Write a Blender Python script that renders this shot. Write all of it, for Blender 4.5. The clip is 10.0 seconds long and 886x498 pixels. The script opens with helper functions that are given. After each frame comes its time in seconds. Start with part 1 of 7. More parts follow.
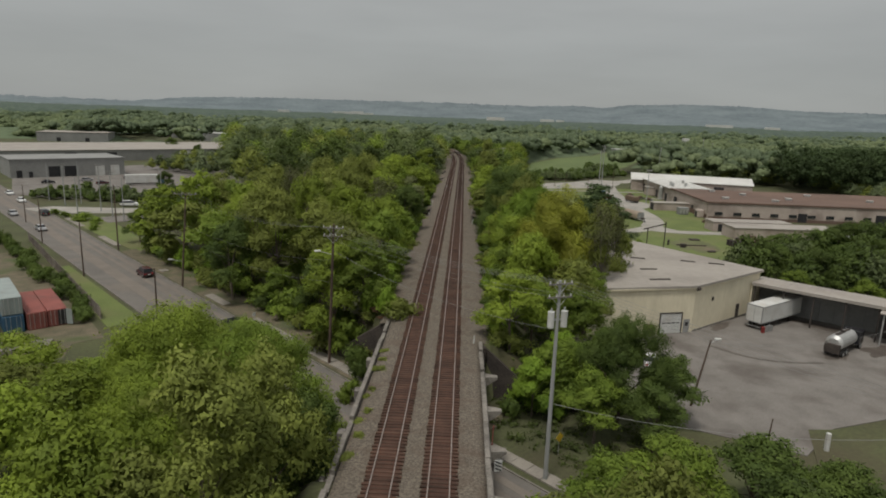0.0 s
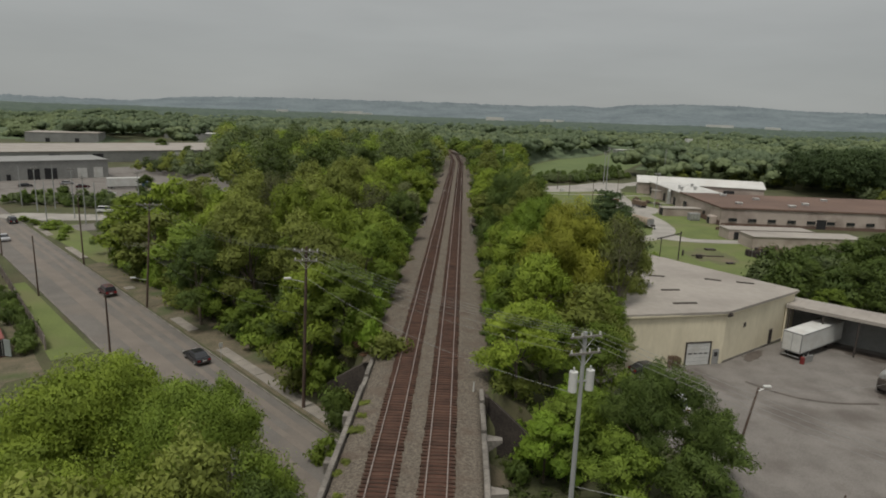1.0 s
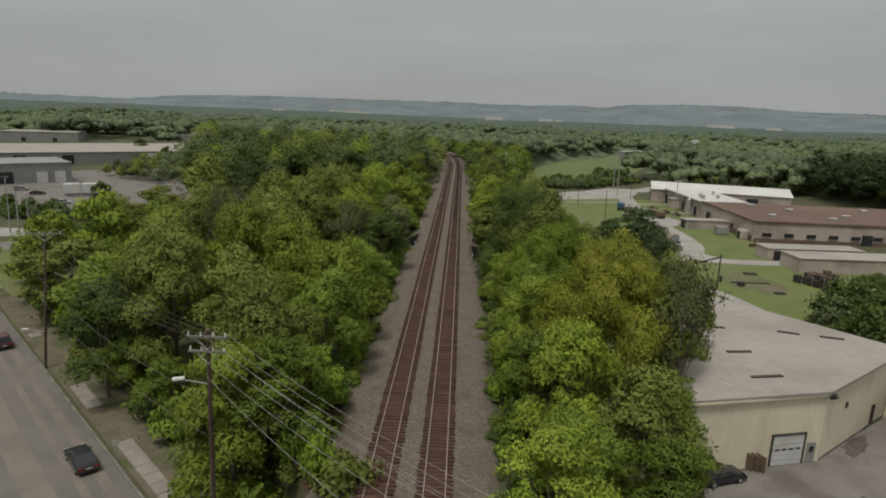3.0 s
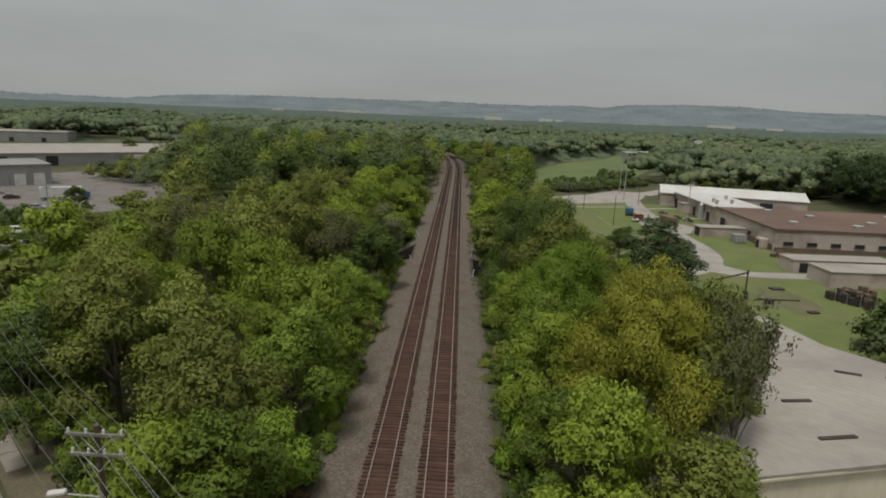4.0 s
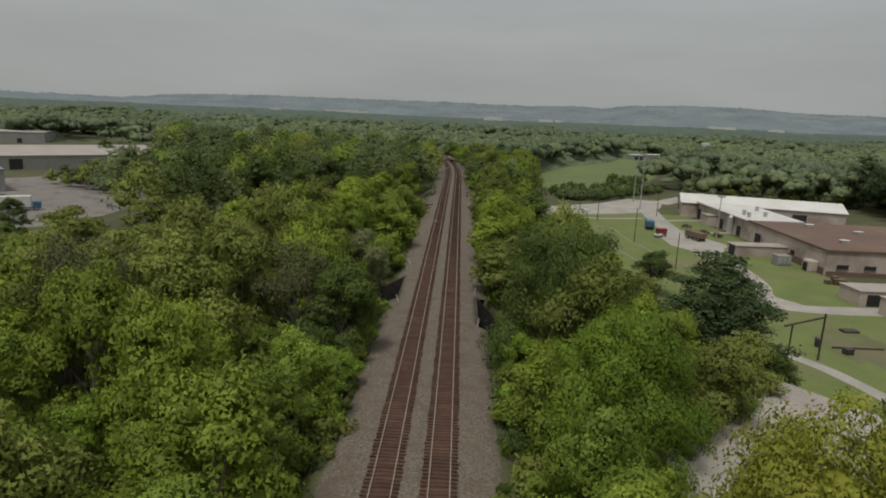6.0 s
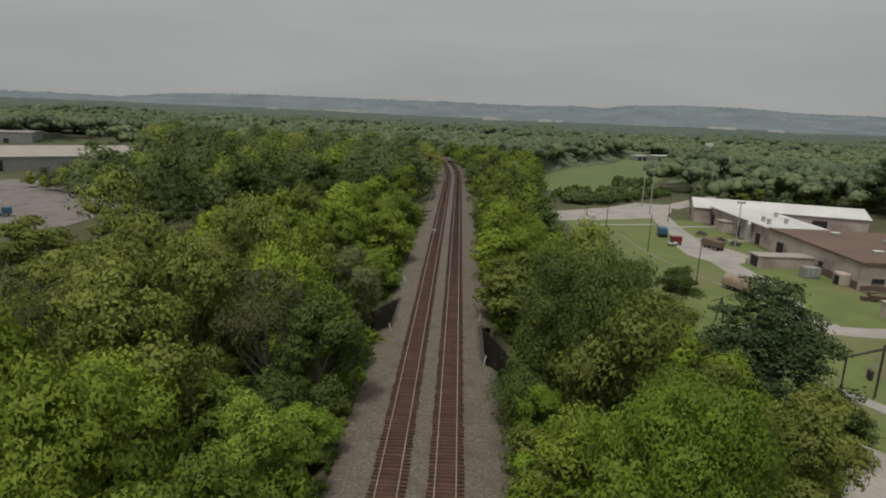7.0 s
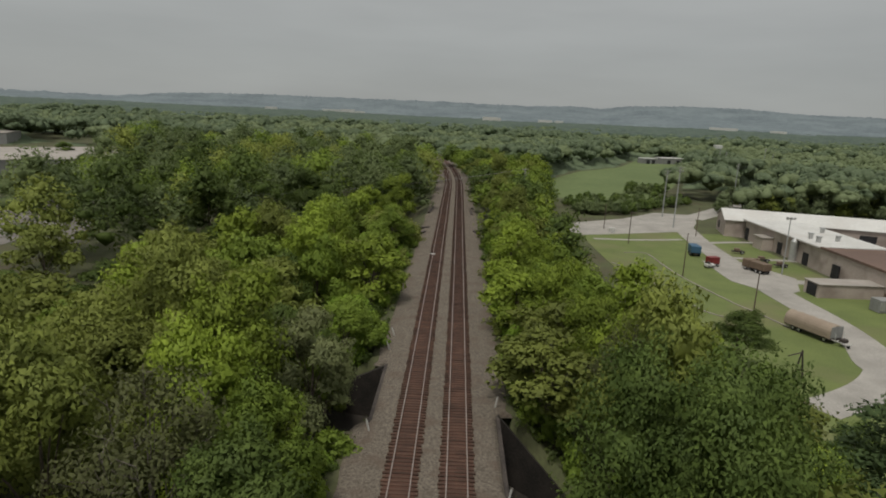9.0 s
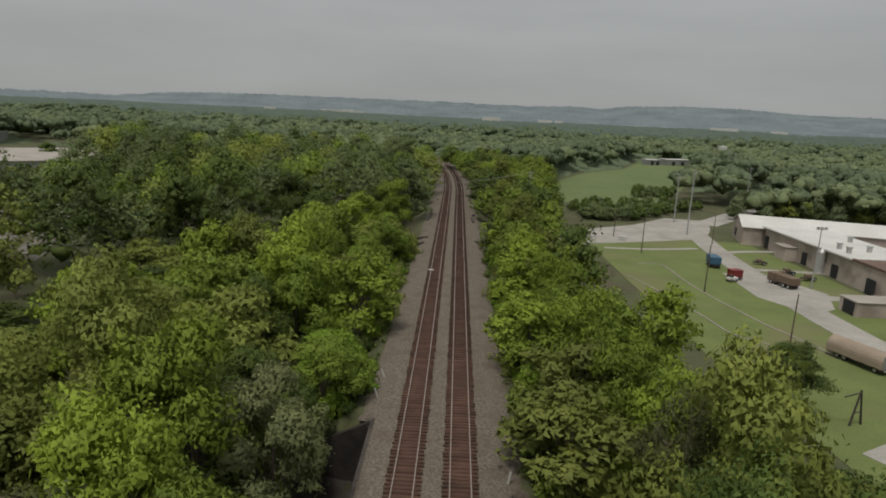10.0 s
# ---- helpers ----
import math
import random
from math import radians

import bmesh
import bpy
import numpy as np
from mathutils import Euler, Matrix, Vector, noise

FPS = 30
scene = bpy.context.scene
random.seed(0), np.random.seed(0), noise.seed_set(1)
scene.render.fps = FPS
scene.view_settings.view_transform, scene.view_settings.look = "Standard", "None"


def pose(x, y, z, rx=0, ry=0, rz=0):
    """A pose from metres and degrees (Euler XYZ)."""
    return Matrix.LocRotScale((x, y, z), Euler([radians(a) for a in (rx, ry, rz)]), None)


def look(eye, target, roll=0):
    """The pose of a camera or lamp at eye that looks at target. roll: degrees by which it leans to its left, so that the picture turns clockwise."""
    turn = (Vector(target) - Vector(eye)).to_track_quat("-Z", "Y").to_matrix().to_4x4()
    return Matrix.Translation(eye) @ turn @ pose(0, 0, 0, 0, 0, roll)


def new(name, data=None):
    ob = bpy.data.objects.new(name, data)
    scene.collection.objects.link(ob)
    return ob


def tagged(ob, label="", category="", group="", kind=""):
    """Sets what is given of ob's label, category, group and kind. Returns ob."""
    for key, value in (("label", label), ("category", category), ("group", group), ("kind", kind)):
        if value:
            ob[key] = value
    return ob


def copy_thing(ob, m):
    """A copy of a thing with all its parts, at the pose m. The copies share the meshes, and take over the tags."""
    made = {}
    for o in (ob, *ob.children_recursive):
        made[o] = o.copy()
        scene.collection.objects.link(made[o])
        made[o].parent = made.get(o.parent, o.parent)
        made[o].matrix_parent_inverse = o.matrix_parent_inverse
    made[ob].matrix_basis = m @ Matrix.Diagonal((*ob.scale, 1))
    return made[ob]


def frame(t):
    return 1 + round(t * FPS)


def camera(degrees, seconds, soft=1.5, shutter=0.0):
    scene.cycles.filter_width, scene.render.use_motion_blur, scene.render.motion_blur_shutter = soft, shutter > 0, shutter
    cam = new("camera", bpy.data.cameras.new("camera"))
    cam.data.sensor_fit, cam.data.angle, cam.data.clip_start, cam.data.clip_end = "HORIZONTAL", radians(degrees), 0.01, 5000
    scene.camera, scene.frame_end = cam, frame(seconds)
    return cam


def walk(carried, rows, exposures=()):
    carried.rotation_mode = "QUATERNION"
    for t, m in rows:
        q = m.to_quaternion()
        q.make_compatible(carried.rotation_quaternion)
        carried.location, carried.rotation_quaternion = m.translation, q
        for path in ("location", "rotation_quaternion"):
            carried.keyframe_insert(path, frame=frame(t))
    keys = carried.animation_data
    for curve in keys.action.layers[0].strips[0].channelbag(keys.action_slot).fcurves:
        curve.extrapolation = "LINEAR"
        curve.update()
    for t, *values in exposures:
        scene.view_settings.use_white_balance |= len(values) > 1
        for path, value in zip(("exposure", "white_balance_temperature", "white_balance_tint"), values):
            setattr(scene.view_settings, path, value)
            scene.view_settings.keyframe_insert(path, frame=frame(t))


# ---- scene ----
cam = camera(71.0, 10.0, soft=1.9)
METRES, STRETCH, SIDE, EYE, TILT, LEAN, TURN = 106.4, 1.137, 2.75, 31.9, -12.3, -2.0, 2.0
ROWS = [
    (0.0, 0.0, 0.0, 0.0, 0.0, 0.0, 0.0),
    (0.5, 0.0029, 0.0485, 0.013, -0.02, -0.01, 0.0),
    (1.0, 0.0053, 0.0979, 0.0257, -0.06, -0.02, -0.01),
    (1.5, 0.0078, 0.1461, 0.0382, -0.12, -0.06, -0.03),
    (2.0, 0.0096, 0.1958, 0.051, -0.17, -0.07, -0.09),
    (2.5, 0.0111, 0.2447, 0.0632, -0.2, -0.07, -0.14),
    (4.0, 0.0156, 0.3901, 0.0989, -0.27, -0.09, -0.25),
    (4.5, 0.0168, 0.4388, 0.111, -0.29, -0.07, -0.3),
    (5.0, 0.018, 0.4873, 0.1233, -0.31, -0.06, -0.35),
    (5.5, 0.0193, 0.5356, 0.1357, -0.34, -0.06, -0.38),
    (7.0, 0.019, 0.6818, 0.1722, -0.49, -0.1, -0.43),
    (7.5, 0.0182, 0.7303, 0.1844, -0.51, -0.09, -0.45),
    (8.0, 0.0178, 0.7776, 0.1957, -0.55, -0.07, -0.48),
    (8.5, 0.0177, 0.8253, 0.2076, -0.58, -0.09, -0.55),
    (9.0, 0.0181, 0.8734, 0.2193, -0.6, -0.08, -0.55),
    (9.5, 0.018, 0.9219, 0.2309, -0.65, -0.08, -0.59),
    (10.0, 0.019, 0.9696, 0.2428, -0.67, -0.08, -0.61),
]
walk(cam, [(t, pose(SIDE, 0, EYE, TILT, LEAN, TURN) @ pose(METRES * x, METRES * STRETCH * y, METRES * z, 90 + pitch, roll, yaw)) for t, x, y, z, yaw, pitch, roll in ROWS])

# ---- light ----
SKY_STRENGTH, SUN_STRENGTH, EXPOSURE = 1.0, 2.8, -0.38
scene.view_settings.exposure = EXPOSURE
world = bpy.data.worlds.new("overcast_sky")
scene.world = world
world.use_nodes = True
wn, wl = world.node_tree.nodes, world.node_tree.links
wn.clear()
w_out, w_bg = wn.new("ShaderNodeOutputWorld"), wn.new("ShaderNodeBackground")
w_bg.inputs["Strength"].default_value = SKY_STRENGTH
w_tc, w_sep = wn.new("ShaderNodeTexCoord"), wn.new("ShaderNodeSeparateXYZ")
wl.new(w_tc.outputs["Generated"], w_sep.inputs[0])
w_ramp = wn.new("ShaderNodeValToRGB")
wl.new(w_sep.outputs["Z"], w_ramp.inputs[0])
for pos, col in ((0.0, (0.385, 0.400, 0.392)), (0.05, (0.335, 0.344, 0.337)), (0.16, (0.150, 0.154, 0.153)), (0.45, (0.55, 0.55, 0.545)), (1.0, (0.85, 0.85, 0.83))):
    e = w_ramp.color_ramp.elements[0] if pos == 0 else (w_ramp.color_ramp.elements[1] if pos == 1.0 else w_ramp.color_ramp.elements.new(pos))
    e.position, e.color = pos, (*col, 1)
w_map = wn.new("ShaderNodeMapping")
w_map.inputs["Scale"].default_value = (1.6, 1.6, 9.0)
wl.new(w_tc.outputs["Generated"], w_map.inputs[0])
w_noise = wn.new("ShaderNodeTexNoise")
w_noise.inputs["Scale"].default_value, w_noise.inputs["Detail"].default_value = 1.6, 5
wl.new(w_map.outputs[0], w_noise.inputs["Vector"])
w_mr = wn.new("ShaderNodeMapRange")
w_mr.inputs["From Min"].default_value, w_mr.inputs["From Max"].default_value = 0.3, 0.7
w_mr.inputs["To Min"].default_value, w_mr.inputs["To Max"].default_value = 0.93, 1.07
wl.new(w_noise.outputs[0], w_mr.inputs[0])
w_mul = wn.new("ShaderNodeVectorMath")
w_mul.operation = "SCALE"
wl.new(w_ramp.outputs[0], w_mul.inputs[0])
wl.new(w_mr.outputs[0], w_mul.inputs["Scale"])
w_sky = wn.new("ShaderNodeTexSky")
w_sky.sky_type, w_sky.sun_disc = "NISHITA", False
w_sky.sun_elevation, w_sky.sun_rotation = radians(67), radians(209)
w_add = wn.new("ShaderNodeMix")
w_add.data_type, w_add.blend_type = "RGBA", "ADD"
w_add.inputs["Factor"].default_value = 0.006
wl.new(w_mul.outputs[0], w_add.inputs["A"])
wl.new(w_sky.outputs[0], w_add.inputs["B"])
wl.new(w_add.outputs["Result"], w_bg.inputs[0])
wl.new(w_bg.outputs[0], w_out.inputs[0])
sun = new("sun", bpy.data.lights.new("sun", "SUN"))
sun.data.energy, sun.data.angle, sun.data.color = SUN_STRENGTH, radians(12), (1.0, 0.96, 0.88)
sun.matrix_world = look((-25, -45, 120), (0, 0, 0))

# ---- materials ----
def shader(name, a, b=None, scale=1.0, rough=0.8, metal=0.0, bump=0.0, fine=12.0, island=0.0, obj=0.0, stain=None, stain_scale=0.15, stain_amount=0.5, spec=0.3, through_light=0.0, stretch=(1, 1, 1)):
    """Two colours mixed by noise at two scales, in metres; island / obj: spread of value by piece / by object; stain: a third colour in patches."""
    m = bpy.data.materials.new(name)
    m.use_nodes = True
    n, l = m.node_tree.nodes, m.node_tree.links
    p = n["Principled BSDF"]
    p.inputs["Roughness"].default_value, p.inputs["Metallic"].default_value = rough, metal
    p.inputs["Specular IOR Level"].default_value = spec
    b = b or tuple(0.75 * c for c in a)
    geo = n.new("ShaderNodeNewGeometry")
    mp = n.new("ShaderNodeMapping")
    mp.inputs["Scale"].default_value = stretch
    l.new(geo.outputs["Position"], mp.inputs[0])
    def noise_node(s, detail=4.0):
        t = n.new("ShaderNodeTexNoise")
        t.inputs["Scale"].default_value, t.inputs["Detail"].default_value = s, detail
        l.new(mp.outputs[0], t.inputs["Vector"])
        return t
    big, small = noise_node(scale), noise_node(scale * fine, 2.0)
    mix = n.new("ShaderNodeMath")
    mix.operation = "MULTIPLY_ADD"
    mix.inputs[1].default_value = 0.45
    l.new(small.outputs[0], mix.inputs[0])
    half = n.new("ShaderNodeMath")
    half.operation = "MULTIPLY"
    half.inputs[1].default_value = 0.55
    l.new(big.outputs[0], half.inputs[0])
    l.new(half.outputs[0], mix.inputs[2])
    ramp = n.new("ShaderNodeValToRGB")
    ramp.color_ramp.elements[0].position, ramp.color_ramp.elements[0].color = 0.38, (*b, 1)
    ramp.color_ramp.elements[1].position, ramp.color_ramp.elements[1].color = 0.62, (*a, 1)
    l.new(mix.outputs[0], ramp.inputs[0])
    colour = ramp.outputs[0]
    if stain:
        sn = noise_node(stain_scale, 5.0)
        sr = n.new("ShaderNodeMapRange")
        sr.inputs["From Min"].default_value, sr.inputs["From Max"].default_value = 0.5, 0.66
        sr.inputs["To Max"].default_value = stain_amount
        l.new(sn.outputs[0], sr.inputs[0])
        sm = n.new("ShaderNodeMix")
        sm.data_type = "RGBA"
        l.new(sr.outputs[0], sm.inputs["Factor"])
        l.new(colour, sm.inputs["A"])
        sm.inputs["B"].default_value = (*stain, 1)
        colour = sm.outputs["Result"]
    for amount, source in ((island, geo.outputs["Random Per Island"]), (obj, None)):
        if not amount:
            continue
        if source is None:
            source = n.new("ShaderNodeObjectInfo").outputs["Random"]
        r = n.new("ShaderNodeMapRange")
        r.inputs["To Min"].default_value, r.inputs["To Max"].default_value = 1 - amount, 1 + amount
        l.new(source, r.inputs[0])
        hs = n.new("ShaderNodeHueSaturation")
        l.new(r.outputs[0], hs.inputs["Value"])
        l.new(colour, hs.inputs["Color"])
        colour = hs.outputs[0]
    l.new(colour, p.inputs["Base Color"])
    if bump:
        bn = n.new("ShaderNodeBump")
        bn.inputs["Strength"].default_value, bn.inputs["Distance"].default_value = 0.6, bump
        l.new(small.outputs[0], bn.inputs["Height"])
        l.new(bn.outputs[0], p.inputs["Normal"])
    if through_light:
        tr = n.new("ShaderNodeBsdfTranslucent")
        l.new(colour, tr.inputs[0])
        ms = n.new("ShaderNodeMixShader")
        ms.inputs[0].default_value = through_light
        l.new(p.outputs[0], ms.inputs[1])
        l.new(tr.outputs[0], ms.inputs[2])
        l.new(ms.outputs[0], n["Material Output"].inputs[0])
    return m


def leaf(name, a, b, island=0.10, obj=0.24):
    return shader(name, a, b, scale=0.13, fine=7, rough=0.65, island=island, obj=obj, spec=0.2, through_light=0.34)


# near-black masonry: the shade in the gully is put into its colour
M_WALL_SHADED = shader("shaded_dark_masonry", (0.036, 0.030, 0.025), (0.016, 0.014, 0.012), scale=0.5, rough=0.95, bump=0.03)
M_LEAF = leaf("leaf_green", (0.214, 0.289, 0.044), (0.115, 0.168, 0.025))
M_LEAF_YELLOW = leaf("leaf_yellow_green", (0.264, 0.340, 0.044), (0.152, 0.206, 0.028))
M_LEAF_DARK = leaf("leaf_dark", (0.117, 0.163, 0.036), (0.061, 0.093, 0.022))
M_LEAF_OLIVE = leaf("leaf_olive", (0.220, 0.253, 0.055), (0.131, 0.156, 0.035))
M_LEAF_BRIGHT = leaf("leaf_bright", (0.253, 0.368, 0.046), (0.136, 0.218, 0.027))
M_LEAF_OAK = leaf("leaf_dull_oak", (0.135, 0.170, 0.066), (0.082, 0.110, 0.045))
M_LEAF_GREY = leaf("leaf_silver_grey", (0.178, 0.196, 0.084), (0.104, 0.120, 0.052))
M_WEED = leaf("weed_green", (0.107, 0.137, 0.035), (0.058, 0.079, 0.023))
M_PINE = leaf("pine_needle", (0.066, 0.098, 0.035), (0.038, 0.060, 0.023))
# distant foliage, paler and bluer: air haze is put into these base colours
M_FAR_HAZED = leaf("far_woods", (0.205, 0.250, 0.125), (0.160, 0.200, 0.100), 0.10, 0.0)
M_FAR_DARK_HAZED = leaf("hazed_far_dark_woods", (0.152, 0.196, 0.108), (0.116, 0.154, 0.086), 0.10, 0.0)
M_FARTHER_HAZED = shader("hazed_farther_woods", (0.080, 0.108, 0.080), (0.052, 0.074, 0.060), scale=0.012, fine=5, rough=0.9, bump=1.0)
# hazed too, and darkened for the self-shadow a smooth sheet lacks
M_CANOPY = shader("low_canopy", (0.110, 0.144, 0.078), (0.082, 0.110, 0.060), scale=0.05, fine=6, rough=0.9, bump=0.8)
M_BARK = shader("bark", (0.16, 0.13, 0.10), (0.07, 0.055, 0.045), scale=1.2, rough=0.9, bump=0.02, stretch=(1, 1, 0.25))
M_TWIG = shader("grey_twig_bark", (0.20, 0.175, 0.145), (0.12, 0.105, 0.088), scale=1.2, rough=0.9)
M_GROUND = shader("earth_and_grass", (0.086, 0.096, 0.042), (0.056, 0.058, 0.030), scale=0.12, fine=20, rough=0.95, bump=0.05, stain=(0.082, 0.062, 0.042), stain_scale=0.08)
M_LAWN = shader("mown_lawn", (0.135, 0.165, 0.052), (0.098, 0.124, 0.040), scale=0.15, fine=25, rough=0.95, bump=0.03, stain=(0.142, 0.138, 0.066), stain_scale=0.06, stain_amount=0.8)
M_WORN_GRASS = shader("worn_grass", (0.125, 0.132, 0.062), (0.094, 0.102, 0.046), scale=0.3, fine=16, rough=0.95, bump=0.03, stain=(0.150, 0.120, 0.085), stain_scale=0.25, stain_amount=0.6)
M_WORN_EARTH = shader("worn_earth", (0.150, 0.122, 0.084), (0.112, 0.108, 0.056), scale=0.35, fine=14, rough=0.95, bump=0.03, stain=(0.112, 0.124, 0.050), stain_scale=0.3, stain_amount=0.8)
M_MEADOW = shader("meadow", (0.122, 0.158, 0.060), (0.092, 0.124, 0.046), scale=0.03, fine=10, rough=0.95)
M_BALLAST = shader("ballast_stone", (0.180, 0.152, 0.120), (0.062, 0.052, 0.042), scale=5.0, fine=3.5, rough=0.95, bump=0.02, stain=(0.092, 0.066, 0.050), stain_scale=0.45, stain_amount=0.6)
M_BANK = shader("embankment_earth", (0.16, 0.13, 0.09), (0.085, 0.08, 0.05), scale=0.5, fine=12, rough=0.95, bump=0.06, stain=(0.07, 0.09, 0.035), stain_scale=0.2, stain_amount=0.9)
M_BED = shader("rusty_track_bed", (0.094, 0.046, 0.032), (0.048, 0.026, 0.019), scale=0.7, fine=14, rough=0.95, bump=0.04)
M_STAIN_SHADE = shader("wet_oil_stain_and_shade", (0.110, 0.092, 0.079), (0.060, 0.049, 0.042), scale=0.6, fine=6, rough=0.7)
M_LEAF_DRY = leaf("dry_vine", (0.174, 0.099, 0.058), (0.099, 0.056, 0.035))
M_LEAF_GOLD = leaf("leaf_gold", (0.385, 0.412, 0.056), (0.262, 0.270, 0.040))
M_LEAF_BARE = leaf("thin_brown_leaf", (0.150, 0.165, 0.062), (0.092, 0.100, 0.040))
# wet mud, darkened further to carry the shade under the creek bridge
M_MUD_SHADED = shader("shaded_wet_mud", (0.040, 0.034, 0.028), (0.022, 0.019, 0.017), scale=0.5, rough=0.6, bump=0.03)
M_TIE = shader("creosoted_tie", (0.088, 0.048, 0.034), (0.040, 0.024, 0.017), scale=0.8, fine=20, rough=0.9, bump=0.01, obj=0.3, island=0.3)
M_RAIL = shader("rail_head", (0.40, 0.35, 0.32), (0.30, 0.25, 0.23), scale=2, rough=0.38, metal=0.5)
M_RAIL_WEB = shader("rail_rust", (0.17, 0.085, 0.055), (0.10, 0.05, 0.035), scale=3, rough=0.9)
M_CONCRETE = shader("weathered_concrete", (0.23, 0.21, 0.185), (0.13, 0.118, 0.104), scale=0.6, fine=8, rough=0.9, bump=0.02, stain=(0.10, 0.09, 0.08), stain_scale=0.5)
M_CONC_DARK = shader("dark_concrete", (0.075, 0.062, 0.054), (0.032, 0.027, 0.025), scale=0.5, rough=0.92, bump=0.02)
M_ASPHALT = shader("grey_asphalt", (0.158, 0.145, 0.130), (0.118, 0.108, 0.098), scale=0.25, fine=30, rough=0.85, bump=0.008, stain=(0.172, 0.145, 0.120), stain_scale=0.12)
M_WORN = shader("worn_lane", (0.188, 0.162, 0.138), (0.146, 0.127, 0.110), scale=0.3, fine=20, rough=0.85, stretch=(1, 1, 1))
M_YARD = shader("yard_concrete", (0.196, 0.180, 0.164), (0.136, 0.124, 0.112), scale=0.3, fine=25, rough=0.85, bump=0.01, stain=(0.075, 0.060, 0.051), stain_scale=0.16, stain_amount=0.5)
M_DRIVE = shader("pale_gravel_drive", (0.34, 0.32, 0.29), (0.25, 0.235, 0.212), scale=0.2, fine=20, rough=0.9, bump=0.01, stain=(0.2, 0.19, 0.17), stain_scale=0.12)
M_SIDEWALK = shader("sidewalk_concrete", (0.27, 0.245, 0.21), (0.19, 0.172, 0.15), scale=0.5, fine=12, rough=0.9, bump=0.006)
M_WHITE = shader("white_paint", (0.56, 0.56, 0.54), (0.46, 0.46, 0.44), scale=0.6, rough=0.55, stain=(0.42, 0.39, 0.35), stain_scale=0.5, stain_amount=0.5)
M_CREAM = shader("cream_siding", (0.66, 0.60, 0.455), (0.585, 0.53, 0.395), scale=0.25, rough=0.7, stain=(0.42, 0.375, 0.27), stain_scale=0.3, stain_amount=0.45, stretch=(1, 1, 0.3))
M_ROOF = shader("pale_metal_roof", (0.33, 0.30, 0.268), (0.275, 0.25, 0.222), scale=0.15, fine=6, rough=0.7, stain=(0.21, 0.185, 0.165), stain_scale=0.12, stain_amount=0.5)
M_ROOF_WHITE = shader("white_metal_roof", (0.56, 0.555, 0.53), (0.47, 0.465, 0.44), scale=0.12, rough=0.6, stain=(0.45, 0.43, 0.40), stain_scale=0.1, stain_amount=0.5)
M_ROOF_BROWN = shader("brown_gravel_roof", (0.165, 0.108, 0.083), (0.118, 0.078, 0.062), scale=0.1, fine=15, rough=0.9, stain=(0.12, 0.085, 0.07), stain_scale=0.06)
M_PINKISH = shader("beige_block_wall", (0.440, 0.375, 0.330), (0.370, 0.312, 0.275), scale=0.2, rough=0.85, stain=(0.17, 0.132, 0.112), stain_scale=0.15, stain_amount=0.6)
M_GREYWALL = shader("grey_metal_wall", (0.26, 0.26, 0.25), (0.20, 0.20, 0.193), scale=0.15, rough=0.7)
# black parts, and panels whose colour stands for the shade inside open doorways
M_DARK = shader("dark_opening", (0.03, 0.03, 0.032), (0.018, 0.018, 0.02), scale=0.5, rough=0.7)
M_GLASS = shader("dark_glass", (0.025, 0.028, 0.032), (0.02, 0.022, 0.025), rough=0.12, spec=0.6)
M_POLE = shader("brown_pole_wood", (0.125, 0.088, 0.068), (0.065, 0.045, 0.036), scale=0.8, rough=0.9, stretch=(1, 1, 0.1))
M_POLE_GREY = shader("grey_pole", (0.33, 0.335, 0.33), (0.25, 0.255, 0.25), scale=0.8, rough=0.8, stretch=(1, 1, 0.1))
M_ARM = shader("weathered_crossarm", (0.210, 0.196, 0.175), (0.140, 0.130, 0.115), scale=1.5, rough=0.9)
M_WIRE = shader("aluminium_wire", (0.21, 0.21, 0.20), (0.16, 0.16, 0.155), rough=0.6, metal=0.0)
M_METAL = shader("galvanised_steel", (0.52, 0.52, 0.51), (0.40, 0.40, 0.39), scale=0.8, rough=0.45, metal=0.6)
M_TYRE = shader("tyre_rubber", (0.03, 0.03, 0.03), (0.02, 0.02, 0.02), rough=0.85)
M_RED = shader("red_paint", (0.19, 0.028, 0.026), (0.14, 0.022, 0.02), scale=0.6, rough=0.5, stain=(0.16, 0.05, 0.04), stain_scale=0.5)
M_RUST = shader("rust_red_container", (0.26, 0.085, 0.07), (0.19, 0.06, 0.05), scale=0.5, rough=0.7, stain=(0.12, 0.06, 0.05), stain_scale=0.4)
M_BLUE = shader("blue_paint", (0.045, 0.11, 0.18), (0.034, 0.082, 0.135), scale=0.6, rough=0.55)
M_GREYGREEN = shader("grey_green_container", (0.30, 0.34, 0.33), (0.24, 0.275, 0.265), scale=0.5, rough=0.65, stain=(0.2, 0.2, 0.19), stain_scale=0.4)
M_TAN = shader("tan_canvas", (0.29, 0.235, 0.18), (0.24, 0.19, 0.145), scale=0.5, rough=0.9)
M_TANPAINT = shader("tan_army_paint", (0.16, 0.115, 0.08), (0.115, 0.082, 0.058), scale=0.6, rough=0.7)
M_CARBLACK = shader("black_car_paint", (0.022, 0.022, 0.026), (0.016, 0.016, 0.018), rough=0.22, spec=0.6)
M_CARRED = shader("dark_red_car_paint", (0.075, 0.018, 0.022), (0.055, 0.012, 0.016), rough=0.25, spec=0.6)
M_CARSILVER = shader("silver_car_paint", (0.40, 0.40, 0.41), (0.34, 0.34, 0.35), rough=0.3, metal=0.3)
M_CARWHITE = shader("white_car_paint", (0.70, 0.70, 0.69), (0.62, 0.62, 0.61), rough=0.3)
M_LAMP_RED = shader("tail_lamp_red", (0.35, 0.02, 0.02), (0.28, 0.02, 0.02), rough=0.25)
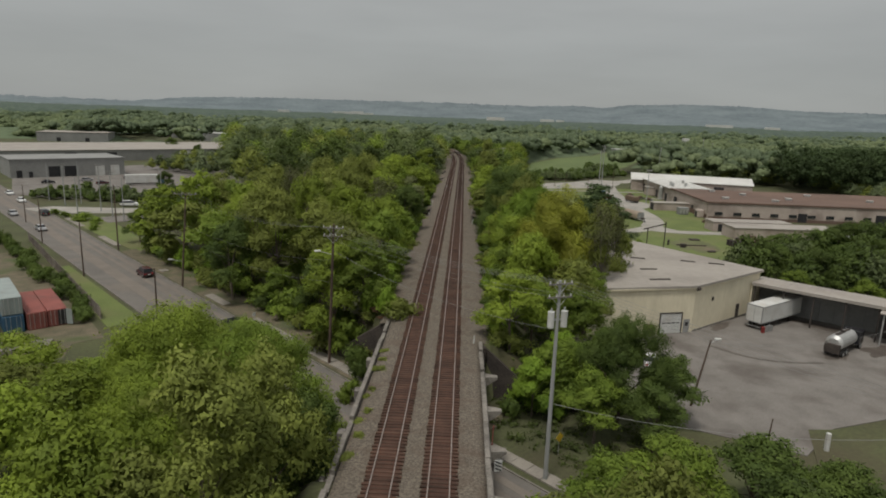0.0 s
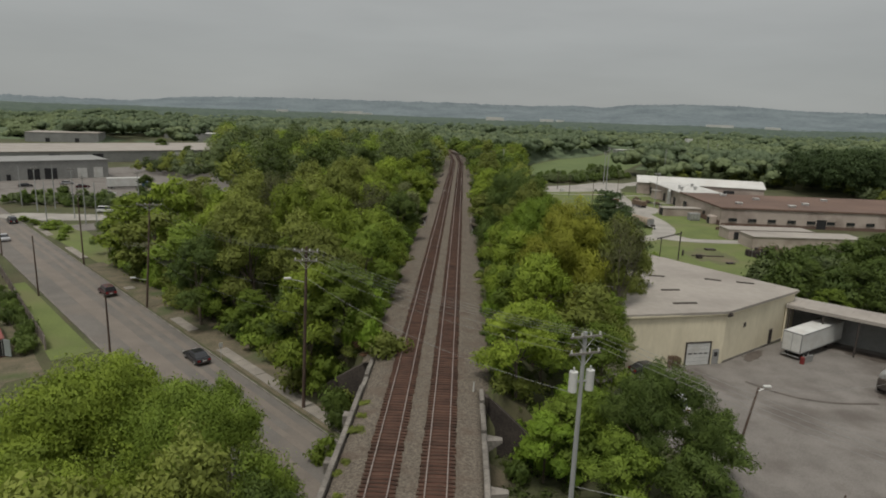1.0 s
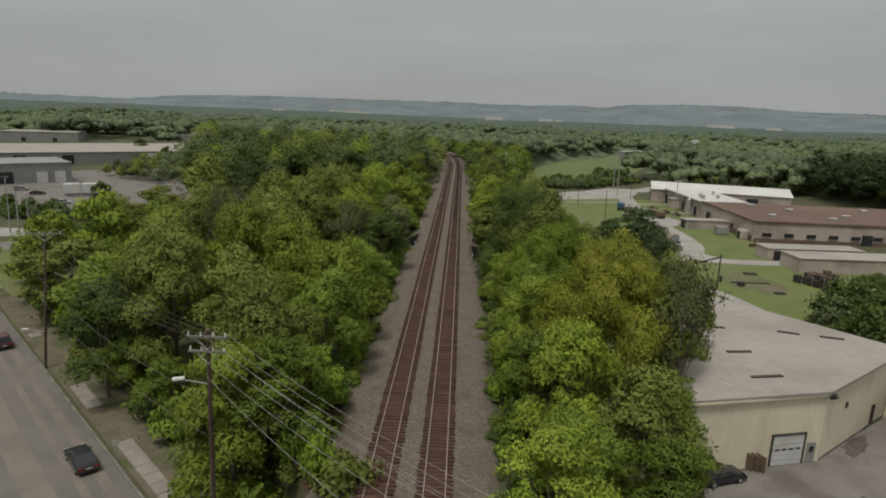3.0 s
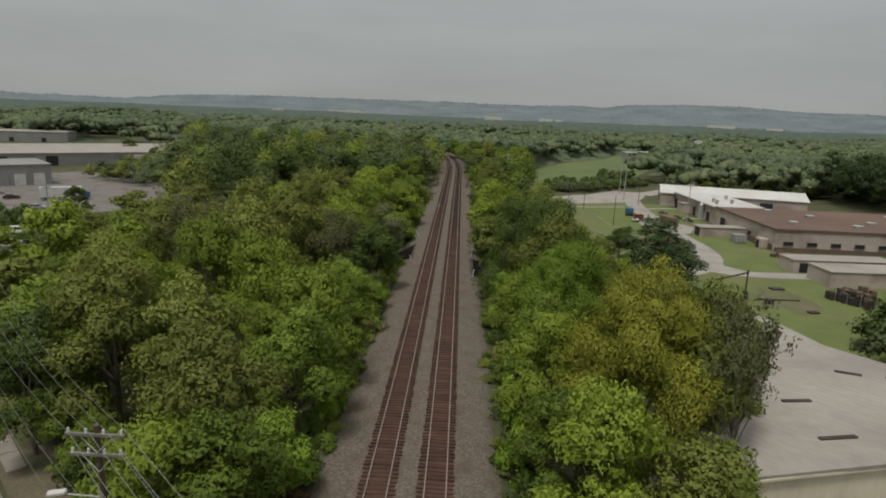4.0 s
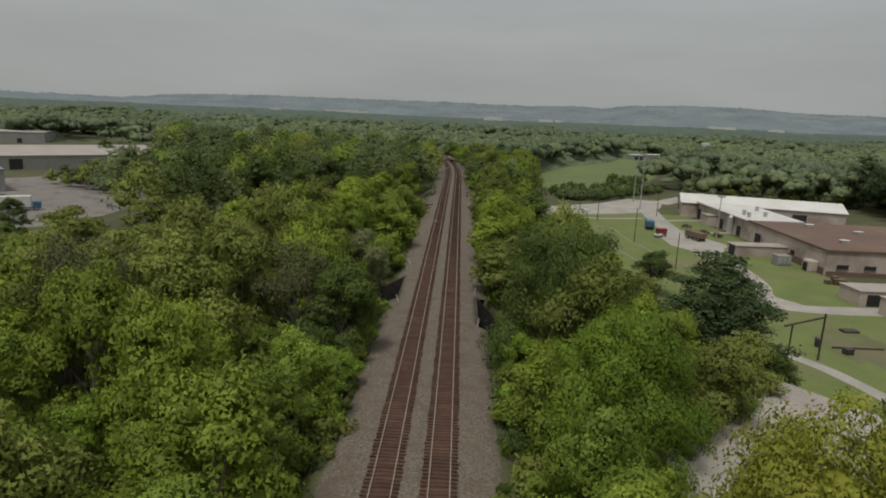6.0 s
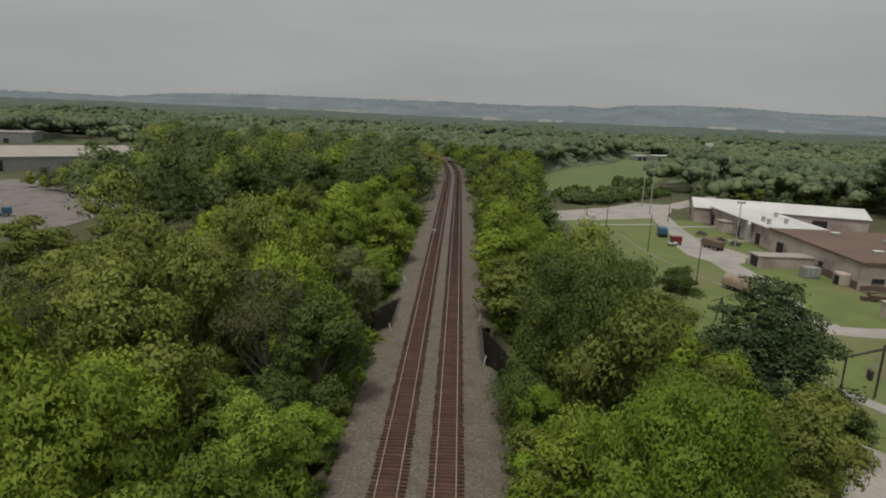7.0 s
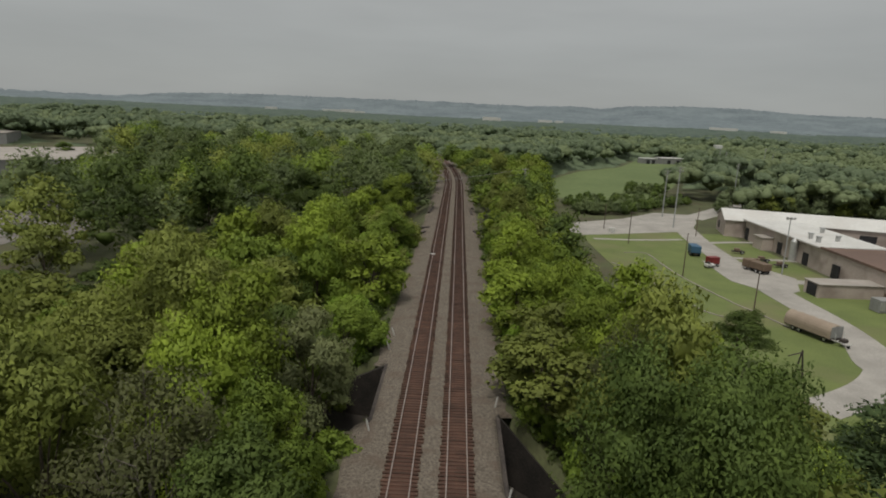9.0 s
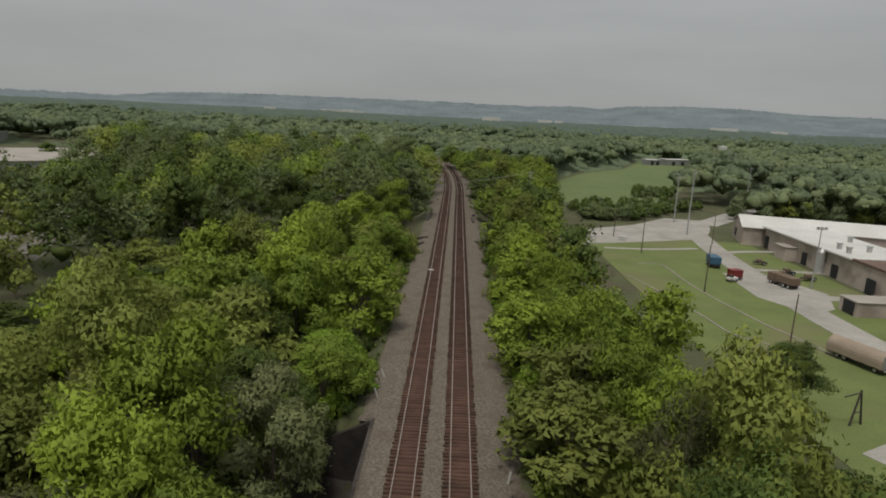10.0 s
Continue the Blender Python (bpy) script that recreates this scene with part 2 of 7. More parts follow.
M_YELLOW = shader("yellow_sign", (0.55, 0.38, 0.03), (0.48, 0.33, 0.03), rough=0.5)
M_FENCE = shader("grey_fence_board", (0.22, 0.19, 0.165), (0.13, 0.112, 0.098), scale=0.8, rough=0.9, obj=0.3, island=0.3)
# haze is painted on the ridge: blue-grey base colour plus an added glow
M_HILL = shader("hill_painted_haze", (0.100, 0.120, 0.122), (0.034, 0.046, 0.052), scale=0.005, fine=7, rough=1.0, bump=6.0, stretch=(1, 1, 2.5))
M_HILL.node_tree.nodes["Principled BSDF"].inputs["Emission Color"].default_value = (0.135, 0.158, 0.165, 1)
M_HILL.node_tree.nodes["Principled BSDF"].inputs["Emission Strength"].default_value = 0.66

# ---- building helpers ----
def thing(name, x, y, z=0.0, rz=0.0, label="", category="", group="", kind=""):
    ob = new(name)
    ob.empty_display_size = 0.5
    ob.matrix_world = pose(x, y, z, 0, 0, rz)
    return tagged(ob, label, category, group, kind)


def link_mesh(name, mesh, material, parent=None, label=""):
    if material and not mesh.materials:
        mesh.materials.append(material)
    ob = new(name, mesh)
    if parent:
        ob.parent = parent
    return tagged(ob, label)


def part(name, bm, material, parent=None, label=""):
    mesh = bpy.data.meshes.new(name)
    bmesh.ops.recalc_face_normals(bm, faces=bm.faces)
    bm.to_mesh(mesh)
    bm.free()
    return link_mesh(name, mesh, material, parent, label)


def raw(name, verts, faces, material, parent=None, label="", smooth=False):
    mesh = bpy.data.meshes.new(name)
    mesh.from_pydata(verts, [], faces)
    if smooth:
        mesh.polygons.foreach_set("use_smooth", [True] * len(mesh.polygons))
    mesh.update()
    return link_mesh(name, mesh, material, parent, label)


def add_box(bm, x, y, z, sx, sy, sz, rz=0.0, rx=0.0, ry=0.0, bevel=0.0):
    """A box centred on x, y that stands on z."""
    made = bmesh.ops.create_cube(bm, size=1.0, matrix=pose(x, y, z + sz / 2, rx, ry, rz) @ Matrix.Diagonal((sx, sy, sz, 1)))
    if bevel:
        edges = list({e for v in made["verts"] for e in v.link_edges})
        bmesh.ops.bevel(bm, geom=edges, offset=bevel, segments=1, affect="EDGES")
    return bm


def box(x, y, z, sx, sy, sz, rz=0.0, bevel=0.0, rx=0.0, ry=0.0):
    return add_box(bmesh.new(), x, y, z, sx, sy, sz, rz, rx, ry, bevel)


def add_tube(bm, p, q, r0, r1=None, n=8):
    p, q = Vector(p), Vector(q)
    d = q - p
    m = Matrix.Translation((p + q) / 2) @ d.to_track_quat("Z", "Y").to_matrix().to_4x4()
    bmesh.ops.create_cone(bm, cap_ends=True, segments=n, radius1=r0, radius2=r0 if r1 is None else r1, depth=d.length, matrix=m)
    return bm


def tube(p, q, r0, r1=None, n=8):
    return add_tube(bmesh.new(), p, q, r0, r1, n)


def prism(points, z0, z1, slope=None):
    """A solid over a polygon, from z0 up to z1 (slope: a function of x, y added to the top)."""
    bm = bmesh.new()
    low = [bm.verts.new((x, y, z0)) for x, y in points]
    top = [bm.verts.new((x, y, z1 + (slope(x, y) if slope else 0))) for x, y in points]
    bm.faces.new(low[::-1])
    bm.faces.new(top)
    for i in range(len(points)):
        j = (i + 1) % len(points)
        bm.faces.new((low[i], low[j], top[j], top[i]))
    return bm


def strip(path, width, z0, z1):
    """A band of that width along a line of points, as a solid."""
    bm = bmesh.new()
    rows = []
    for i, (x, y) in enumerate(path):
        a, b = path[max(i - 1, 0)], path[min(i + 1, len(path) - 1)]
        d = Vector((b[0] - a[0], b[1] - a[1])).normalized()
        nx, ny = -d.y * width / 2, d.x * width / 2
        rows.append([bm.verts.new(c) for c in ((x + nx, y + ny, z0), (x + nx, y + ny, z1), (x - nx, y - ny, z1), (x - nx, y - ny, z0))])
    for r, s in zip(rows, rows[1:]):
        for k in range(4):
            bm.faces.new((r[k], r[(k + 1) % 4], s[(k + 1) % 4], s[k]))
    bm.faces.new(rows[0])
    bm.faces.new(rows[-1][::-1])
    return bm


def smooth_path(points, n=8):
    out = []
    for i in range(len(points) - 1):
        p0, p1, p2, p3 = (Vector(points[max(0, min(len(points) - 1, i + k))]) for k in (-1, 0, 1, 2))
        for j in range(n):
            t = j / n
            out.append(tuple(0.5 * (2 * p1 + (p2 - p0) * t + (2 * p0 - 5 * p1 + 4 * p2 - p3) * t * t + (3 * p1 - p0 - 3 * p2 + p3) * t ** 3)))
    out.append(tuple(points[-1]))
    return out


# ---- the plan: railway, bridges, road ----
RAIL_TOP = 7.0
GAUGE_HALF = 0.75
TRACKS = (-2.0, 2.0)
ROAD_DIR = Vector((-0.714, 0.700))
ROAD_MID = Vector((-30.0, 81.7))
ROAD_HALF = 5.1


def centre(y):
    """Where the railway's middle line runs: straight, then bending to the left."""
    return 0.0 if y < 325 else -((y - 325) ** 2) / 1900 if y < 620 else -((295) ** 2) / 1900 - (y - 620) * 0.31


def road_side(x, y):
    """Metres from the road's middle line, positive to the north-east."""
    return (x - ROAD_MID.x) * ROAD_DIR.y - (y - ROAD_MID.y) * ROAD_DIR.x


def embank(x, y):
    """Height of the railway bank; the two bridges leave gaps in it."""
    d = abs(x - centre(y))
    h = 6.3 * min(1.0, max(0.0, (15.5 - d) / 8.6))
    cut = max(0.0, d - 6.2) * 1.3
    if 36.0 - cut < y + 0.6 * x < 70.4 + cut * 0.6:
        return 0.0
    far = 169.6 - 0.2 * (x + 5.5) if x < -5.5 else 160.2 - (x - 5.5) if x > 5.5 else 163.95 - 0.864 * x
    near = 155.0 - 0.4 * (x + 5.5) if x < -5.5 else 145.3 - 1.1 * (x - 5.5) if x > 5.5 else 151.15 - 0.882 * x
    if near < y < far:
        return min(h, 0.1)
    return h


def ground_z(x, y):
    return embank(x, y)

# ---- ground ----
def axis_steps(fine_lo, fine_hi, step, lo, hi, grow=1.25):
    a = list(np.arange(fine_lo, fine_hi + step / 2, step))
    s, v = step, a[-1]
    while v < hi:
        s *= grow
        v += s
        a.append(min(v, hi))
    s, v = step, a[0]
    while v > lo:
        s *= grow
        v -= s
        a.insert(0, max(v, lo))
    return a


def build_ground():
    xs, ys = axis_steps(-20, 20, 1.0, -4600, 4600), axis_steps(-40, 380, 1.0, -600, 4800)
    verts = []
    for y in ys:
        for x in xs:
            z = embank(x, y)
            if 2 < abs(x) < 17 and z < 6.2 and abs(road_side(x, y)) > 9.0:
                z += 0.25 * (noise.noise((x * 0.5, y * 0.5, 0)))
            verts.append((x, y, z - 0.02))
    w = len(xs)
    faces = [(j * w + i, j * w + i + 1, (j + 1) * w + i + 1, (j + 1) * w + i) for j in range(len(ys) - 1) for i in range(w - 1)]
    g = raw("ground", verts, faces, M_GROUND, smooth=True)
    tagged(g, "brown earth and rough grass under woods and railway bank", "ground", kind="structure")


def flat(name, points, z, material, label, category):
    return tagged(part(name, prism(points, z - 0.12, z), material), label, category, kind="structure")


def lane(name, path, width, z, material, label, category, n=8):
    return tagged(part(name, strip(smooth_path(path, n), width, z - 0.12, z), material), label, category, kind="structure")


def road_point(along, side):
    p = ROAD_MID + ROAD_DIR * along + Vector((ROAD_DIR.y, -ROAD_DIR.x)) * side
    return p.x, p.y


def build_road():
    pts = [road_point(a, 0) for a in range(-198, 240, 6)]
    tagged(part("road", strip(pts, 2 * ROAD_HALF, -0.10, 0.05), M_ASPHALT), "worn grey asphalt road passing under the railway bridge", "road", kind="structure")
    for side, w in ((-1.0, 2.2), (3.6, 0.9), (1.9, 0.7)):
        q = [road_point(a, side) for a in range(-198, 200, 4)]
        tagged(part("worn_lane", strip(q, w, 0.02, 0.056), M_WORN), "paler worn wheel band on the asphalt road", "road", kind="structure")
    for s0 in (-1, 1):
        q = [road_point(a, s0 * (ROAD_HALF + 0.1)) for a in range(-198, 240, 6)]
        tagged(part("kerb", strip(q, 0.2, -0.1, 0.16), M_CONCRETE), "low worn concrete kerb along the road", "kerb", kind="structure")
    # sidewalk on the north side, laid in slabs, with gaps where earth covers it
    walkway = tagged(new("sidewalk"), "pale concrete slab sidewalk beside the road", "sidewalk", kind="structure")
    slab = box(0, 0, -0.1, 1.75, 1.5, 0.23, 0, 0.02)
    first = part("slab", slab, M_SIDEWALK, walkway)
    angle = math.degrees(math.atan2(ROAD_DIR.y, ROAD_DIR.x))
    a, k = -70.0, 0
    while a < 120:
        if a < 5 or 13 < a < 21.5 or 41.4 < a < 43.3 or 69 < a < 82 or 98 < a < 112:
            x, y = road_point(a, ROAD_HALF + 1.85)
            s = first if k == 0 else new("slab", first.data)
            s.parent = walkway
            s.matrix_basis = pose(x, y, 0.03 + 0.015 * math.sin(k * 2.3), 0, 0, angle + 0.6 * math.sin(k * 1.7))
            k += 1
        a += 1.8


build_ground()
build_road()
flat("lawn", [(38, 205), (37, 290), (46, 296), (84, 296), (86, 200), (110, 186), (110, 150), (60, 132), (46, 132), (42, 165)], 0.04, M_LAWN, "mown green lawn around the factory drive", "lawn")
def worn_patch(x, y, rx, ry, rz, z, material):
    """A ragged bare patch of ground, 6 mm proud of the lawn."""
    c, s0, pts = math.cos(radians(rz)), math.sin(radians(rz)), []
    for i in range(44):
        a = 6.2832 * i / 44
        k = 1 + 0.35 * noise.noise((math.cos(a) * 1.5 + x, math.sin(a) * 1.5, 1.0)) + 0.25 * noise.noise((math.cos(a) * 6 + x, math.sin(a) * 6, 3.0))
        u, v = rx * k * math.cos(a), ry * k * math.sin(a)
        pts.append((x + u * c - v * s0, y + u * s0 + v * c))
    tagged(part("worn_grass", prism(pts, z - 0.02, z), material), "worn dull patch of bare earth and thin grass", "ground", kind="structure")


worn_patch(65.0, 163.0, 5.6, 8.5, -12, 0.046, M_WORN_GRASS)
worn_patch(66.0, 161.0, 3.6, 3.6, 20, 0.052, M_WORN_EARTH)
flat("verge", [road_point(14, -6), road_point(56, -6), road_point(56, -9), road_point(14, -11)], 0.03, M_LAWN, "green grass verge between road and fence", "grass")
flat("verge", [road_point(60, 8.2), road_point(112, 6.2), road_point(112, 16), road_point(66, 13)], 0.03, M_LAWN, "green grass verge beside the road", "grass")
flat("meadow", [(40, 366), (80, 366), (112, 430), (150, 520), (192, 640), (150, 640), (118, 560), (78, 505), (50, 440)], 0.06, M_MEADOW, "bright green meadow among woods", "meadow")
flat("yard", [(27, 62), (20, 88), (29, 90), (39, 93), (56, 106), (70, 108), (84, 92), (80, 74), (62, 70), (44, 63), (38, 57)], 0.07, M_YARD, "stained grey concrete yard in front of the warehouse", "yard")
flat("factory_road", [(22, 279), (44, 286), (70, 297), (76, 303), (82, 316), (88, 334), (74, 336), (58, 318), (38, 304), (20, 296)], 0.08, M_DRIVE, "wide pale paved entrance road", "road")
lane("far_road", [(84, 326), (108, 356), (140, 400), (182, 466), (230, 530)], 8.0, 0.07, M_DRIVE, "pale road running to the woods", "road")
lane("driveway", [(74, 306), (70.5, 285), (68.5, 265), (67.0, 247), (66.6, 228), (66.6, 212), (65.0, 200), (62.0, 191), (65, 184.5)], 6.4, 0.09, M_DRIVE, "pale gravel driveway along the factory", "driveway")
lane("driveway_branch", [(58, 188), (64, 184), (70, 183), (80, 183.5), (92, 184)], 5.0, 0.10, M_DRIVE, "pale gravel drive branching off to the sheds", "driveway")
lane("driveway_branch", [(62.6, 191.5), (58, 186), (52.5, 181.5), (45, 177)], 5.0, 0.094, M_DRIVE, "pale gravel drive turning off towards the gate", "driveway")
lane("driveway_branch", [(67, 242), (72, 240), (86, 240)], 3.4, 0.10, M_DRIVE, "pale gravel drive branching off to the factory", "driveway")
flat("gravel_patch", [(61.5, 257), (71, 258), (77, 243), (72, 232), (66, 228), (60.5, 238)], 0.105, M_DRIVE, "spread pale gravel where the trucks park", "driveway")
flat("factory_yard", [(102.2, 252.2), (127.5, 252.2), (127.5, 282), (102.2, 286.8)], 0.06, M_YARD, "pale paved court between the factory wings", "yard")
lane("footpath", [(71, 280), (78, 283), (87, 285)], 2.0, 0.10, M_DRIVE, "pale concrete path across the lawn", "path")
lane("footpath", [(70, 262), (78, 262), (87, 262)], 2.0, 0.10, M_DRIVE, "pale concrete path across the lawn", "path")
lane("footpath", [(40, 279), (52, 280), (66, 284)], 1.6, 0.10, M_DRIVE, "pale concrete path across the lawn", "path")
lane("footpath", [(50, 161), (54.5, 153), (57.5, 140), (58, 132)], 2.4, 0.10, M_DRIVE, "pale concrete path beside the gate", "path")
lane("edging", [(44, 262), (49.4, 262), (50.0, 248), (50.8, 237.8), (53.7, 221.5), (55.4, 215.8), (58, 206)], 0.35, 0.14, M_SIDEWALK, "thin pale edging strip across the lawn", "edging")
lane("edging", [(38, 250), (40.2, 244), (44.3, 224.5), (46, 214.8), (51.4, 209.5)], 0.35, 0.14, M_SIDEWALK, "thin pale edging strip across the lawn", "edging")
flat("side_road", [(-127, 178), (-116, 172), (-70, 185), (-66, 193), (-100, 186), (-122, 184)], 0.07, M_DRIVE, "pale side road off the main road", "road")
flat("parking_lot", [(-150, 205), (-128, 200), (-96, 228), (-98, 262), (-118, 320), (-150, 345), (-182, 300), (-184, 252)], 0.07, M_YARD, "pale concrete lot in front of the garages", "parking lot")
flat("parking_lot", [(-100, 168), (-92, 162), (-80, 172), (-86, 182)], 0.06, M_YARD, "pale concrete lot beside the road", "parking lot")
lane("west_road", [(-84, 236), (-88, 247), (-96, 265), (-107, 284), (-122, 300)], 6.0, 0.06, M_ASPHALT, "grey road curving through woods", "road")

# ---- railway ----
def sweep(profile, ys, name, material, parent=None, label="", smooth=False):
    verts, faces, k = [], [], len(profile)
    for y in ys:
        c = centre(y)
        verts += [(c + x, y, z) for x, z in profile]
    for j in range(len(ys) - 1):
        for i in range(k - 1):
            faces.append((j * k + i, j * k + i + 1, (j + 1) * k + i + 1, (j + 1) * k + i))
    return raw(name, verts, faces, material, parent, label, smooth)


def build_railway():
    long_ys = [-80 + 4 * i for i in range(115)] + [380 + 8 * i for i in range(40)]
    ys, prof = [-80 + 0.9 * i for i in range(528)] + [396 + 6 * i for i in range(50)], [-7.0, -6.4, -5.6, -4.8, -4.0, -3.35, -2.0, -0.65, 0.0, 0.65, 2.0, 3.35, 4.0, 4.8, 5.6, 6.4, 7.0]
    heights = [5.9, 6.35, 6.52, 6.62, 6.70, 6.76, 6.78, 6.76, 6.73, 6.76, 6.78, 6.76, 6.70, 6.62, 6.52, 6.35, 5.9]
    verts, faces = [], []
    for y in ys:
        for x, z in zip(prof, heights):
            on_bridge = (36.5 < y < 73.6 or 156.0 < y < 168.6) if x < 0 else (36.5 < y < 67.2 or 146.4 < y < 159.2)
            e = abs(x) > 5.7
            limit = 5.35
            xx = max(-limit, min(limit, x)) if on_bridge else x * (1 + 0.06 * noise.noise((x, y * 0.25, 3)) * e)
            zz = z if not (on_bridge and e) else 6.4 - 0.02 * abs(x)
            verts.append((centre(y) + xx, y, zz + 0.005 * noise.noise((x * 1.3, y * 0.9, 1))))
    k = len(prof)
    for j in range(len(ys) - 1):
        for i in range(k - 1):
            faces.append((j * k + i, j * k + i + 1, (j + 1) * k + i + 1, (j + 1) * k + i))
    tagged(raw("ballast_bed", verts, faces, M_BALLAST, smooth=True), "grey crushed stone ballast of the double railway line", "ballast", kind="structure")
    tie = box(0, 0, 0, 2.6, 0.23, 0.18, 0, 0.012)
    tie_mesh = bpy.data.meshes.new("tie")
    tie.to_mesh(tie_mesh)
    tie.free()
    tie_mesh.materials.append(M_TIE)
    for tx in TRACKS:
        track = tagged(new("railway_track"), "railway track with rusty brown ties and shiny rails", "railway track", group="railway tracks")
        bed = [(tx - 1.16, 6.77), (tx - 0.8, 6.825), (tx - 0.3, 6.85), (tx + 0.3, 6.85), (tx + 0.8, 6.825), (tx + 1.16, 6.77)]
        sweep(bed, long_ys, "stained_bed", M_BED, track, "rust stained bed between the rails")
        for s in (-1, 1):
            c = tx + s * GAUGE_HALF
            sweep([(c - 0.07, 6.84), (c - 0.07, 6.87), (c - 0.012, 6.89), (c - 0.012, 6.955), (c - 0.037, 6.965), (c + 0.037, 6.965), (c + 0.012, 6.955), (c + 0.012, 6.89), (c + 0.07, 6.87), (c + 0.07, 6.84)], long_ys, "rail", M_RAIL_WEB, track, "rusty rail")
            sweep([(c - 0.04, 6.965), (c - 0.04, 6.99), (c - 0.03, 7.0), (c + 0.03, 7.0), (c + 0.04, 6.99), (c + 0.04, 6.965)], long_ys, "rail_head", M_RAIL, track, "worn shiny rail head")
        verts, faces, y, i = [], [], -78.0, 0
        rnd = random.Random(int(tx * 10))
        while y < 420:
            off, turn, lift = rnd.uniform(-0.07, 0.07), rnd.uniform(-1.0, 1.0), rnd.uniform(-0.015, 0.012)
            if 34 <= y < 182:
                t = new("tie", tie_mesh)
                t.parent = track
                t.matrix_basis = pose(tx + off, y, 6.715 + lift, 0, 0, turn)
            else:
                b, c = len(verts), centre(y)
                for dx, dy, dz in ((-1.3, -0.11, 0), (1.3, -0.11, 0), (1.3, 0.11, 0), (-1.3, 0.11, 0)):
                    verts += [(c + tx + off + dx, y + dy, 6.72), (c + tx + off + dx, y + dy, 6.895 + lift)]
                faces += [(b + 1, b + 3, b + 5, b + 7), (b, b + 2, b + 3, b + 1), (b + 2, b + 4, b + 5, b + 3), (b + 4, b + 6, b + 7, b + 5), (b + 6, b, b + 1, b + 7)]
            y += 0.5 + rnd.uniform(-0.03, 0.03)
        tagged(raw("tie", verts, faces, M_TIE, track, "rusty brown wooden ties"), kind="stuff")


def build_road_bridge():
    b = thing("railway_bridge", 0, 0, 0, 0, "old concrete railway bridge over the road", "bridge")
    deck = [(-5.7, 38.8), (5.7, 32.0), (5.7, 67.2), (-5.7, 74.0)]
    part("deck", prism(deck, 5.35, 6.25), M_CONC_DARK, b, "dark concrete deck")
    q = random.Random(3)
    for x, y0, y1 in ((-5.72, 35.0, 73.6), (5.55, 34.9, 67.1)):
        part("edge_beam", box(x, (y0 + y1) / 2, 5.5, 0.62, y1 - y0, 0.72, 0, 0.03), M_CONCRETE, b, "weathered concrete edge beam")
        y = y0
        while y < y1 - 0.6:
            l = min(q.uniform(2.2, 3.0), y1 - y)
            low = q.random() < (0.30 if x < 0 else 0.12)
            part("parapet_block", box(x + q.uniform(-0.03, 0.03), y + l / 2, 6.2, 0.42, l - 0.05, q.uniform(0.25, 0.4) if low else q.uniform(0.58, 0.68), q.uniform(-0.5, 0.5), 0.05), M_CONCRETE, b, "broken low parapet block" if low else "")
            y += l
    for y in (58.8, 51.5, 44.7, 38.0):
        bm = bmesh.new()
        w = 0.55
        v = [bm.verts.new(c) for c in ((5.7, y - w, 6.2), (7.1, y - w * 0.5, 6.15), (7.1, y - w * 0.5, 5.95), (5.7, y - w, 5.0), (5.7, y + w, 6.2), (7.1, y + w * 0.5, 6.15), (7.1, y + w * 0.5, 5.95), (5.7, y + w, 5.0))]
        for f in ((0, 1, 2, 3), (7, 6, 5, 4), (0, 4, 5, 1), (1, 5, 6, 2), (2, 6, 7, 3), (3, 7, 4, 0)):
            bm.faces.new([v[i] for i in f])
        part("bracket", bm, M_CONCRETE, b, "pale concrete bracket")
    for y in (62.0, 54.5, 46.5, 39.5):
        part("bracket", box(-6.25, y, 5.1, 0.8, 0.9, 1.0, 0, 0.05), M_CONCRETE, b, "concrete bracket")
    # abutments and wing walls
    for u in (70.4, 35.6):
        p = [(x, u - 0.6 * x + d) for x, d in ((-6.2, -0.5), (6.2, -0.5), (6.2, 0.9), (-6.2, 0.9))]
        part("abutment", prism(p, -0.3, 6.2), M_CONC_DARK, b, "dark concrete abutment wall")
    for a, c in (((5.9, 66.8), (12.2, 65.0)), ((-5.9, 73.8), (-12.5, 77.0)), ((5.9, 32.0), (12.0, 29.5)), ((-5.9, 39.3), (-12.0, 43.0))):
        bm = bmesh.new()
        vs = [bm.verts.new(q) for q in ((a[0], a[1], -0.2), (c[0], c[1], -0.2), (c[0], c[1], 1.2), (a[0], a[1], 6.3), (a[0], a[1] + 0.55, -0.2), (c[0], c[1] + 0.55, -0.2), (c[0], c[1] + 0.55, 1.2), (a[0], a[1] + 0.55, 6.3))]
        for f in ((0, 1, 2, 3), (7, 6, 5, 4), (0, 4, 5, 1), (1, 5, 6, 2), (2, 6, 7, 3), (3, 7, 4, 0)):
            bm.faces.new([vs[i] for i in f])
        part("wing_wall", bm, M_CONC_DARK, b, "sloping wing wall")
    for y in (60, 54, 48):
        part("pier", tube((-4.2, y + 2.5, 0), (-4.2, y + 2.5, 5.4), 0.4, None, 10), M_CONC_DARK, b)
        part("pier", tube((4.2, y - 3.5, 0), (4.2, y - 3.5, 5.4), 0.4, None, 10), M_CONC_DARK, b)


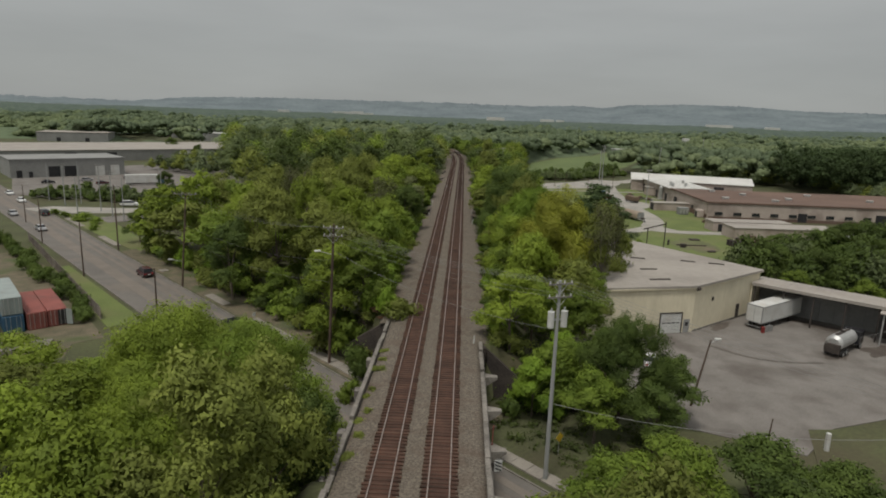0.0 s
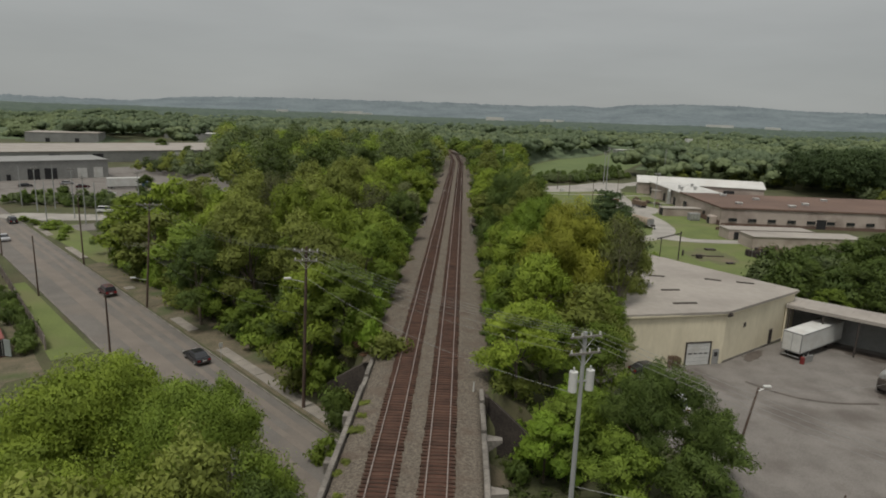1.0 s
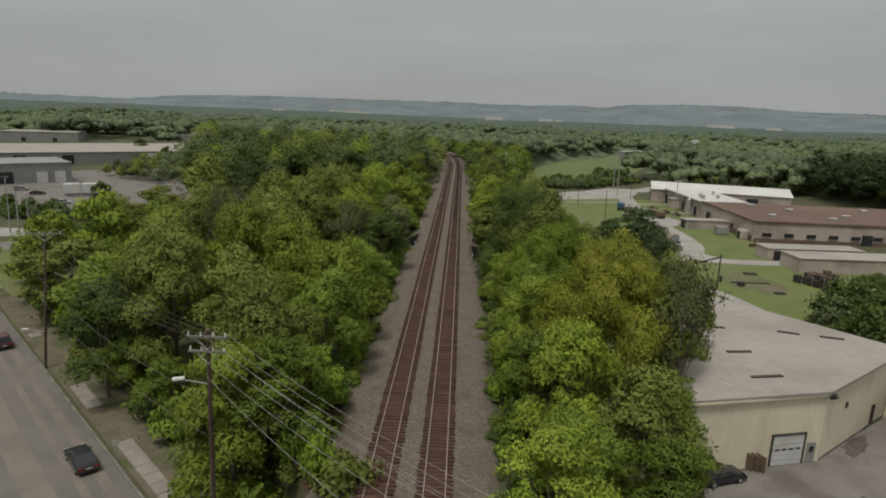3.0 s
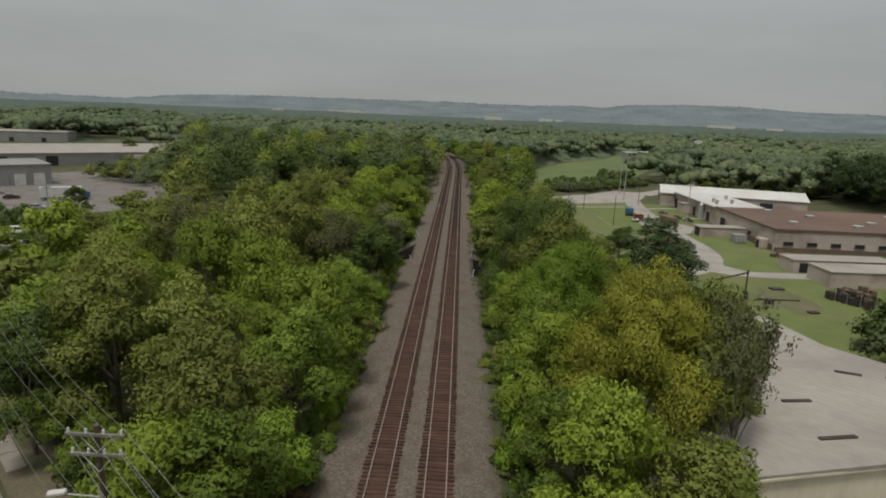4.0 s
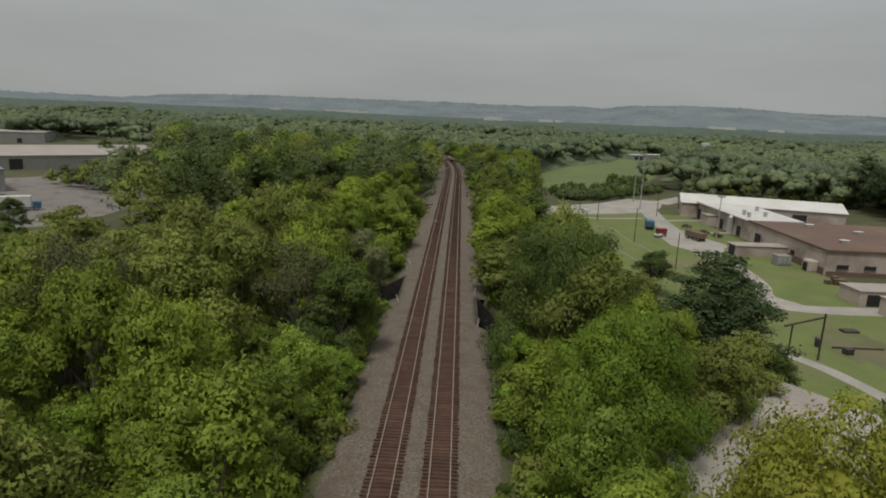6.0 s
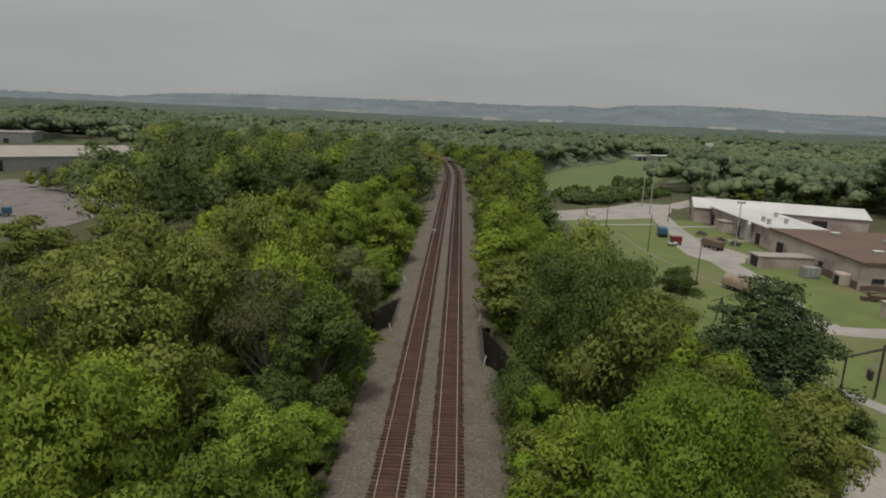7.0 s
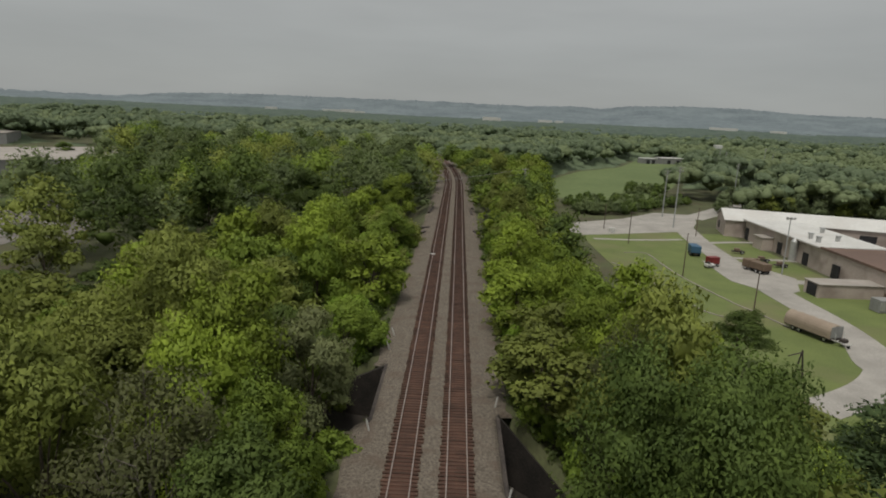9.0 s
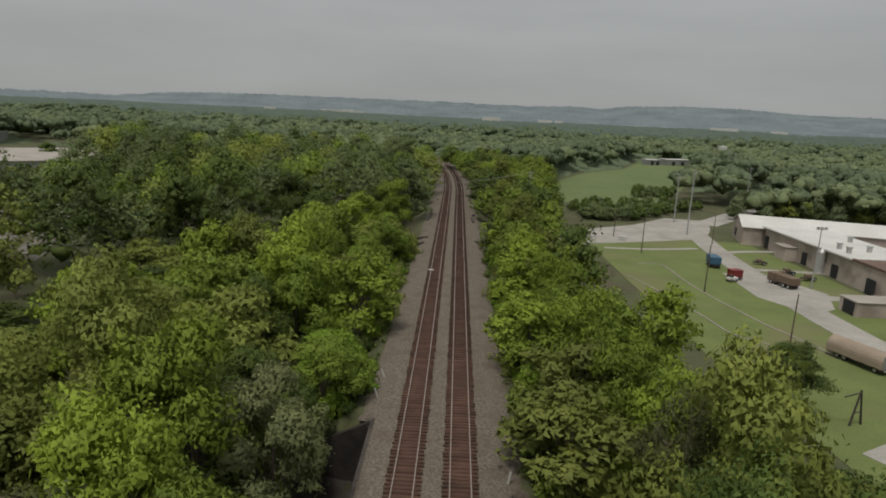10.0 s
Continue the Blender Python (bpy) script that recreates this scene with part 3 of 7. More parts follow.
def build_creek_bridge():
    b = thing("creek_bridge", 0, 0, 0, 0, "short concrete railway bridge over a gully", "bridge")
    part("deck", prism([(-5.4, 156.0), (5.4, 146.4), (5.4, 159.2), (-5.4, 168.6)], 5.5, 6.25), M_CONC_DARK, b, "dark concrete deck")
    part("parapet", box(-5.4, 162.3, 5.7, 0.35, 12.6, 0.85, 0, 0.03), M_CONC_DARK, b, "dark concrete edge beam")
    part("parapet", box(5.55, 152.8, 5.7, 0.35, 12.8, 0.75, 0, 0.03), M_CONC_DARK, b, "dark concrete edge beam")
    for yl, yr in ((156.0, 146.4), (168.3, 159.0)):
        part("abutment", prism([(-5.9, yl - 0.5), (5.9, yr - 0.5), (5.9, yr + 0.6), (-5.9, yl + 0.6)], -0.3, 6.2), M_WALL_SHADED, b, "abutment wall with the gully's shade painted in")
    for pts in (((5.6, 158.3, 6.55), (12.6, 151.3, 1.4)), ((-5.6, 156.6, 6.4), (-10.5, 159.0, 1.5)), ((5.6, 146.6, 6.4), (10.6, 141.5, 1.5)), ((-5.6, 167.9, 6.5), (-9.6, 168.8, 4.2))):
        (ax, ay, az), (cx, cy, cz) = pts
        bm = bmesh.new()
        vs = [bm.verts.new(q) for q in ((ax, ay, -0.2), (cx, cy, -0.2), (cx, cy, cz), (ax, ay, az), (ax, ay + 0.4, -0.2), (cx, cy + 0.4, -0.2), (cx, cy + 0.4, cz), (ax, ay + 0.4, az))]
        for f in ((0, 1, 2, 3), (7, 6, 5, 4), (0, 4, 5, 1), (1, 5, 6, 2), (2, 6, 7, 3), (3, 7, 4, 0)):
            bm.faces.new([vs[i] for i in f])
        part("wing_wall", bm, M_WALL_SHADED, b, "sloping wing wall")


tagged(part("creek", strip([(-34, 183), (-12, 165.5), (0, 155.8), (12, 146.2), (34, 130)], 21.0, 0.3, 0.62), M_MUD_SHADED), "wet muddy creek bed with the gully's shade in its colour", "creek", kind="structure")
flat("dirt_lot", [road_point(10, -12.5), road_point(60, -9.6), road_point(75, -12), road_point(75, -60), road_point(10, -60)], 0.012, M_BANK, "bare brown dirt lot behind the fence", "ground")
flat("dirt_verge", [road_point(-42, 5.7), road_point(64, 5.7), road_point(64, 9.0), road_point(8, 12.0), road_point(-42, 14.0)], 0.04, M_BANK, "bare brown dirt verge beside the sidewalk", "ground")
build_railway()
build_road_bridge()
build_creek_bridge()
# markers and timbers on the shoulders
for x, y, lean in ((4.76, 66.5, 4), (-5.35, 75.0, -6), (-5.2, 154.6, -14), (-5.5, 172.5, -18), (5.4, 160.0, 8), (5.5, 146.0, 10), (-5.4, 177.0, -20)):
    m = thing("marker_post", x, y, 6.5, 0, "short white marker post on the ballast shoulder", "post", "marker posts")
    m.matrix_world = pose(x, y, 6.45, 0, lean, 0)
    part("post", box(0, 0, 0, 0.14, 0.10, 1.15, 0, 0.02), M_WHITE, m)
    part("cap", box(0, 0, 1.15, 0.17, 0.13, 0.06, 0, 0.01), M_CONCRETE, m)
plate = thing("white_plate", -2.75, 219.2, 6.92, 4, "white plate lying across a rail", "plate")
part("plate", box(0, 0, 0, 0.9, 0.5, 0.1, 0, 0.02), M_WHITE, plate)
for x, y, l, rz in ((-6.6, 240, 5.2, 62), (-6.0, 247, 3.0, 30), (-5.6, 272, 6.0, 84), (5.9, 244, 3.6, -70), (5.2, 272, 6.5, 92), (5.6, 280, 2.5, 80), (-5.2, 279, 2.2, 95)):
    t = thing("old_timber", x, y, 6.3, rz, "dark discarded timber beam beside the track", "timber", "old timbers")
    part("beam", box(0, 0, 0, l, 0.55, 0.5, 0, 0.04), M_CONC_DARK, t)

# ---- trees ----
def ico(sub):
    bm = bmesh.new()
    bmesh.ops.create_icosphere(bm, subdivisions=sub, radius=1.0)
    v = np.array([q.co[:] for q in bm.verts])
    f = np.array([[q.index for q in p.verts] for p in bm.faces])
    bm.free()
    return v, f


ICO0 = ico(1)


def mesh_np(name, verts, quads, tris, material, normals=None):
    me = bpy.data.meshes.new(name)
    nq, nt = len(quads), len(tris)
    me.vertices.add(len(verts))
    me.vertices.foreach_set("co", np.asarray(verts, np.float32).ravel())
    loops = np.concatenate([np.asarray(quads, np.int32).reshape(-1), np.asarray(tris, np.int32).reshape(-1)])
    me.loops.add(len(loops))
    me.loops.foreach_set("vertex_index", loops)
    me.polygons.add(nq + nt)
    me.polygons.foreach_set("loop_start", np.concatenate([np.arange(nq) * 4, nq * 4 + np.arange(nt) * 3]).astype(np.int32))
    me.update(calc_edges=True)
    me.validate()
    if normals is not None:
        a = me.attributes.new("custom_normal", "FLOAT_VECTOR", "POINT")
        a.data.foreach_set("vector", np.asarray(normals, np.float32).ravel())
    me.materials.append(material)
    return me


def unit_rows(v):
    return v / (np.linalg.norm(v, axis=-1, keepdims=True) + 1e-6)


def clumps_mesh(name, rng, centres, radii, per, size, core, material, core_scale=0.55, squash=0.75, mid=None, cores=None, grain=0.30):
    """Sprays of small leaves round each centre, over rough inner masses (cores: their centres and radii, else one a spray)."""
    cv, cf = core
    C, R = np.asarray(centres, float), np.asarray(radii, float)
    m, flat3 = len(C), np.array([1, 1, squash])
    out = np.zeros((m, 3)) if mid is None else unit_rows(C - np.asarray(mid, float))
    KC, KR = (C, R * core_scale) if cores is None else (np.asarray(cores[0], float), np.asarray(cores[1], float))
    nk = len(KC)
    wob = 1 + 0.20 * rng.standard_normal((nk, len(cv), 1))
    v0 = (cv[None] * wob * flat3 * KR[:, None, None] + KC[:, None]).reshape(-1, 3)
    n0 = unit_rows(np.repeat(cv[None], nk, 0).reshape(-1, 3) + 0.25 * rng.standard_normal((nk * len(cv), 3)))
    t0 = (cf[None] + (np.arange(nk) * len(cv))[:, None, None]).reshape(-1, 3)
    count = np.maximum(4, (per * (R / R.mean()) ** 2 * (0.6 + 0.8 * rng.random(m))).astype(int))
    k = np.repeat(np.arange(m), count)
    n = len(k)
    # each spray is drawn out along a way of its own, so that no spray is a ball
    axis = unit_rows(rng.standard_normal((m, 3)) * np.array([1, 1, 0.55]) + 0.7 * out)
    d = rng.standard_normal((n, 3))
    d[:, 2] = d[:, 2] * 0.8 + 0.30
    d = unit_rows(d)
    reach = 0.45 + 0.62 * rng.random((n, 1)) + 0.35 * (rng.random((n, 1)) > 0.90)
    off = d * flat3 * reach
    off = off + axis[k] * (0.55 * (off * axis[k]).sum(1, keepdims=True))
    p = C[k] + off * R[k][:, None]
    nrm = unit_rows(d + 0.55 * rng.standard_normal((n, 3)) + np.array([0, 0, 0.35]))
    a = unit_rows(np.cross(nrm, rng.standard_normal((n, 3))))
    b = np.cross(nrm, a)
    s = size * (0.5 + 0.9 * rng.random((n, 1)))
    a, b = a * s * 0.66, b * s * 0.52
    v1 = np.stack([p - a - 0.3 * b, p + a - 0.3 * b, p + b], 1).reshape(-1, 3)
    shade = unit_rows(grain * nrm + 0.42 * d + 1.0 * out[k] + np.array([0, 0, 0.10]))
    n1 = np.repeat(shade, 3, axis=0)
    t1 = np.arange(3 * n).reshape(n, 3) + len(v0)
    return mesh_np(name, np.concatenate([v0, v1]), np.zeros((0, 4), np.int32), np.concatenate([t0, t1]), material, np.concatenate([n0, n1]))


def lobe_sprays(rng, lobes, each, small, large):
    """Places of leaf sprays over the upper and outer sides of a crown's lobes, with the lobe that each sits on."""
    cs, rs, own = [], [], []
    for i, (c, r) in enumerate(lobes):
        n, turn = max(3, int(each * rng.uniform(0.85, 1.15))), rng.uniform(0, 6.28)
        for j in range(n):
            z = 1 - 1.55 * (j + 0.5) / n
            q, a = math.sqrt(max(0.0, 1 - z * z)), 2.39996 * j + turn
            d = np.array([q * math.cos(a), q * math.sin(a), z]) + 0.16 * rng.standard_normal(3)
            cs.append(c + d * r * np.array([1, 1, 0.86]) * rng.uniform(0.66, 0.98))
            rs.append(rng.uniform(small, large) * min(r, max(1.0, r / 2.2)))
            own.append(i)
    return cs, rs, own


def trunk_mesh(name, rng, height, r0, limbs, centres, material):
    bm = bmesh.new()
    p, lean = Vector((0, 0, -0.6)), Vector((rng.uniform(-0.05, 0.05), rng.uniform(-0.05, 0.05), 1))
    fork = height * 0.42
    q = p + lean * (fork + 0.6)
    add_tube(bm, p, q, r0, r0 * 0.72, 7)
    add_tube(bm, q, q + lean * height * 0.38, r0 * 0.72, r0 * 0.2, 6)
    for c in centres[:limbs]:
        t = Vector(c)
        start = p.lerp(q, rng.uniform(0.75, 1.0))
        mid = start.lerp(t, 0.5) + Vector((0, 0, 0.6))
        add_tube(bm, start, mid, r0 * 0.38, r0 * 0.24, 5)
        add_tube(bm, mid, t, r0 * 0.24, r0 * 0.07, 5)
    me = bpy.data.meshes.new(name)
    bm.to_mesh(me)
    bm.free()
    me.materials.append(material)
    return me


def broadleaf(seed, material, label, near=True, lean_shape=1.0, big=False):
    """A tree 16 m high with a crown 10 m wide (big: 20 m and 18 m), kept as a pattern for copies."""
    rng = np.random.default_rng(seed)
    lobes, n = [], (17 if big else 8)
    top, half, low = (17.6, 8.6, 5.5) if big else (14.9, 4.1, 5.2)
    for i in range(n):
        a = 2.4 * i + rng.uniform(-0.5, 0.5)
        h = 1 - ((i + 0.3) / n) * 0.96
        r = rng.uniform(1.8, 2.9) if big else rng.uniform(1.45, 2.3)
        out = half * math.sqrt(max(0.0, 1 - h ** 2.3)) * rng.uniform(0.72, 1.0) * (lean_shape if h > 0.5 else 1.0)
        z = low + (top - low) * h * rng.uniform(0.88, 1.0) - 0.55 * r
        lobes.append((np.array([math.cos(a) * out, math.sin(a) * out, z]), r))
    if big:
        for i in range(6):
            a, q = 1.05 * i, rng.uniform(0.15, 0.5) * half
            lobes.append((np.array([math.cos(a) * q, math.sin(a) * q, rng.uniform(0.60, 0.80) * top]), rng.uniform(2.0, 2.6)))
    cs, rs, own = lobe_sprays(rng, lobes, 19 if big else 16, 0.6, 1.3 if big else 1.1)
    mids = [lobes[i][0] * np.array([0.82, 0.82, 1.0]) - np.array([0, 0, 0.5 * lobes[i][1]]) for i in own]
    inner = ([c for c, r in lobes], [r * 0.46 for c, r in lobes])
    t = tagged(new("tree"), label, "tree", "woodland trees")
    crown = clumps_mesh("crown", rng, cs, rs, 215 if big else 112 if near else 38, 0.19 if big else 0.27 if near else 0.45, ICO0, material, mid=mids, cores=inner)
    link_mesh("crown", crown, None, t)
    order = sorted([c for c, r in lobes], key=lambda c: c[2])
    link_mesh("trunk", trunk_mesh("trunk", random.Random(seed), 13.5, 0.4 if big else 0.26, 14 if big else 7, order, M_BARK), None, t, "brown trunk with limbs")
    return t


def thin_tree(seed):
    """A half-bare tree: many fine branches with few leaves."""
    rng, q = np.random.default_rng(seed), random.Random(seed)
    t = tagged(new("tree"), "half-bare tree with grey twigs and thin brownish leaves", "tree", "woodland trees")
    bm = bmesh.new()
    add_tube(bm, (0, 0, -0.6), (0.2, 0.1, 7.5), 0.22, 0.12, 7)
    cs = []
    for _ in range(19):
        a, w = q.uniform(0, 6.28), q.uniform(0.8, 3.9)
        s, e = Vector((0.2, 0.1, q.uniform(4.6, 7.4))), Vector((math.cos(a) * w, math.sin(a) * w, q.uniform(9.5, 13.6)))
        m = s.lerp(e, 0.45) + Vector((math.cos(a) * 0.5, math.sin(a) * 0.5, 0))
        add_tube(bm, s, m, 0.075, 0.05, 5)
        add_tube(bm, m, e, 0.05, 0.02, 5)
        for _ in range(6):
            p, d = m.lerp(e, q.uniform(0.2, 1.0)), Vector((q.uniform(-1, 1), q.uniform(-1, 1), q.uniform(0.2, 1.1)))
            add_tube(bm, p, p + d * 1.5, 0.03, 0.008, 4)
            cs.append(np.array(p + d * 1.2))
    part("trunk", bm, M_TWIG, t, "pale grey trunk and bare twigs")
    link_mesh("crown", clumps_mesh("crown", rng, cs, [0.75] * len(cs), 44, 0.22, ICO0, M_LEAF_BARE, core_scale=0.05, mid=np.array([0, 0, 8.0])), None, t, "thin brownish leaves")
    return t


def conifer(seed, label):
    """A broad pine 16 m high and 10 m wide, its branches in loose tiers that thin out to an uneven top."""
    rng = np.random.default_rng(seed)
    cs, rs, inner = [], [], []
    for i in range(12):
        z = 2.6 + i * 1.08
        w = max(0.6, 4.7 * (1 - ((z - 2.0) / 14.5) ** 2.2)) * rng.uniform(0.86, 1.1)
        inner.append(np.array([0, 0, z]))
        for k in range(10 if i < 6 else 9 if i < 9 else 6):
            a, q = 2.4 * k + rng.uniform(-0.4, 0.4) + i, rng.uniform(0.55, 1.0)
            cs.append(np.array([math.cos(a) * w * q, math.sin(a) * w * q, z + rng.uniform(-0.5, 0.5)]))
            rs.append(rng.uniform(0.7, 1.15) * (1.0 if i < 9 else 0.75))
    t = tagged(new("tree"), label, "tree", "woodland trees")
    link_mesh("crown", clumps_mesh("crown", rng, cs, rs, 230, 0.22, ICO0, M_PINE, squash=0.6, mid=np.array([0, 0, 6.0]), cores=(inner, [1.4] * 8 + [0.9] * 4)), None, t)
    link_mesh("trunk", trunk_mesh("trunk", random.Random(seed), 15, 0.22, 0, cs, M_BARK), None, t, "dark straight trunk")
    return t


def shrub(seed, material, label):
    rng = np.random.default_rng(seed)
    cs, rs = [], []
    for i in range(9):
        a, k = rng.random() * 6.28, rng.random() ** 0.5
        cs.append(np.array([math.cos(a) * k * 1.5, math.sin(a) * k * 1.5, 0.7 + 1.7 * rng.random() * (1.15 - k)]))
        rs.append(rng.uniform(0.6, 1.0))
    t = tagged(new("shrub"), label, "shrub", "shrubs")
    link_mesh("foliage", clumps_mesh("foliage", rng, cs, rs, 110, 0.30, ICO0, material), None, t)
    bm = bmesh.new()
    for c in cs[:4]:
        add_tube(bm, (0, 0, -0.2), tuple(c), 0.05, 0.02, 5)
    part("stems", bm, M_BARK, t)
    return t


TREE_KINDS = {
    "green": [broadleaf(11, M_LEAF, "leafy green broadleaf tree in woodland"), broadleaf(12, M_LEAF, "leafy green broadleaf tree in woodland", lean_shape=0.8)],
    "yellow": [broadleaf(21, M_LEAF_YELLOW, "yellow-green broadleaf tree turning in early autumn"), broadleaf(22, M_LEAF_YELLOW, "yellow-green broadleaf tree turning in early autumn")],
    "dark": [broadleaf(31, M_LEAF_DARK, "dark green broadleaf tree in woodland")],
    "olive": [broadleaf(41, M_LEAF_OLIVE, "dull olive-green broadleaf tree in woodland"), broadleaf(42, M_LEAF_OLIVE, "dull olive-green broadleaf tree in woodland", lean_shape=0.75)],
    "bright": [broadleaf(51, M_LEAF_BRIGHT, "bright green vine-covered tree")],
    "BIGyellow": [broadleaf(91, M_LEAF_YELLOW, "wide spreading tree with yellow-green leaves", big=True)],
    "BIGgold": [broadleaf(95, M_LEAF_GOLD, "wide spreading tree with golden leaves turning in autumn", big=True)],
    "BIGbright": [broadleaf(94, M_LEAF_BRIGHT, "wide spreading tree with bright green leaves", big=True)],
    "BIGgreen": [broadleaf(92, M_LEAF, "wide spreading tree with green leaves", big=True)],
    "BIGdark": [broadleaf(93, M_LEAF_DARK, "wide spreading tree with dark leaves", big=True)],
    "grey": [broadleaf(46, M_LEAF_GREY, "dull silver-grey leaved tree beside the gully")],
    "bare": [thin_tree(45)],
    "pine": [conifer(61, "dark green conifer with tiered branches")],
}
LIGHT_KINDS = [broadleaf(71, M_LEAF, "green broadleaf tree in dense woodland", near=False), broadleaf(72, M_LEAF_OLIVE, "olive-green broadleaf tree in dense woodland", near=False), broadleaf(73, M_LEAF_DARK, "dark green broadleaf tree in dense woodland", near=False), broadleaf(74, M_LEAF_YELLOW, "yellow-green broadleaf tree in dense woodland", near=False)]
DRY_SHRUB = shrub(84, M_LEAF_DRY, "rust-brown dried vines on the bridge end")
SHRUBS = [shrub(81, M_LEAF, "leafy green shrub on rough ground"), shrub(82, M_LEAF_BRIGHT, "bright green shrub with vines"), shrub(83, M_LEAF_OLIVE, "dull green shrub on rough ground"), shrub(85, M_LEAF_DARK, "dark evergreen bush beside the road")]
PATTERNS = [t for v in TREE_KINDS.values() for t in v] + LIGHT_KINDS + SHRUBS + [DRY_SHRUB]
used = set()
rnd = random.Random(7)
PLANTED = []


def plant(pattern, x, y, width, height, native=(10.0, 16.0), z=None):
    m = pose(x, y, ground_z(x, y) if z is None else z, 0, 0, rnd.uniform(0, 360)) @ Matrix.Diagonal((width / native[0], width / native[0], height / native[1], 1))
    PLANTED.append((x, y, width / 2))
    if pattern.name not in used:
        used.add(pattern.name)
        pattern.matrix_basis = m
        return pattern
    return copy_thing(pattern, m)


def tree(kind, x, y, top, width=9.5):
    z = ground_z(x, y)
    native = (20.0, 18.0) if kind.startswith("BIG") else (10.0, 16.0)
    plant(rnd.choice(TREE_KINDS[kind]), x, y, width, max(4.0, top - z), native)


def clear_of(x, y, gap):
    return all((x - a) ** 2 + (y - b) ** 2 > (gap + 0.35 * r) ** 2 for a, b, r in PLANTED)


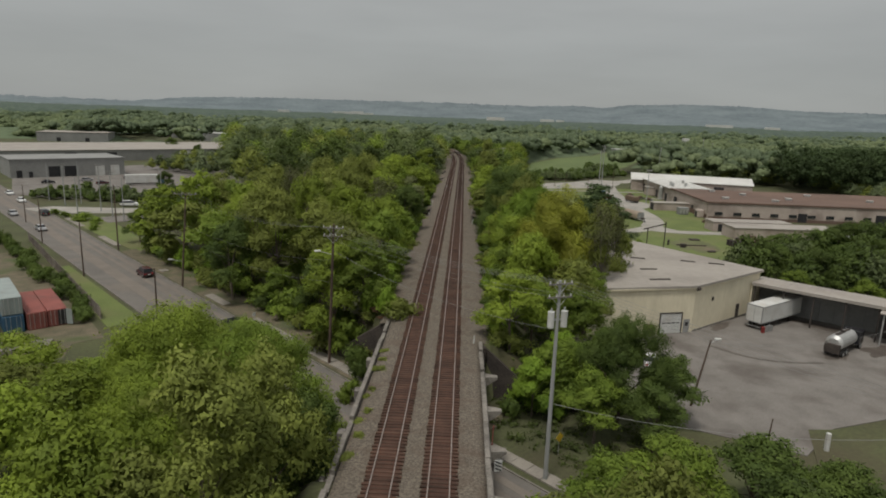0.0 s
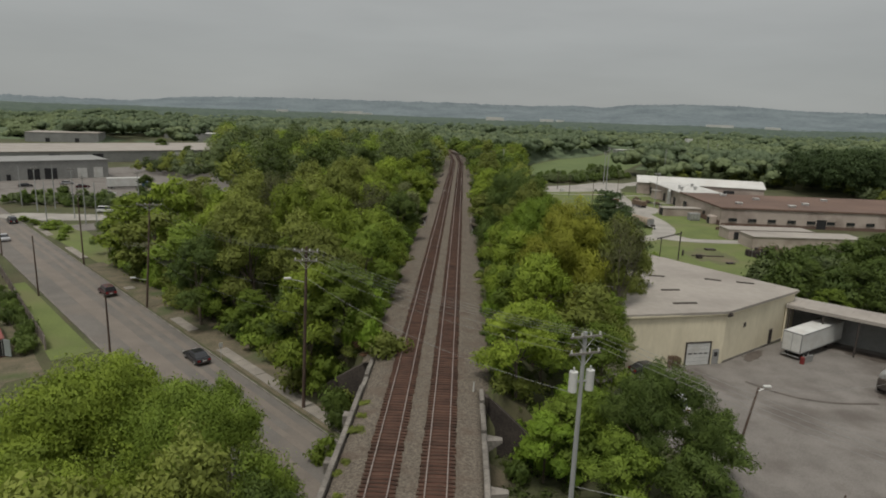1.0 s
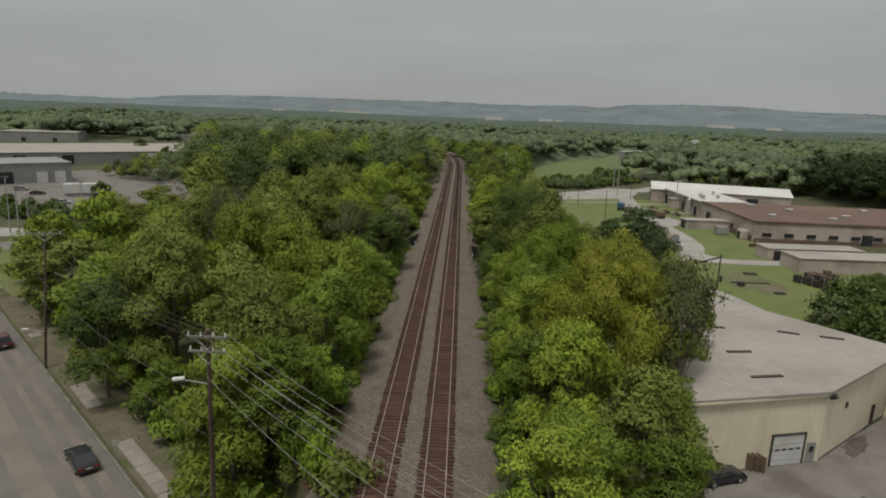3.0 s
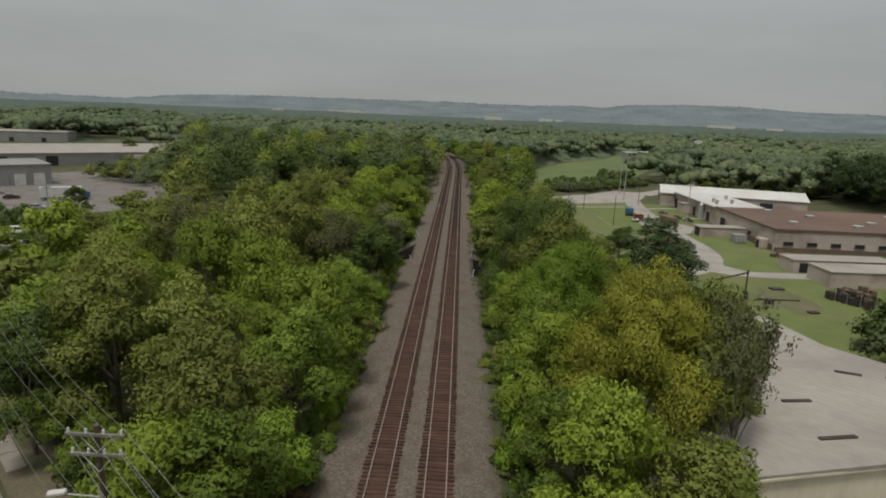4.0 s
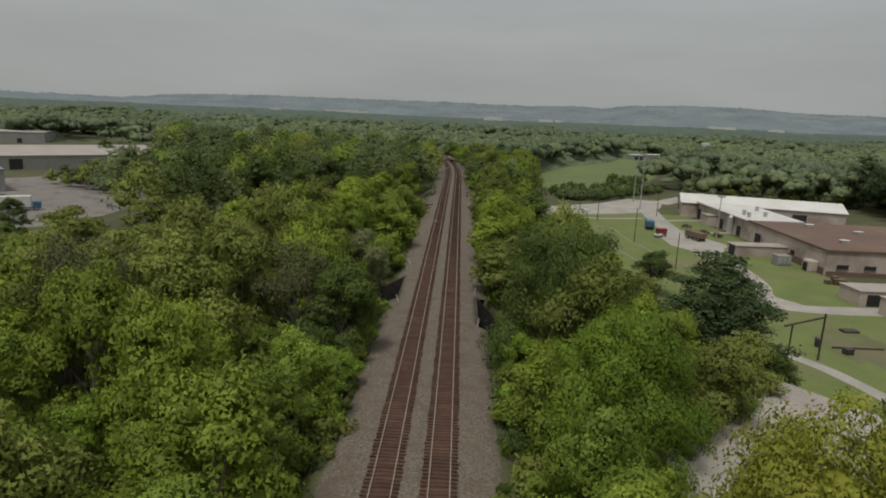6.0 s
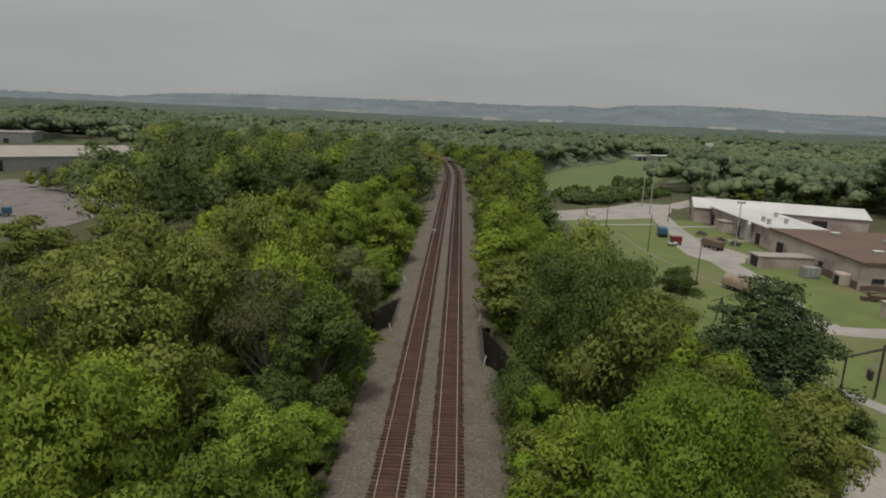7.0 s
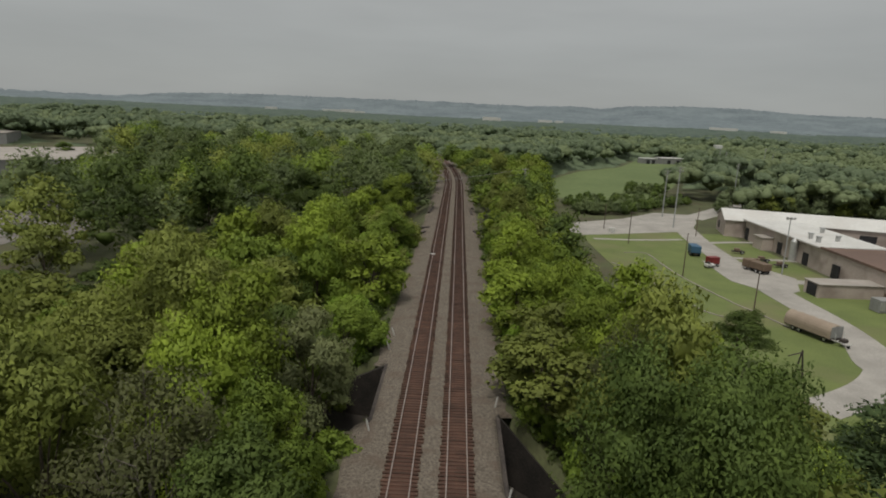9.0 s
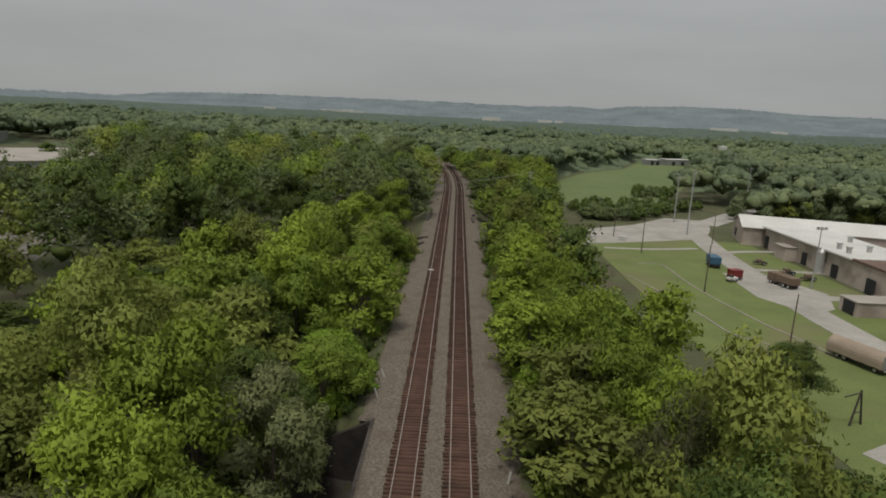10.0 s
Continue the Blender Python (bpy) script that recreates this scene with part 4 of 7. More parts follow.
# the trees that stand out, by place, height of the top and kind
for spec in (
    # west of the railway
    "yellow -13.8 79.2 16 9;green -9.8 80 16.6 8;bright -9.5 86 13 7;olive -13.5 87.2 18.2 10;green -9.8 95 18.6 8.5;yellow -10.5 104 19.8 9;olive -19.5 98.5 19.0 10;olive -28 101 18.4 11;"
    "dark -35 99 15 9;olive -33 107.5 19 10;yellow -19 114.5 20.8 10;bright -24.5 113.5 21.8 8;yellow -26.5 119 21.8 10;green -11 113 17 8;green -10 120 17.5 8;bright -9 127 16.5 8;"
    "dark -9.5 135.5 18.2 9;green -11 144.8 18 9;yellow -16.5 148 19.8 10;olive -22.5 140 20 10;bare -15 138 20.5 10;green -16 131.5 15 9;dark -11.5 130 13 7.5;bright -12.5 134.5 14.5 6;green -12.3 161.5 15 6.5;dark -11.8 168.5 12 6;bare 24.6 93 18 8;bare 14.5 153.5 16 6;bare -30 125 19 9;yellow -15.0 154.3 21.2 10.5;grey -10.4 155.8 17.4 7.5;grey -13.5 160.5 16.6 7;grey -11.5 164.5 13 6;bright -12.2 142 18.6 7;olive -21.5 157.5 19.3 10;green -10.5 172 16 9;"
    "green -17 187.7 20 10;yellow -18 197 20.2 10;bright -13 217 21.5 11;bright -11 178 19.2 9;yellow -17.6 190 20.6 11;bright -18 238 20.5 11;yellow -12 250 19.5 10;green -11.5 207 19.5 9;olive -26.5 202 17.6 11;dark -20.5 184 16.7 9;dark -17 170 14 9;olive -27 168 18 11;olive -30 145 19 11;olive -36 130 18 11;"
    "dark -72 140 9.5 7;dark -66 137 11 8;dark -98.5 209 11 7;dark -189 407 12 10;dark -152 360 11 9;dark -78 160 9 6;green -52 128 14 10;green -45 118 14 10;olive -55 142 15 11;dark -50.5 236 19.5 12;dark -35 256 21 13;dark -27.5 246 18.5 12;green -11 226 17 9;green -12 240 17 9;"
    "dark -16 262 19 11;dark -14 290 20 12;dark -17 318 22 14;dark -17 86 13 8;green -25 93 11 7;green -32 100 11 8;"
    # east of the railway
    "green 12.4 76.2 15 8.5;green 19.2 77.2 14.8 9;bright 15.4 71 14 7;BIGgold 17.8 95 21.2 15.5;green 22 88.5 15 8;green 19.5 104.5 16 8;yellow 12.5 84 18 9;olive 27 103 16.5 9;green 10 89 17.6 7.5;olive 22.5 95 17 8;BIGbright 15.5 116 19.5 14;green 24 108 15 8;green 12.6 104 16.5 8;"
    "green 12.8 116.8 20.4 9;olive 15 127.5 20 10;green 28 126 13.5 9;olive 31 131 12.5 9;dark 36.5 136 11 8;green 40.5 128 9.5 7;olive 25 121 15 8;BIGdark 14.8 137.5 22.3 17.5;green 12 108 18.5 8;yellow 11 98 17.5 8;bright 11.3 62.5 13.6 7;bright 9.8 131.5 18.2 6.5;bright 12.4 127.5 19.6 7;"
    "green 13.5 143 17 7;yellow 16.5 160 18 8;olive 16.5 150 19.5 10;yellow 15 166 17 8;yellow 13.5 176 18 8;green 17.5 186 15 8;green 12.8 186 17 8;yellow 12.5 196 17 7;green 20 172 14 9;dark 27 158 12 9;"
    "BIGdark 20 60.5 10.6 12;dark 25.5 62.5 9 7.5;green 17 57.5 10 7.5;dark 22.5 56.5 8.5 7;green 13.5 64.5 11 8;green 16 66 11 8;pine 35.0 147 17.8 17;dark 38 160 8 6;green 20.5 178 12 8;green 17 208 15 9;yellow 12.5 218 16 8;green 18.5 224 14 8;olive 13 232 17 9;green 13 250 17 9;"
    "olive 12.5 270 17 9;green 14 290 18 10;olive 14 312 20 10;yellow 12 330 19 9;dark 9.5 352 22 13;green 19 196 12 7;green 20 208 11 7;green 21 240 11 7;dark 30.5 176 8.5 8;dark 40 188 10 9;"
    # in front, beside the camera's start
    "BIGyellow -21.5 50 15.2 16;BIGgreen -14 49 15.4 12;yellow -28.6 45.2 12.0 11;BIGyellow -18 40 16 16;olive -10.5 40 15.2 8;olive -11.5 32 17 9;yellow -19 32 16 11;yellow -30 36 15 12;olive -36 48 9 9;green -40 42 8 9;"
    "dark -9 46 11 6;green -10.2 51.5 10 7.5;dark -8.9 43 9 6;green -33 57 9 8;green -16.1 60 12.4 5.2;yellow -27 54 11 8;yellow -25 61 12 7;green -29.5 62.5 10.5 6;green -20.5 57 11 7;"
    "green 21 46.5 9.6 10;dark 27.5 45.8 9 9;green 14.5 40.5 10.5 8;dark 27 37.6 10 10;olive 13 28 15.5 8;green 20 30 12 9;dark 33 44 8 8;"
    # beyond the warehouse
    "green 66 115 7 7;dark 74 124 9.5 9;dark 82 128 10 9;dark 88 139 13.5 11;dark 99 138 13 11;dark 60 124 6 6;dark 78 136 9 8;dark 88 120 9 9;dark 97 122 11 10;green 75 108 7.5 7;dark 108 130 12 11;dark 70 130 9 9;dark 84 140 11 10;dark 92 148 10 9;dark 66 127 8 8;dark 100 150 12 11;dark 78 147 8 8;dark 108 142 12 11;dark 90 126 10 9;dark 95 140 10 9"
).split(";"):
    kind, x, y, top, width = spec.split()
    tree(kind, float(x), float(y), float(top), float(width))


def inside(x, y, poly):
    hit = False
    for (ax, ay), (bx, by) in zip(poly, poly[1:] + poly[:1]):
        if (ay > y) != (by > y) and x < (bx - ax) * (y - ay) / (by - ay) + ax:
            hit = not hit
    return hit


def fill(poly, gap, tops, widths, kinds, seed, tries=1500):
    r = random.Random(seed)
    x0, x1 = min(p[0] for p in poly), max(p[0] for p in poly)
    y0, y1 = min(p[1] for p in poly), max(p[1] for p in poly)
    for _ in range(tries):
        x, y = r.uniform(x0, x1), r.uniform(y0, y1)
        if inside(x, y, poly) and clear_of(x, y, gap):
            k = r.choice(kinds)
            h, w = r.uniform(*tops), r.uniform(*widths)
            if k in LIGHT_KINDS and y < 158 and -42 < x < 32:
                k = ("green", "olive", "dark", "yellow")[LIGHT_KINDS.index(k)]
            if isinstance(k, str):
                tree(k, x, y, h, w)
            else:
                plant(k, x, y, w, max(4.0, h - ground_z(x, y)))


PLANTED += [(8.5, 151, 9.0), (-9.0, 160, 9.0), (9.5, 147, 7.0), (-9, 166, 6.0)]
WEST = [(-9, 78), (-9, 258), (-25, 252), (-30, 206), (-36, 190), (-40, 166), (-46, 150), (-60, 144), (-66, 134), (-40, 108), (-20, 84)]
fill(WEST, 4.4, (13.0, 18.0), (9, 12), [LIGHT_KINDS[k] for k in (0, 1, 1, 3, 3)], 1)
fill([(-30, 206), (-27, 258), (-42, 240), (-56, 205), (-76, 196), (-84, 190), (-76, 160), (-60, 144), (-46, 150), (-40, 166), (-36, 190)], 4.6, (8.0, 13.0), (8, 11), [LIGHT_KINDS[k] for k in (2, 2, 1, 2)], 8)
fill([(9, 66), (9, 205), (21, 205), (29, 155), (28, 134), (15, 118), (18, 92), (24, 84)], 3.9, (11, 16), (8, 10), [LIGHT_KINDS[k] for k in (0, 3, 3, 1)], 2)
fill([(-9, 20), (-9, 36), (-14, 54), (-34, 62), (-48, 52), (-46, 20)], 4.5, (10, 13), (8, 11), ["yellow", "green", "olive"], 3)


def joined_woods(polys, gap, tops, mats, seed, label, tries=2200, spread=(0.27, 0.38)):
    """Woods in the middle distance, where single trees are past counting: one mesh a leaf colour."""
    rng, r = np.random.default_rng(seed), random.Random(seed)
    spots = []
    for poly in polys:
        x0, x1 = min(p[0] for p in poly), max(p[0] for p in poly)
        y0, y1 = min(p[1] for p in poly), max(p[1] for p in poly)
        for _ in range(tries):
            x, y = r.uniform(x0, x1), r.uniform(y0, y1)
            if inside(x, y, poly) and all((x - a) ** 2 + (y - b) ** 2 > (gap * (0.7 + 0.6 * r.random())) ** 2 for a, b, _ in spots) and clear_of(x, y, 2.5):
                spots.append((x, y, r.uniform(*tops)))
    for k, m in enumerate(mats):
        lobes, mids = [], []
        for x, y, h in spots[k::len(mats)]:
            z0, w = ground_z(x, y), r.uniform(*spread) * h
            n = 7 if w < 5 else 11
            for i in range(n):
                a, q = 2.4 * i + r.uniform(-0.4, 0.4), math.sqrt(i / n)
                z = z0 + (h - z0) * (0.90 - 0.58 * q * q * r.uniform(0.8, 1.1)) if h > 11.5 else z0 + (h - z0) * (0.75 - 0.5 * q)
                lobes.append((np.array([x + math.cos(a) * q * w * 0.84, y + math.sin(a) * q * w * 0.84, z]), w * (r.uniform(0.36, 0.50) if n == 7 else r.uniform(0.27, 0.38))))
                mids.append((x, y, z0 + 0.45 * (h - z0)))
        if lobes:
            cs, rs, own = lobe_sprays(rng, lobes, 9, 0.75, 1.35)
            ob = new("woods", clumps_mesh("woods", rng, cs, rs, 17, 0.56, ICO0, m, mid=[0.5 * np.array(mids[i]) + 0.5 * (lobes[i][0] - np.array([0, 0, 0.5])) for i in own], cores=([c for c, q in lobes], [0.48 * q for c, q in lobes]), grain=0.25))
            tagged(ob, label, "woods", kind="stuff")


MID_WEST = [(-9, 262), (-9, 340), (-30, 430), (-160, 430), (-118, 330), (-102, 290), (-84, 244), (-76, 206), (-58, 206), (-45, 240), (-28, 262)]
MID_EAST = [(9, 205), (9, 345), (-4, 430), (40, 430), (34, 330), (22, 285), (25, 280), (23, 212)]
joined_woods([MID_WEST], 9.4, (15, 22.5), [M_LEAF_OAK, M_LEAF_DARK, M_LEAF_OAK, M_LEAF_OLIVE, M_LEAF_OAK, M_LEAF_DARK, M_LEAF], 4, "tall dark rounded oaks west of the railway", spread=(0.33, 0.47))
joined_woods([MID_EAST], 6.8, (11, 17), [M_LEAF, M_LEAF_OLIVE, M_LEAF_YELLOW, M_LEAF_DARK], 5, "dense mixed green woods east of the railway")
joined_woods([[(44, 322), (60, 326), (78, 345), (100, 368), (60, 356), (42, 350)], [(78, 392), (96, 396), (104, 412), (84, 410)], [(-140, 198), (-108, 196), (-92, 200), (-94, 207), (-134, 209)]], 3.0, (2.5, 5.0), [M_LEAF_OAK, M_LEAF_DARK], 16, "low hedges and scrub beside lots and meadow")
joined_woods([[(-190, 205), (-140, 150), (-84, 96), (-100, 92), (-200, 170)], [(-150, 300), (-118, 282), (-104, 296), (-120, 330), (-140, 335)], [(96, 340), (120, 335), (190, 340), (230, 420), (180, 440), (130, 380)], [(172, 205), (260, 230), (300, 330), (185, 335)]], 5.6, (5, 11), [M_FAR_HAZED, M_LEAF_OAK, M_LEAF_OLIVE], 6, "low green scrub and small trees")
joined_woods([[(58, 118), (74, 110), (112, 118), (116, 160), (96, 152), (64, 138)]], 5.2, (7, 11.4), [M_LEAF_DARK, M_LEAF_OAK, M_LEAF_DARK], 18, "dark green trees behind the warehouse")
joined_woods([[(163, 290), (290, 290), (300, 345), (166, 340)]], 6.0, (18, 24), [M_PINE], 12, "tall dark pine stand behind the factory")
# shrubs on the bank's edges and the road's verge
r = random.Random(17)
for side in (-1, 1):
    y = 76.0 if side < 0 else 69.0
    while y < 240:
        if not 148 - 6 * side < y < 168 - 6 * side:
            x = side * r.uniform(7.6, 9.6)
            plant(r.choice(SHRUBS), x, y, r.uniform(2.6, 4.4), r.uniform(2.0, 4.4), (4.0, 3.0))
        y += r.uniform(1.5, 2.6)
for a in [k * 1.5 for k in range(-16, 42)]:
    x, y = road_point(a + r.uniform(-1, 1), ROAD_HALF + r.uniform(5.8, 7.8))
    plant(r.choice(SHRUBS), x, y, r.uniform(3.5, 6), r.uniform(2.5, 6), (4.0, 3.0))
for a in range(18, 92, 3):
    x, y = road_point(a, -ROAD_HALF - r.uniform(5.5, 7.5))
    plant(SHRUBS[3], x, y, r.uniform(3.5, 5.8), r.uniform(2.2, 4.0), (4.0, 3.0))
for _ in range(90):
    sd, y = r.choice((-1, 1)), r.uniform(80, 230)
    if not 146 - 6 * sd < y < 168 - 6 * sd:
        plant(r.choice(SHRUBS), sd * r.uniform(6.5, 7.6), y, r.uniform(1.0, 2.2), r.uniform(0.6, 1.5), (4.0, 3.0))
for y in (42, 45, 47.5, 49, 52, 53.5, 58, 60.5, 63):
    plant(SHRUBS[2], -4.95 + r.uniform(-0.25, 0.35), y, r.uniform(0.9, 1.8), r.uniform(0.4, 0.8), (4.0, 3.0), 6.45)
for x, y, w, h in ((-113, 171, 3, 1.6), (-108, 168, 3, 1.5), (-100, 164, 6, 2.2), (-94, 160, 3.5, 1.8), (-90, 152, 3, 1.6)):
    plant(SHRUBS[0], x, y, w, h, (4.0, 3.0))
for x, y, w, h in ((-6.9, 77.5, 2.6, 1.5), (-7.2, 80, 3, 1.6), (-7.4, 83, 3, 1.7), (-6.6, 75.2, 2, 1.1), (-7.6, 86, 2.6, 1.4)):
    plant(DRY_SHRUB, x, y, w, h, (4.0, 3.0), 6.05)
for x, y, w, h in ((7.2, 161.5, 2.5, 2), (8.8, 160, 3, 2.4), (10.6, 158.5, 3.5, 3.2), (12, 156, 3, 3), (-9.5, 172, 4, 4), (-12, 173, 4, 5), (-9.8, 170.2, 3, 2.6), (-8.2, 171, 2.6, 1.6), (-10.5, 157.5, 3, 3), (8.5, 62, 4, 3.2), (10.5, 64, 5, 4), (12, 67.5, 5, 5), (9.5, 67, 4, 4), (8.2, 70.5, 4, 3.5), (13.5, 62.5, 4, 3), (16, 64, 5, 4), (-8.3, 70, 4, 4), (-9.5, 73.5, 5, 5), (-8, 76.5, 4, 4), (-11.5, 77, 5, 5), (-8.5, 64, 3, 2.5), (-14.5, 78, 5, 4.5), (9, 42, 5, 4), (9, 36, 5, 4), (-9, 38, 5, 4), (-8.5, 42.5, 4, 4), (-10, 48.5, 5, 5), (11, 45.5, 4, 2.5)):
    plant(r.choice(SHRUBS), x, y, w, h, (4.0, 3.0))


def build_undergrowth():
    rng, q = np.random.default_rng(33), random.Random(33)
    cs, rs = [], []
    while len(cs) < 3600:
        x, y = q.choice((-1, 1)) * q.uniform(6.6, 24), q.uniform(10, 240)
        if -13 < road_side(x, y) < 9.5 or inside(x, y, [(27, 62), (20, 88), (18, 120), (40, 140), (80, 108), (80, 60)]):
            continue
        s = q.uniform(0.25, 0.7)
        cs.append(np.array([x, y, ground_z(x, y) + s * 0.4]))
        rs.append(s)
    tagged(new("undergrowth", clumps_mesh("undergrowth", rng, cs, rs, 26, 0.22, ICO0, M_WEED, core_scale=0.4, squash=0.7)), "low weeds and brambles on the bank", "undergrowth", kind="stuff")


build_undergrowth()
for t in PATTERNS:
    if t.name not in used:
        plant(t, -60 - 3 * PATTERNS.index(t), 330, 10, 15)


def in_clearing(x, y):
    if inside(x, y, [(38, 360), (84, 362), (118, 430), (156, 520), (200, 648), (146, 648), (112, 560), (74, 512), (46, 440)]):
        return True
    if inside(x, y, [(80, 318), (110, 345), (195, 470), (240, 540), (228, 545), (160, 450), (100, 360)]):
        return True
    if y < 330 and 80 < x < 172:
        return True
    if inside(x, y, [(-420, 230), (-130, 200), (-120, 300), (-140, 440), (-330, 520), (-520, 420)]):
        return True
    if inside(x, y, [(-280, 440), (-150, 450), (-150, 560), (-190, 620), (-290, 620)]):
        return noise.noise((x * 0.05, y * 0.05, 0)) < 0.25
    if abs(x - centre(y)) < 9.5:
        return True
    return False


def build_far_woods():
    rng = np.random.default_rng(5)
    groups = {}
    taken = {}
    for _ in range(12500):
        py = (330 ** -0.5 + rng.random() * (1230 ** -0.5 - 330 ** -0.5)) ** -2
        px = rng.uniform(-1, 1) * (0.80 * py + 40)
        if in_clearing(px, py) or (py < 372 and 36 < px < 112) or (py < 430 and -165 < px < 42) or (py < 450 and 80 < px < 300 and rng.random() < 0.6):
            continue
        patch = noise.noise((px * 0.006, py * 0.006, 0)) + 0.3 * noise.noise((px * 0.02, py * 0.02, 7))
        if patch < -0.40 and py > 400:
            continue
        w = (4.2 + 2.6 * (py - 330) / 900) * rng.uniform(0.7, 1.3)
        near = [q for i in (-1, 0, 1) for j in (-1, 0, 1) for q in taken.get((int(px // 14) + i, int(py // 14) + j), ())]
        if any((px - x) ** 2 + (py - y) ** 2 < (0.36 * (w + v)) ** 2 for x, y, v in near):
            continue
        taken.setdefault((int(px // 14), int(py // 14)), []).append((px, py, w))
        key = "far" if patch + rng.uniform(-0.25, 0.25) < 0.05 else "dark"
        groups.setdefault(key, []).append((px, py, 10 + 6 * rng.random() + 8 * patch, w))
    for key, spots in groups.items():
        lobes, mids = [], []
        for px, py, h, w in spots:
            for i in range(5):
                a, q = 2.4 * i + rng.uniform(-0.5, 0.5), math.sqrt(i / 5.0)
                lobes.append((np.array([px + math.cos(a) * q * w * 0.85, py + math.sin(a) * q * w * 0.85, max(2.0, h - 0.6 * w - 0.35 * w * q * q)]), w * rng.uniform(0.58, 0.76)))
                mids.append((px, py, -1.6 * h))
        cs, rs, own = lobe_sprays(rng, lobes, 4, 0.9, 1.5)
        ob = new("far_woods", clumps_mesh("far_woods", rng, cs, rs, 4, 1.05, ICO0, M_FAR_HAZED if key == "far" else M_FAR_DARK_HAZED, mid=[mids[i] for i in own], cores=([c for c, q in lobes], [0.96 * q for c, q in lobes]), grain=0.08))
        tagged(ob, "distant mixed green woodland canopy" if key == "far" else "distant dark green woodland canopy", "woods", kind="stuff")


def build_horizon_woods(start, stop, tall, material, label):
    """Forest in the distance: one domed canopy sheet."""
    rng = np.random.default_rng(9)
    verts, faces, bare = [], [], []
    ys, y = [], start
    while y < stop:
        ys.append(y)
        y += 5.5 + max(0.0, y - 900) * 0.008
    n = 360
    for yy in ys:
        half = 0.85 * yy + 30
        for i in range(n):
            x = -half + 2 * half * i / (n - 1) + rng.uniform(-1.5, 1.5)
            patch = noise.noise((x * 0.0025, yy * 0.0025, 4))
            v = 12 + 5 * noise.noise((x * 0.05, yy * 0.03, 2)) + 6 * patch + rng.uniform(-1.6, 1.6)
            if yy < 1250:
                v = v * tall
            bare.append(patch < -0.40 or (yy < 1250 and in_clearing(x, yy)))
            if bare[-1] or yy == start:
                v = 0.0
            verts.append((x, yy + rng.uniform(-1.5, 1.5), v))
    # the canopy comes down in steps towards every clearing
    gap = np.array(bare).reshape(len(ys), n)
    for reach, k in ((5, 0.72), (3, 0.5), (2, 0.45)):
        near = gap.copy()
        for d in range(1, reach + 1):
            near[d:] |= gap[:-d]
            near[:-d] |= gap[d:]
            near[:, d:] |= gap[:, :-d]
            near[:, :-d] |= gap[:, d:]
        for q in np.flatnonzero(near.ravel()):
            x, y, z = verts[q]
            verts[q] = (x, y, z * k)
    for j in range(len(ys) - 1):
        for i in range(n - 1):
            quad = (j * n + i, j * n + i + 1, (j + 1) * n + i + 1, (j + 1) * n + i)
            if not all(bare[q] for q in quad):
                faces.append(quad)
    tagged(raw("horizon_woods", verts, faces, material, smooth=True), label, "woods", kind="stuff")


def build_hills():
    """A long ridge; heights by bearing, in degrees to the right of the railway."""
    bearing = (-60, -38, -28, -26, -23, -17, -12, -1, 5, 10, 12, 14.5, 18.7, 23.2, 27.3, 31.5, 33.5, 45, 60)
    height = (60, 52, 44, 62, 84, 98, 101, 109, 104, 117, 108, 133, 146, 144, 124, 121, 116, 90, 80)
    verts, faces, n = [], [], 700
    for i in range(n):
        az = -60 + 120 * i / (n - 1)
        ridge = float(np.interp(az, bearing, height)) + 6 * noise.noise((az * 0.9, 3, 0)) + 7 * noise.noise((az * 5.0, 5, 0)) + 5 * noise.noise((az * 14.0, 8, 0))
        a, d = radians(az), 4550
        x, y = d * math.sin(a), d * math.cos(a)
        fold = 1 + 0.02 * noise.noise((az * 0.6, 1, 9))
        verts += [(x * 0.68, y * 0.68, -5), (x * 0.86 * fold, y * 0.86 * fold, ridge * 0.42), (x, y, ridge), (x * 1.03, y * 1.03, -5)]
    for i in range(n - 1):
        for k in range(3):
            faces.append((i * 4 + k, (i + 1) * 4 + k, (i + 1) * 4 + k + 1, i * 4 + k + 1))
    tagged(raw("hill_range", verts, faces, M_HILL, smooth=True), "long wooded ridge on the horizon with painted blue-grey haze", "hills", kind="structure")


build_far_woods()
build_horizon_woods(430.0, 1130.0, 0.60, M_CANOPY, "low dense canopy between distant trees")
build_horizon_woods(1100.0, 3200.0, 1.0, M_FARTHER_HAZED, "forest canopy reaching to the horizon")
build_hills()

# ---- buildings ----
def wall_between(a, b, z0, z1, thick, inset=0.0):
    """A wall's solid from a to b; its outer face lies on the line."""
    d = Vector((b[0] - a[0], b[1] - a[1])).normalized()
    n = Vector((-d.y, d.x))
    pts = [(a[0], a[1]), (b[0], b[1]), (b[0] + n.x * thick, b[1] + n.y * thick), (a[0] + n.x * thick, a[1] + n.y * thick)]
    return prism(pts, z0, z1)


def on_wall(a, b, s, out, z, w, h, depth=0.12):
    """A panel w wide and h high on the wall a-b, s metres along it, standing proud."""
    d = Vector((b[0] - a[0], b[1] - a[1])).normalized()
    n = Vector((d.y, -d.x))
    p = Vector(a) + d * s + n * out
    return box(p.x, p.y, z, w, depth, h, math.degrees(math.atan2(d.y, d.x)), 0.01)


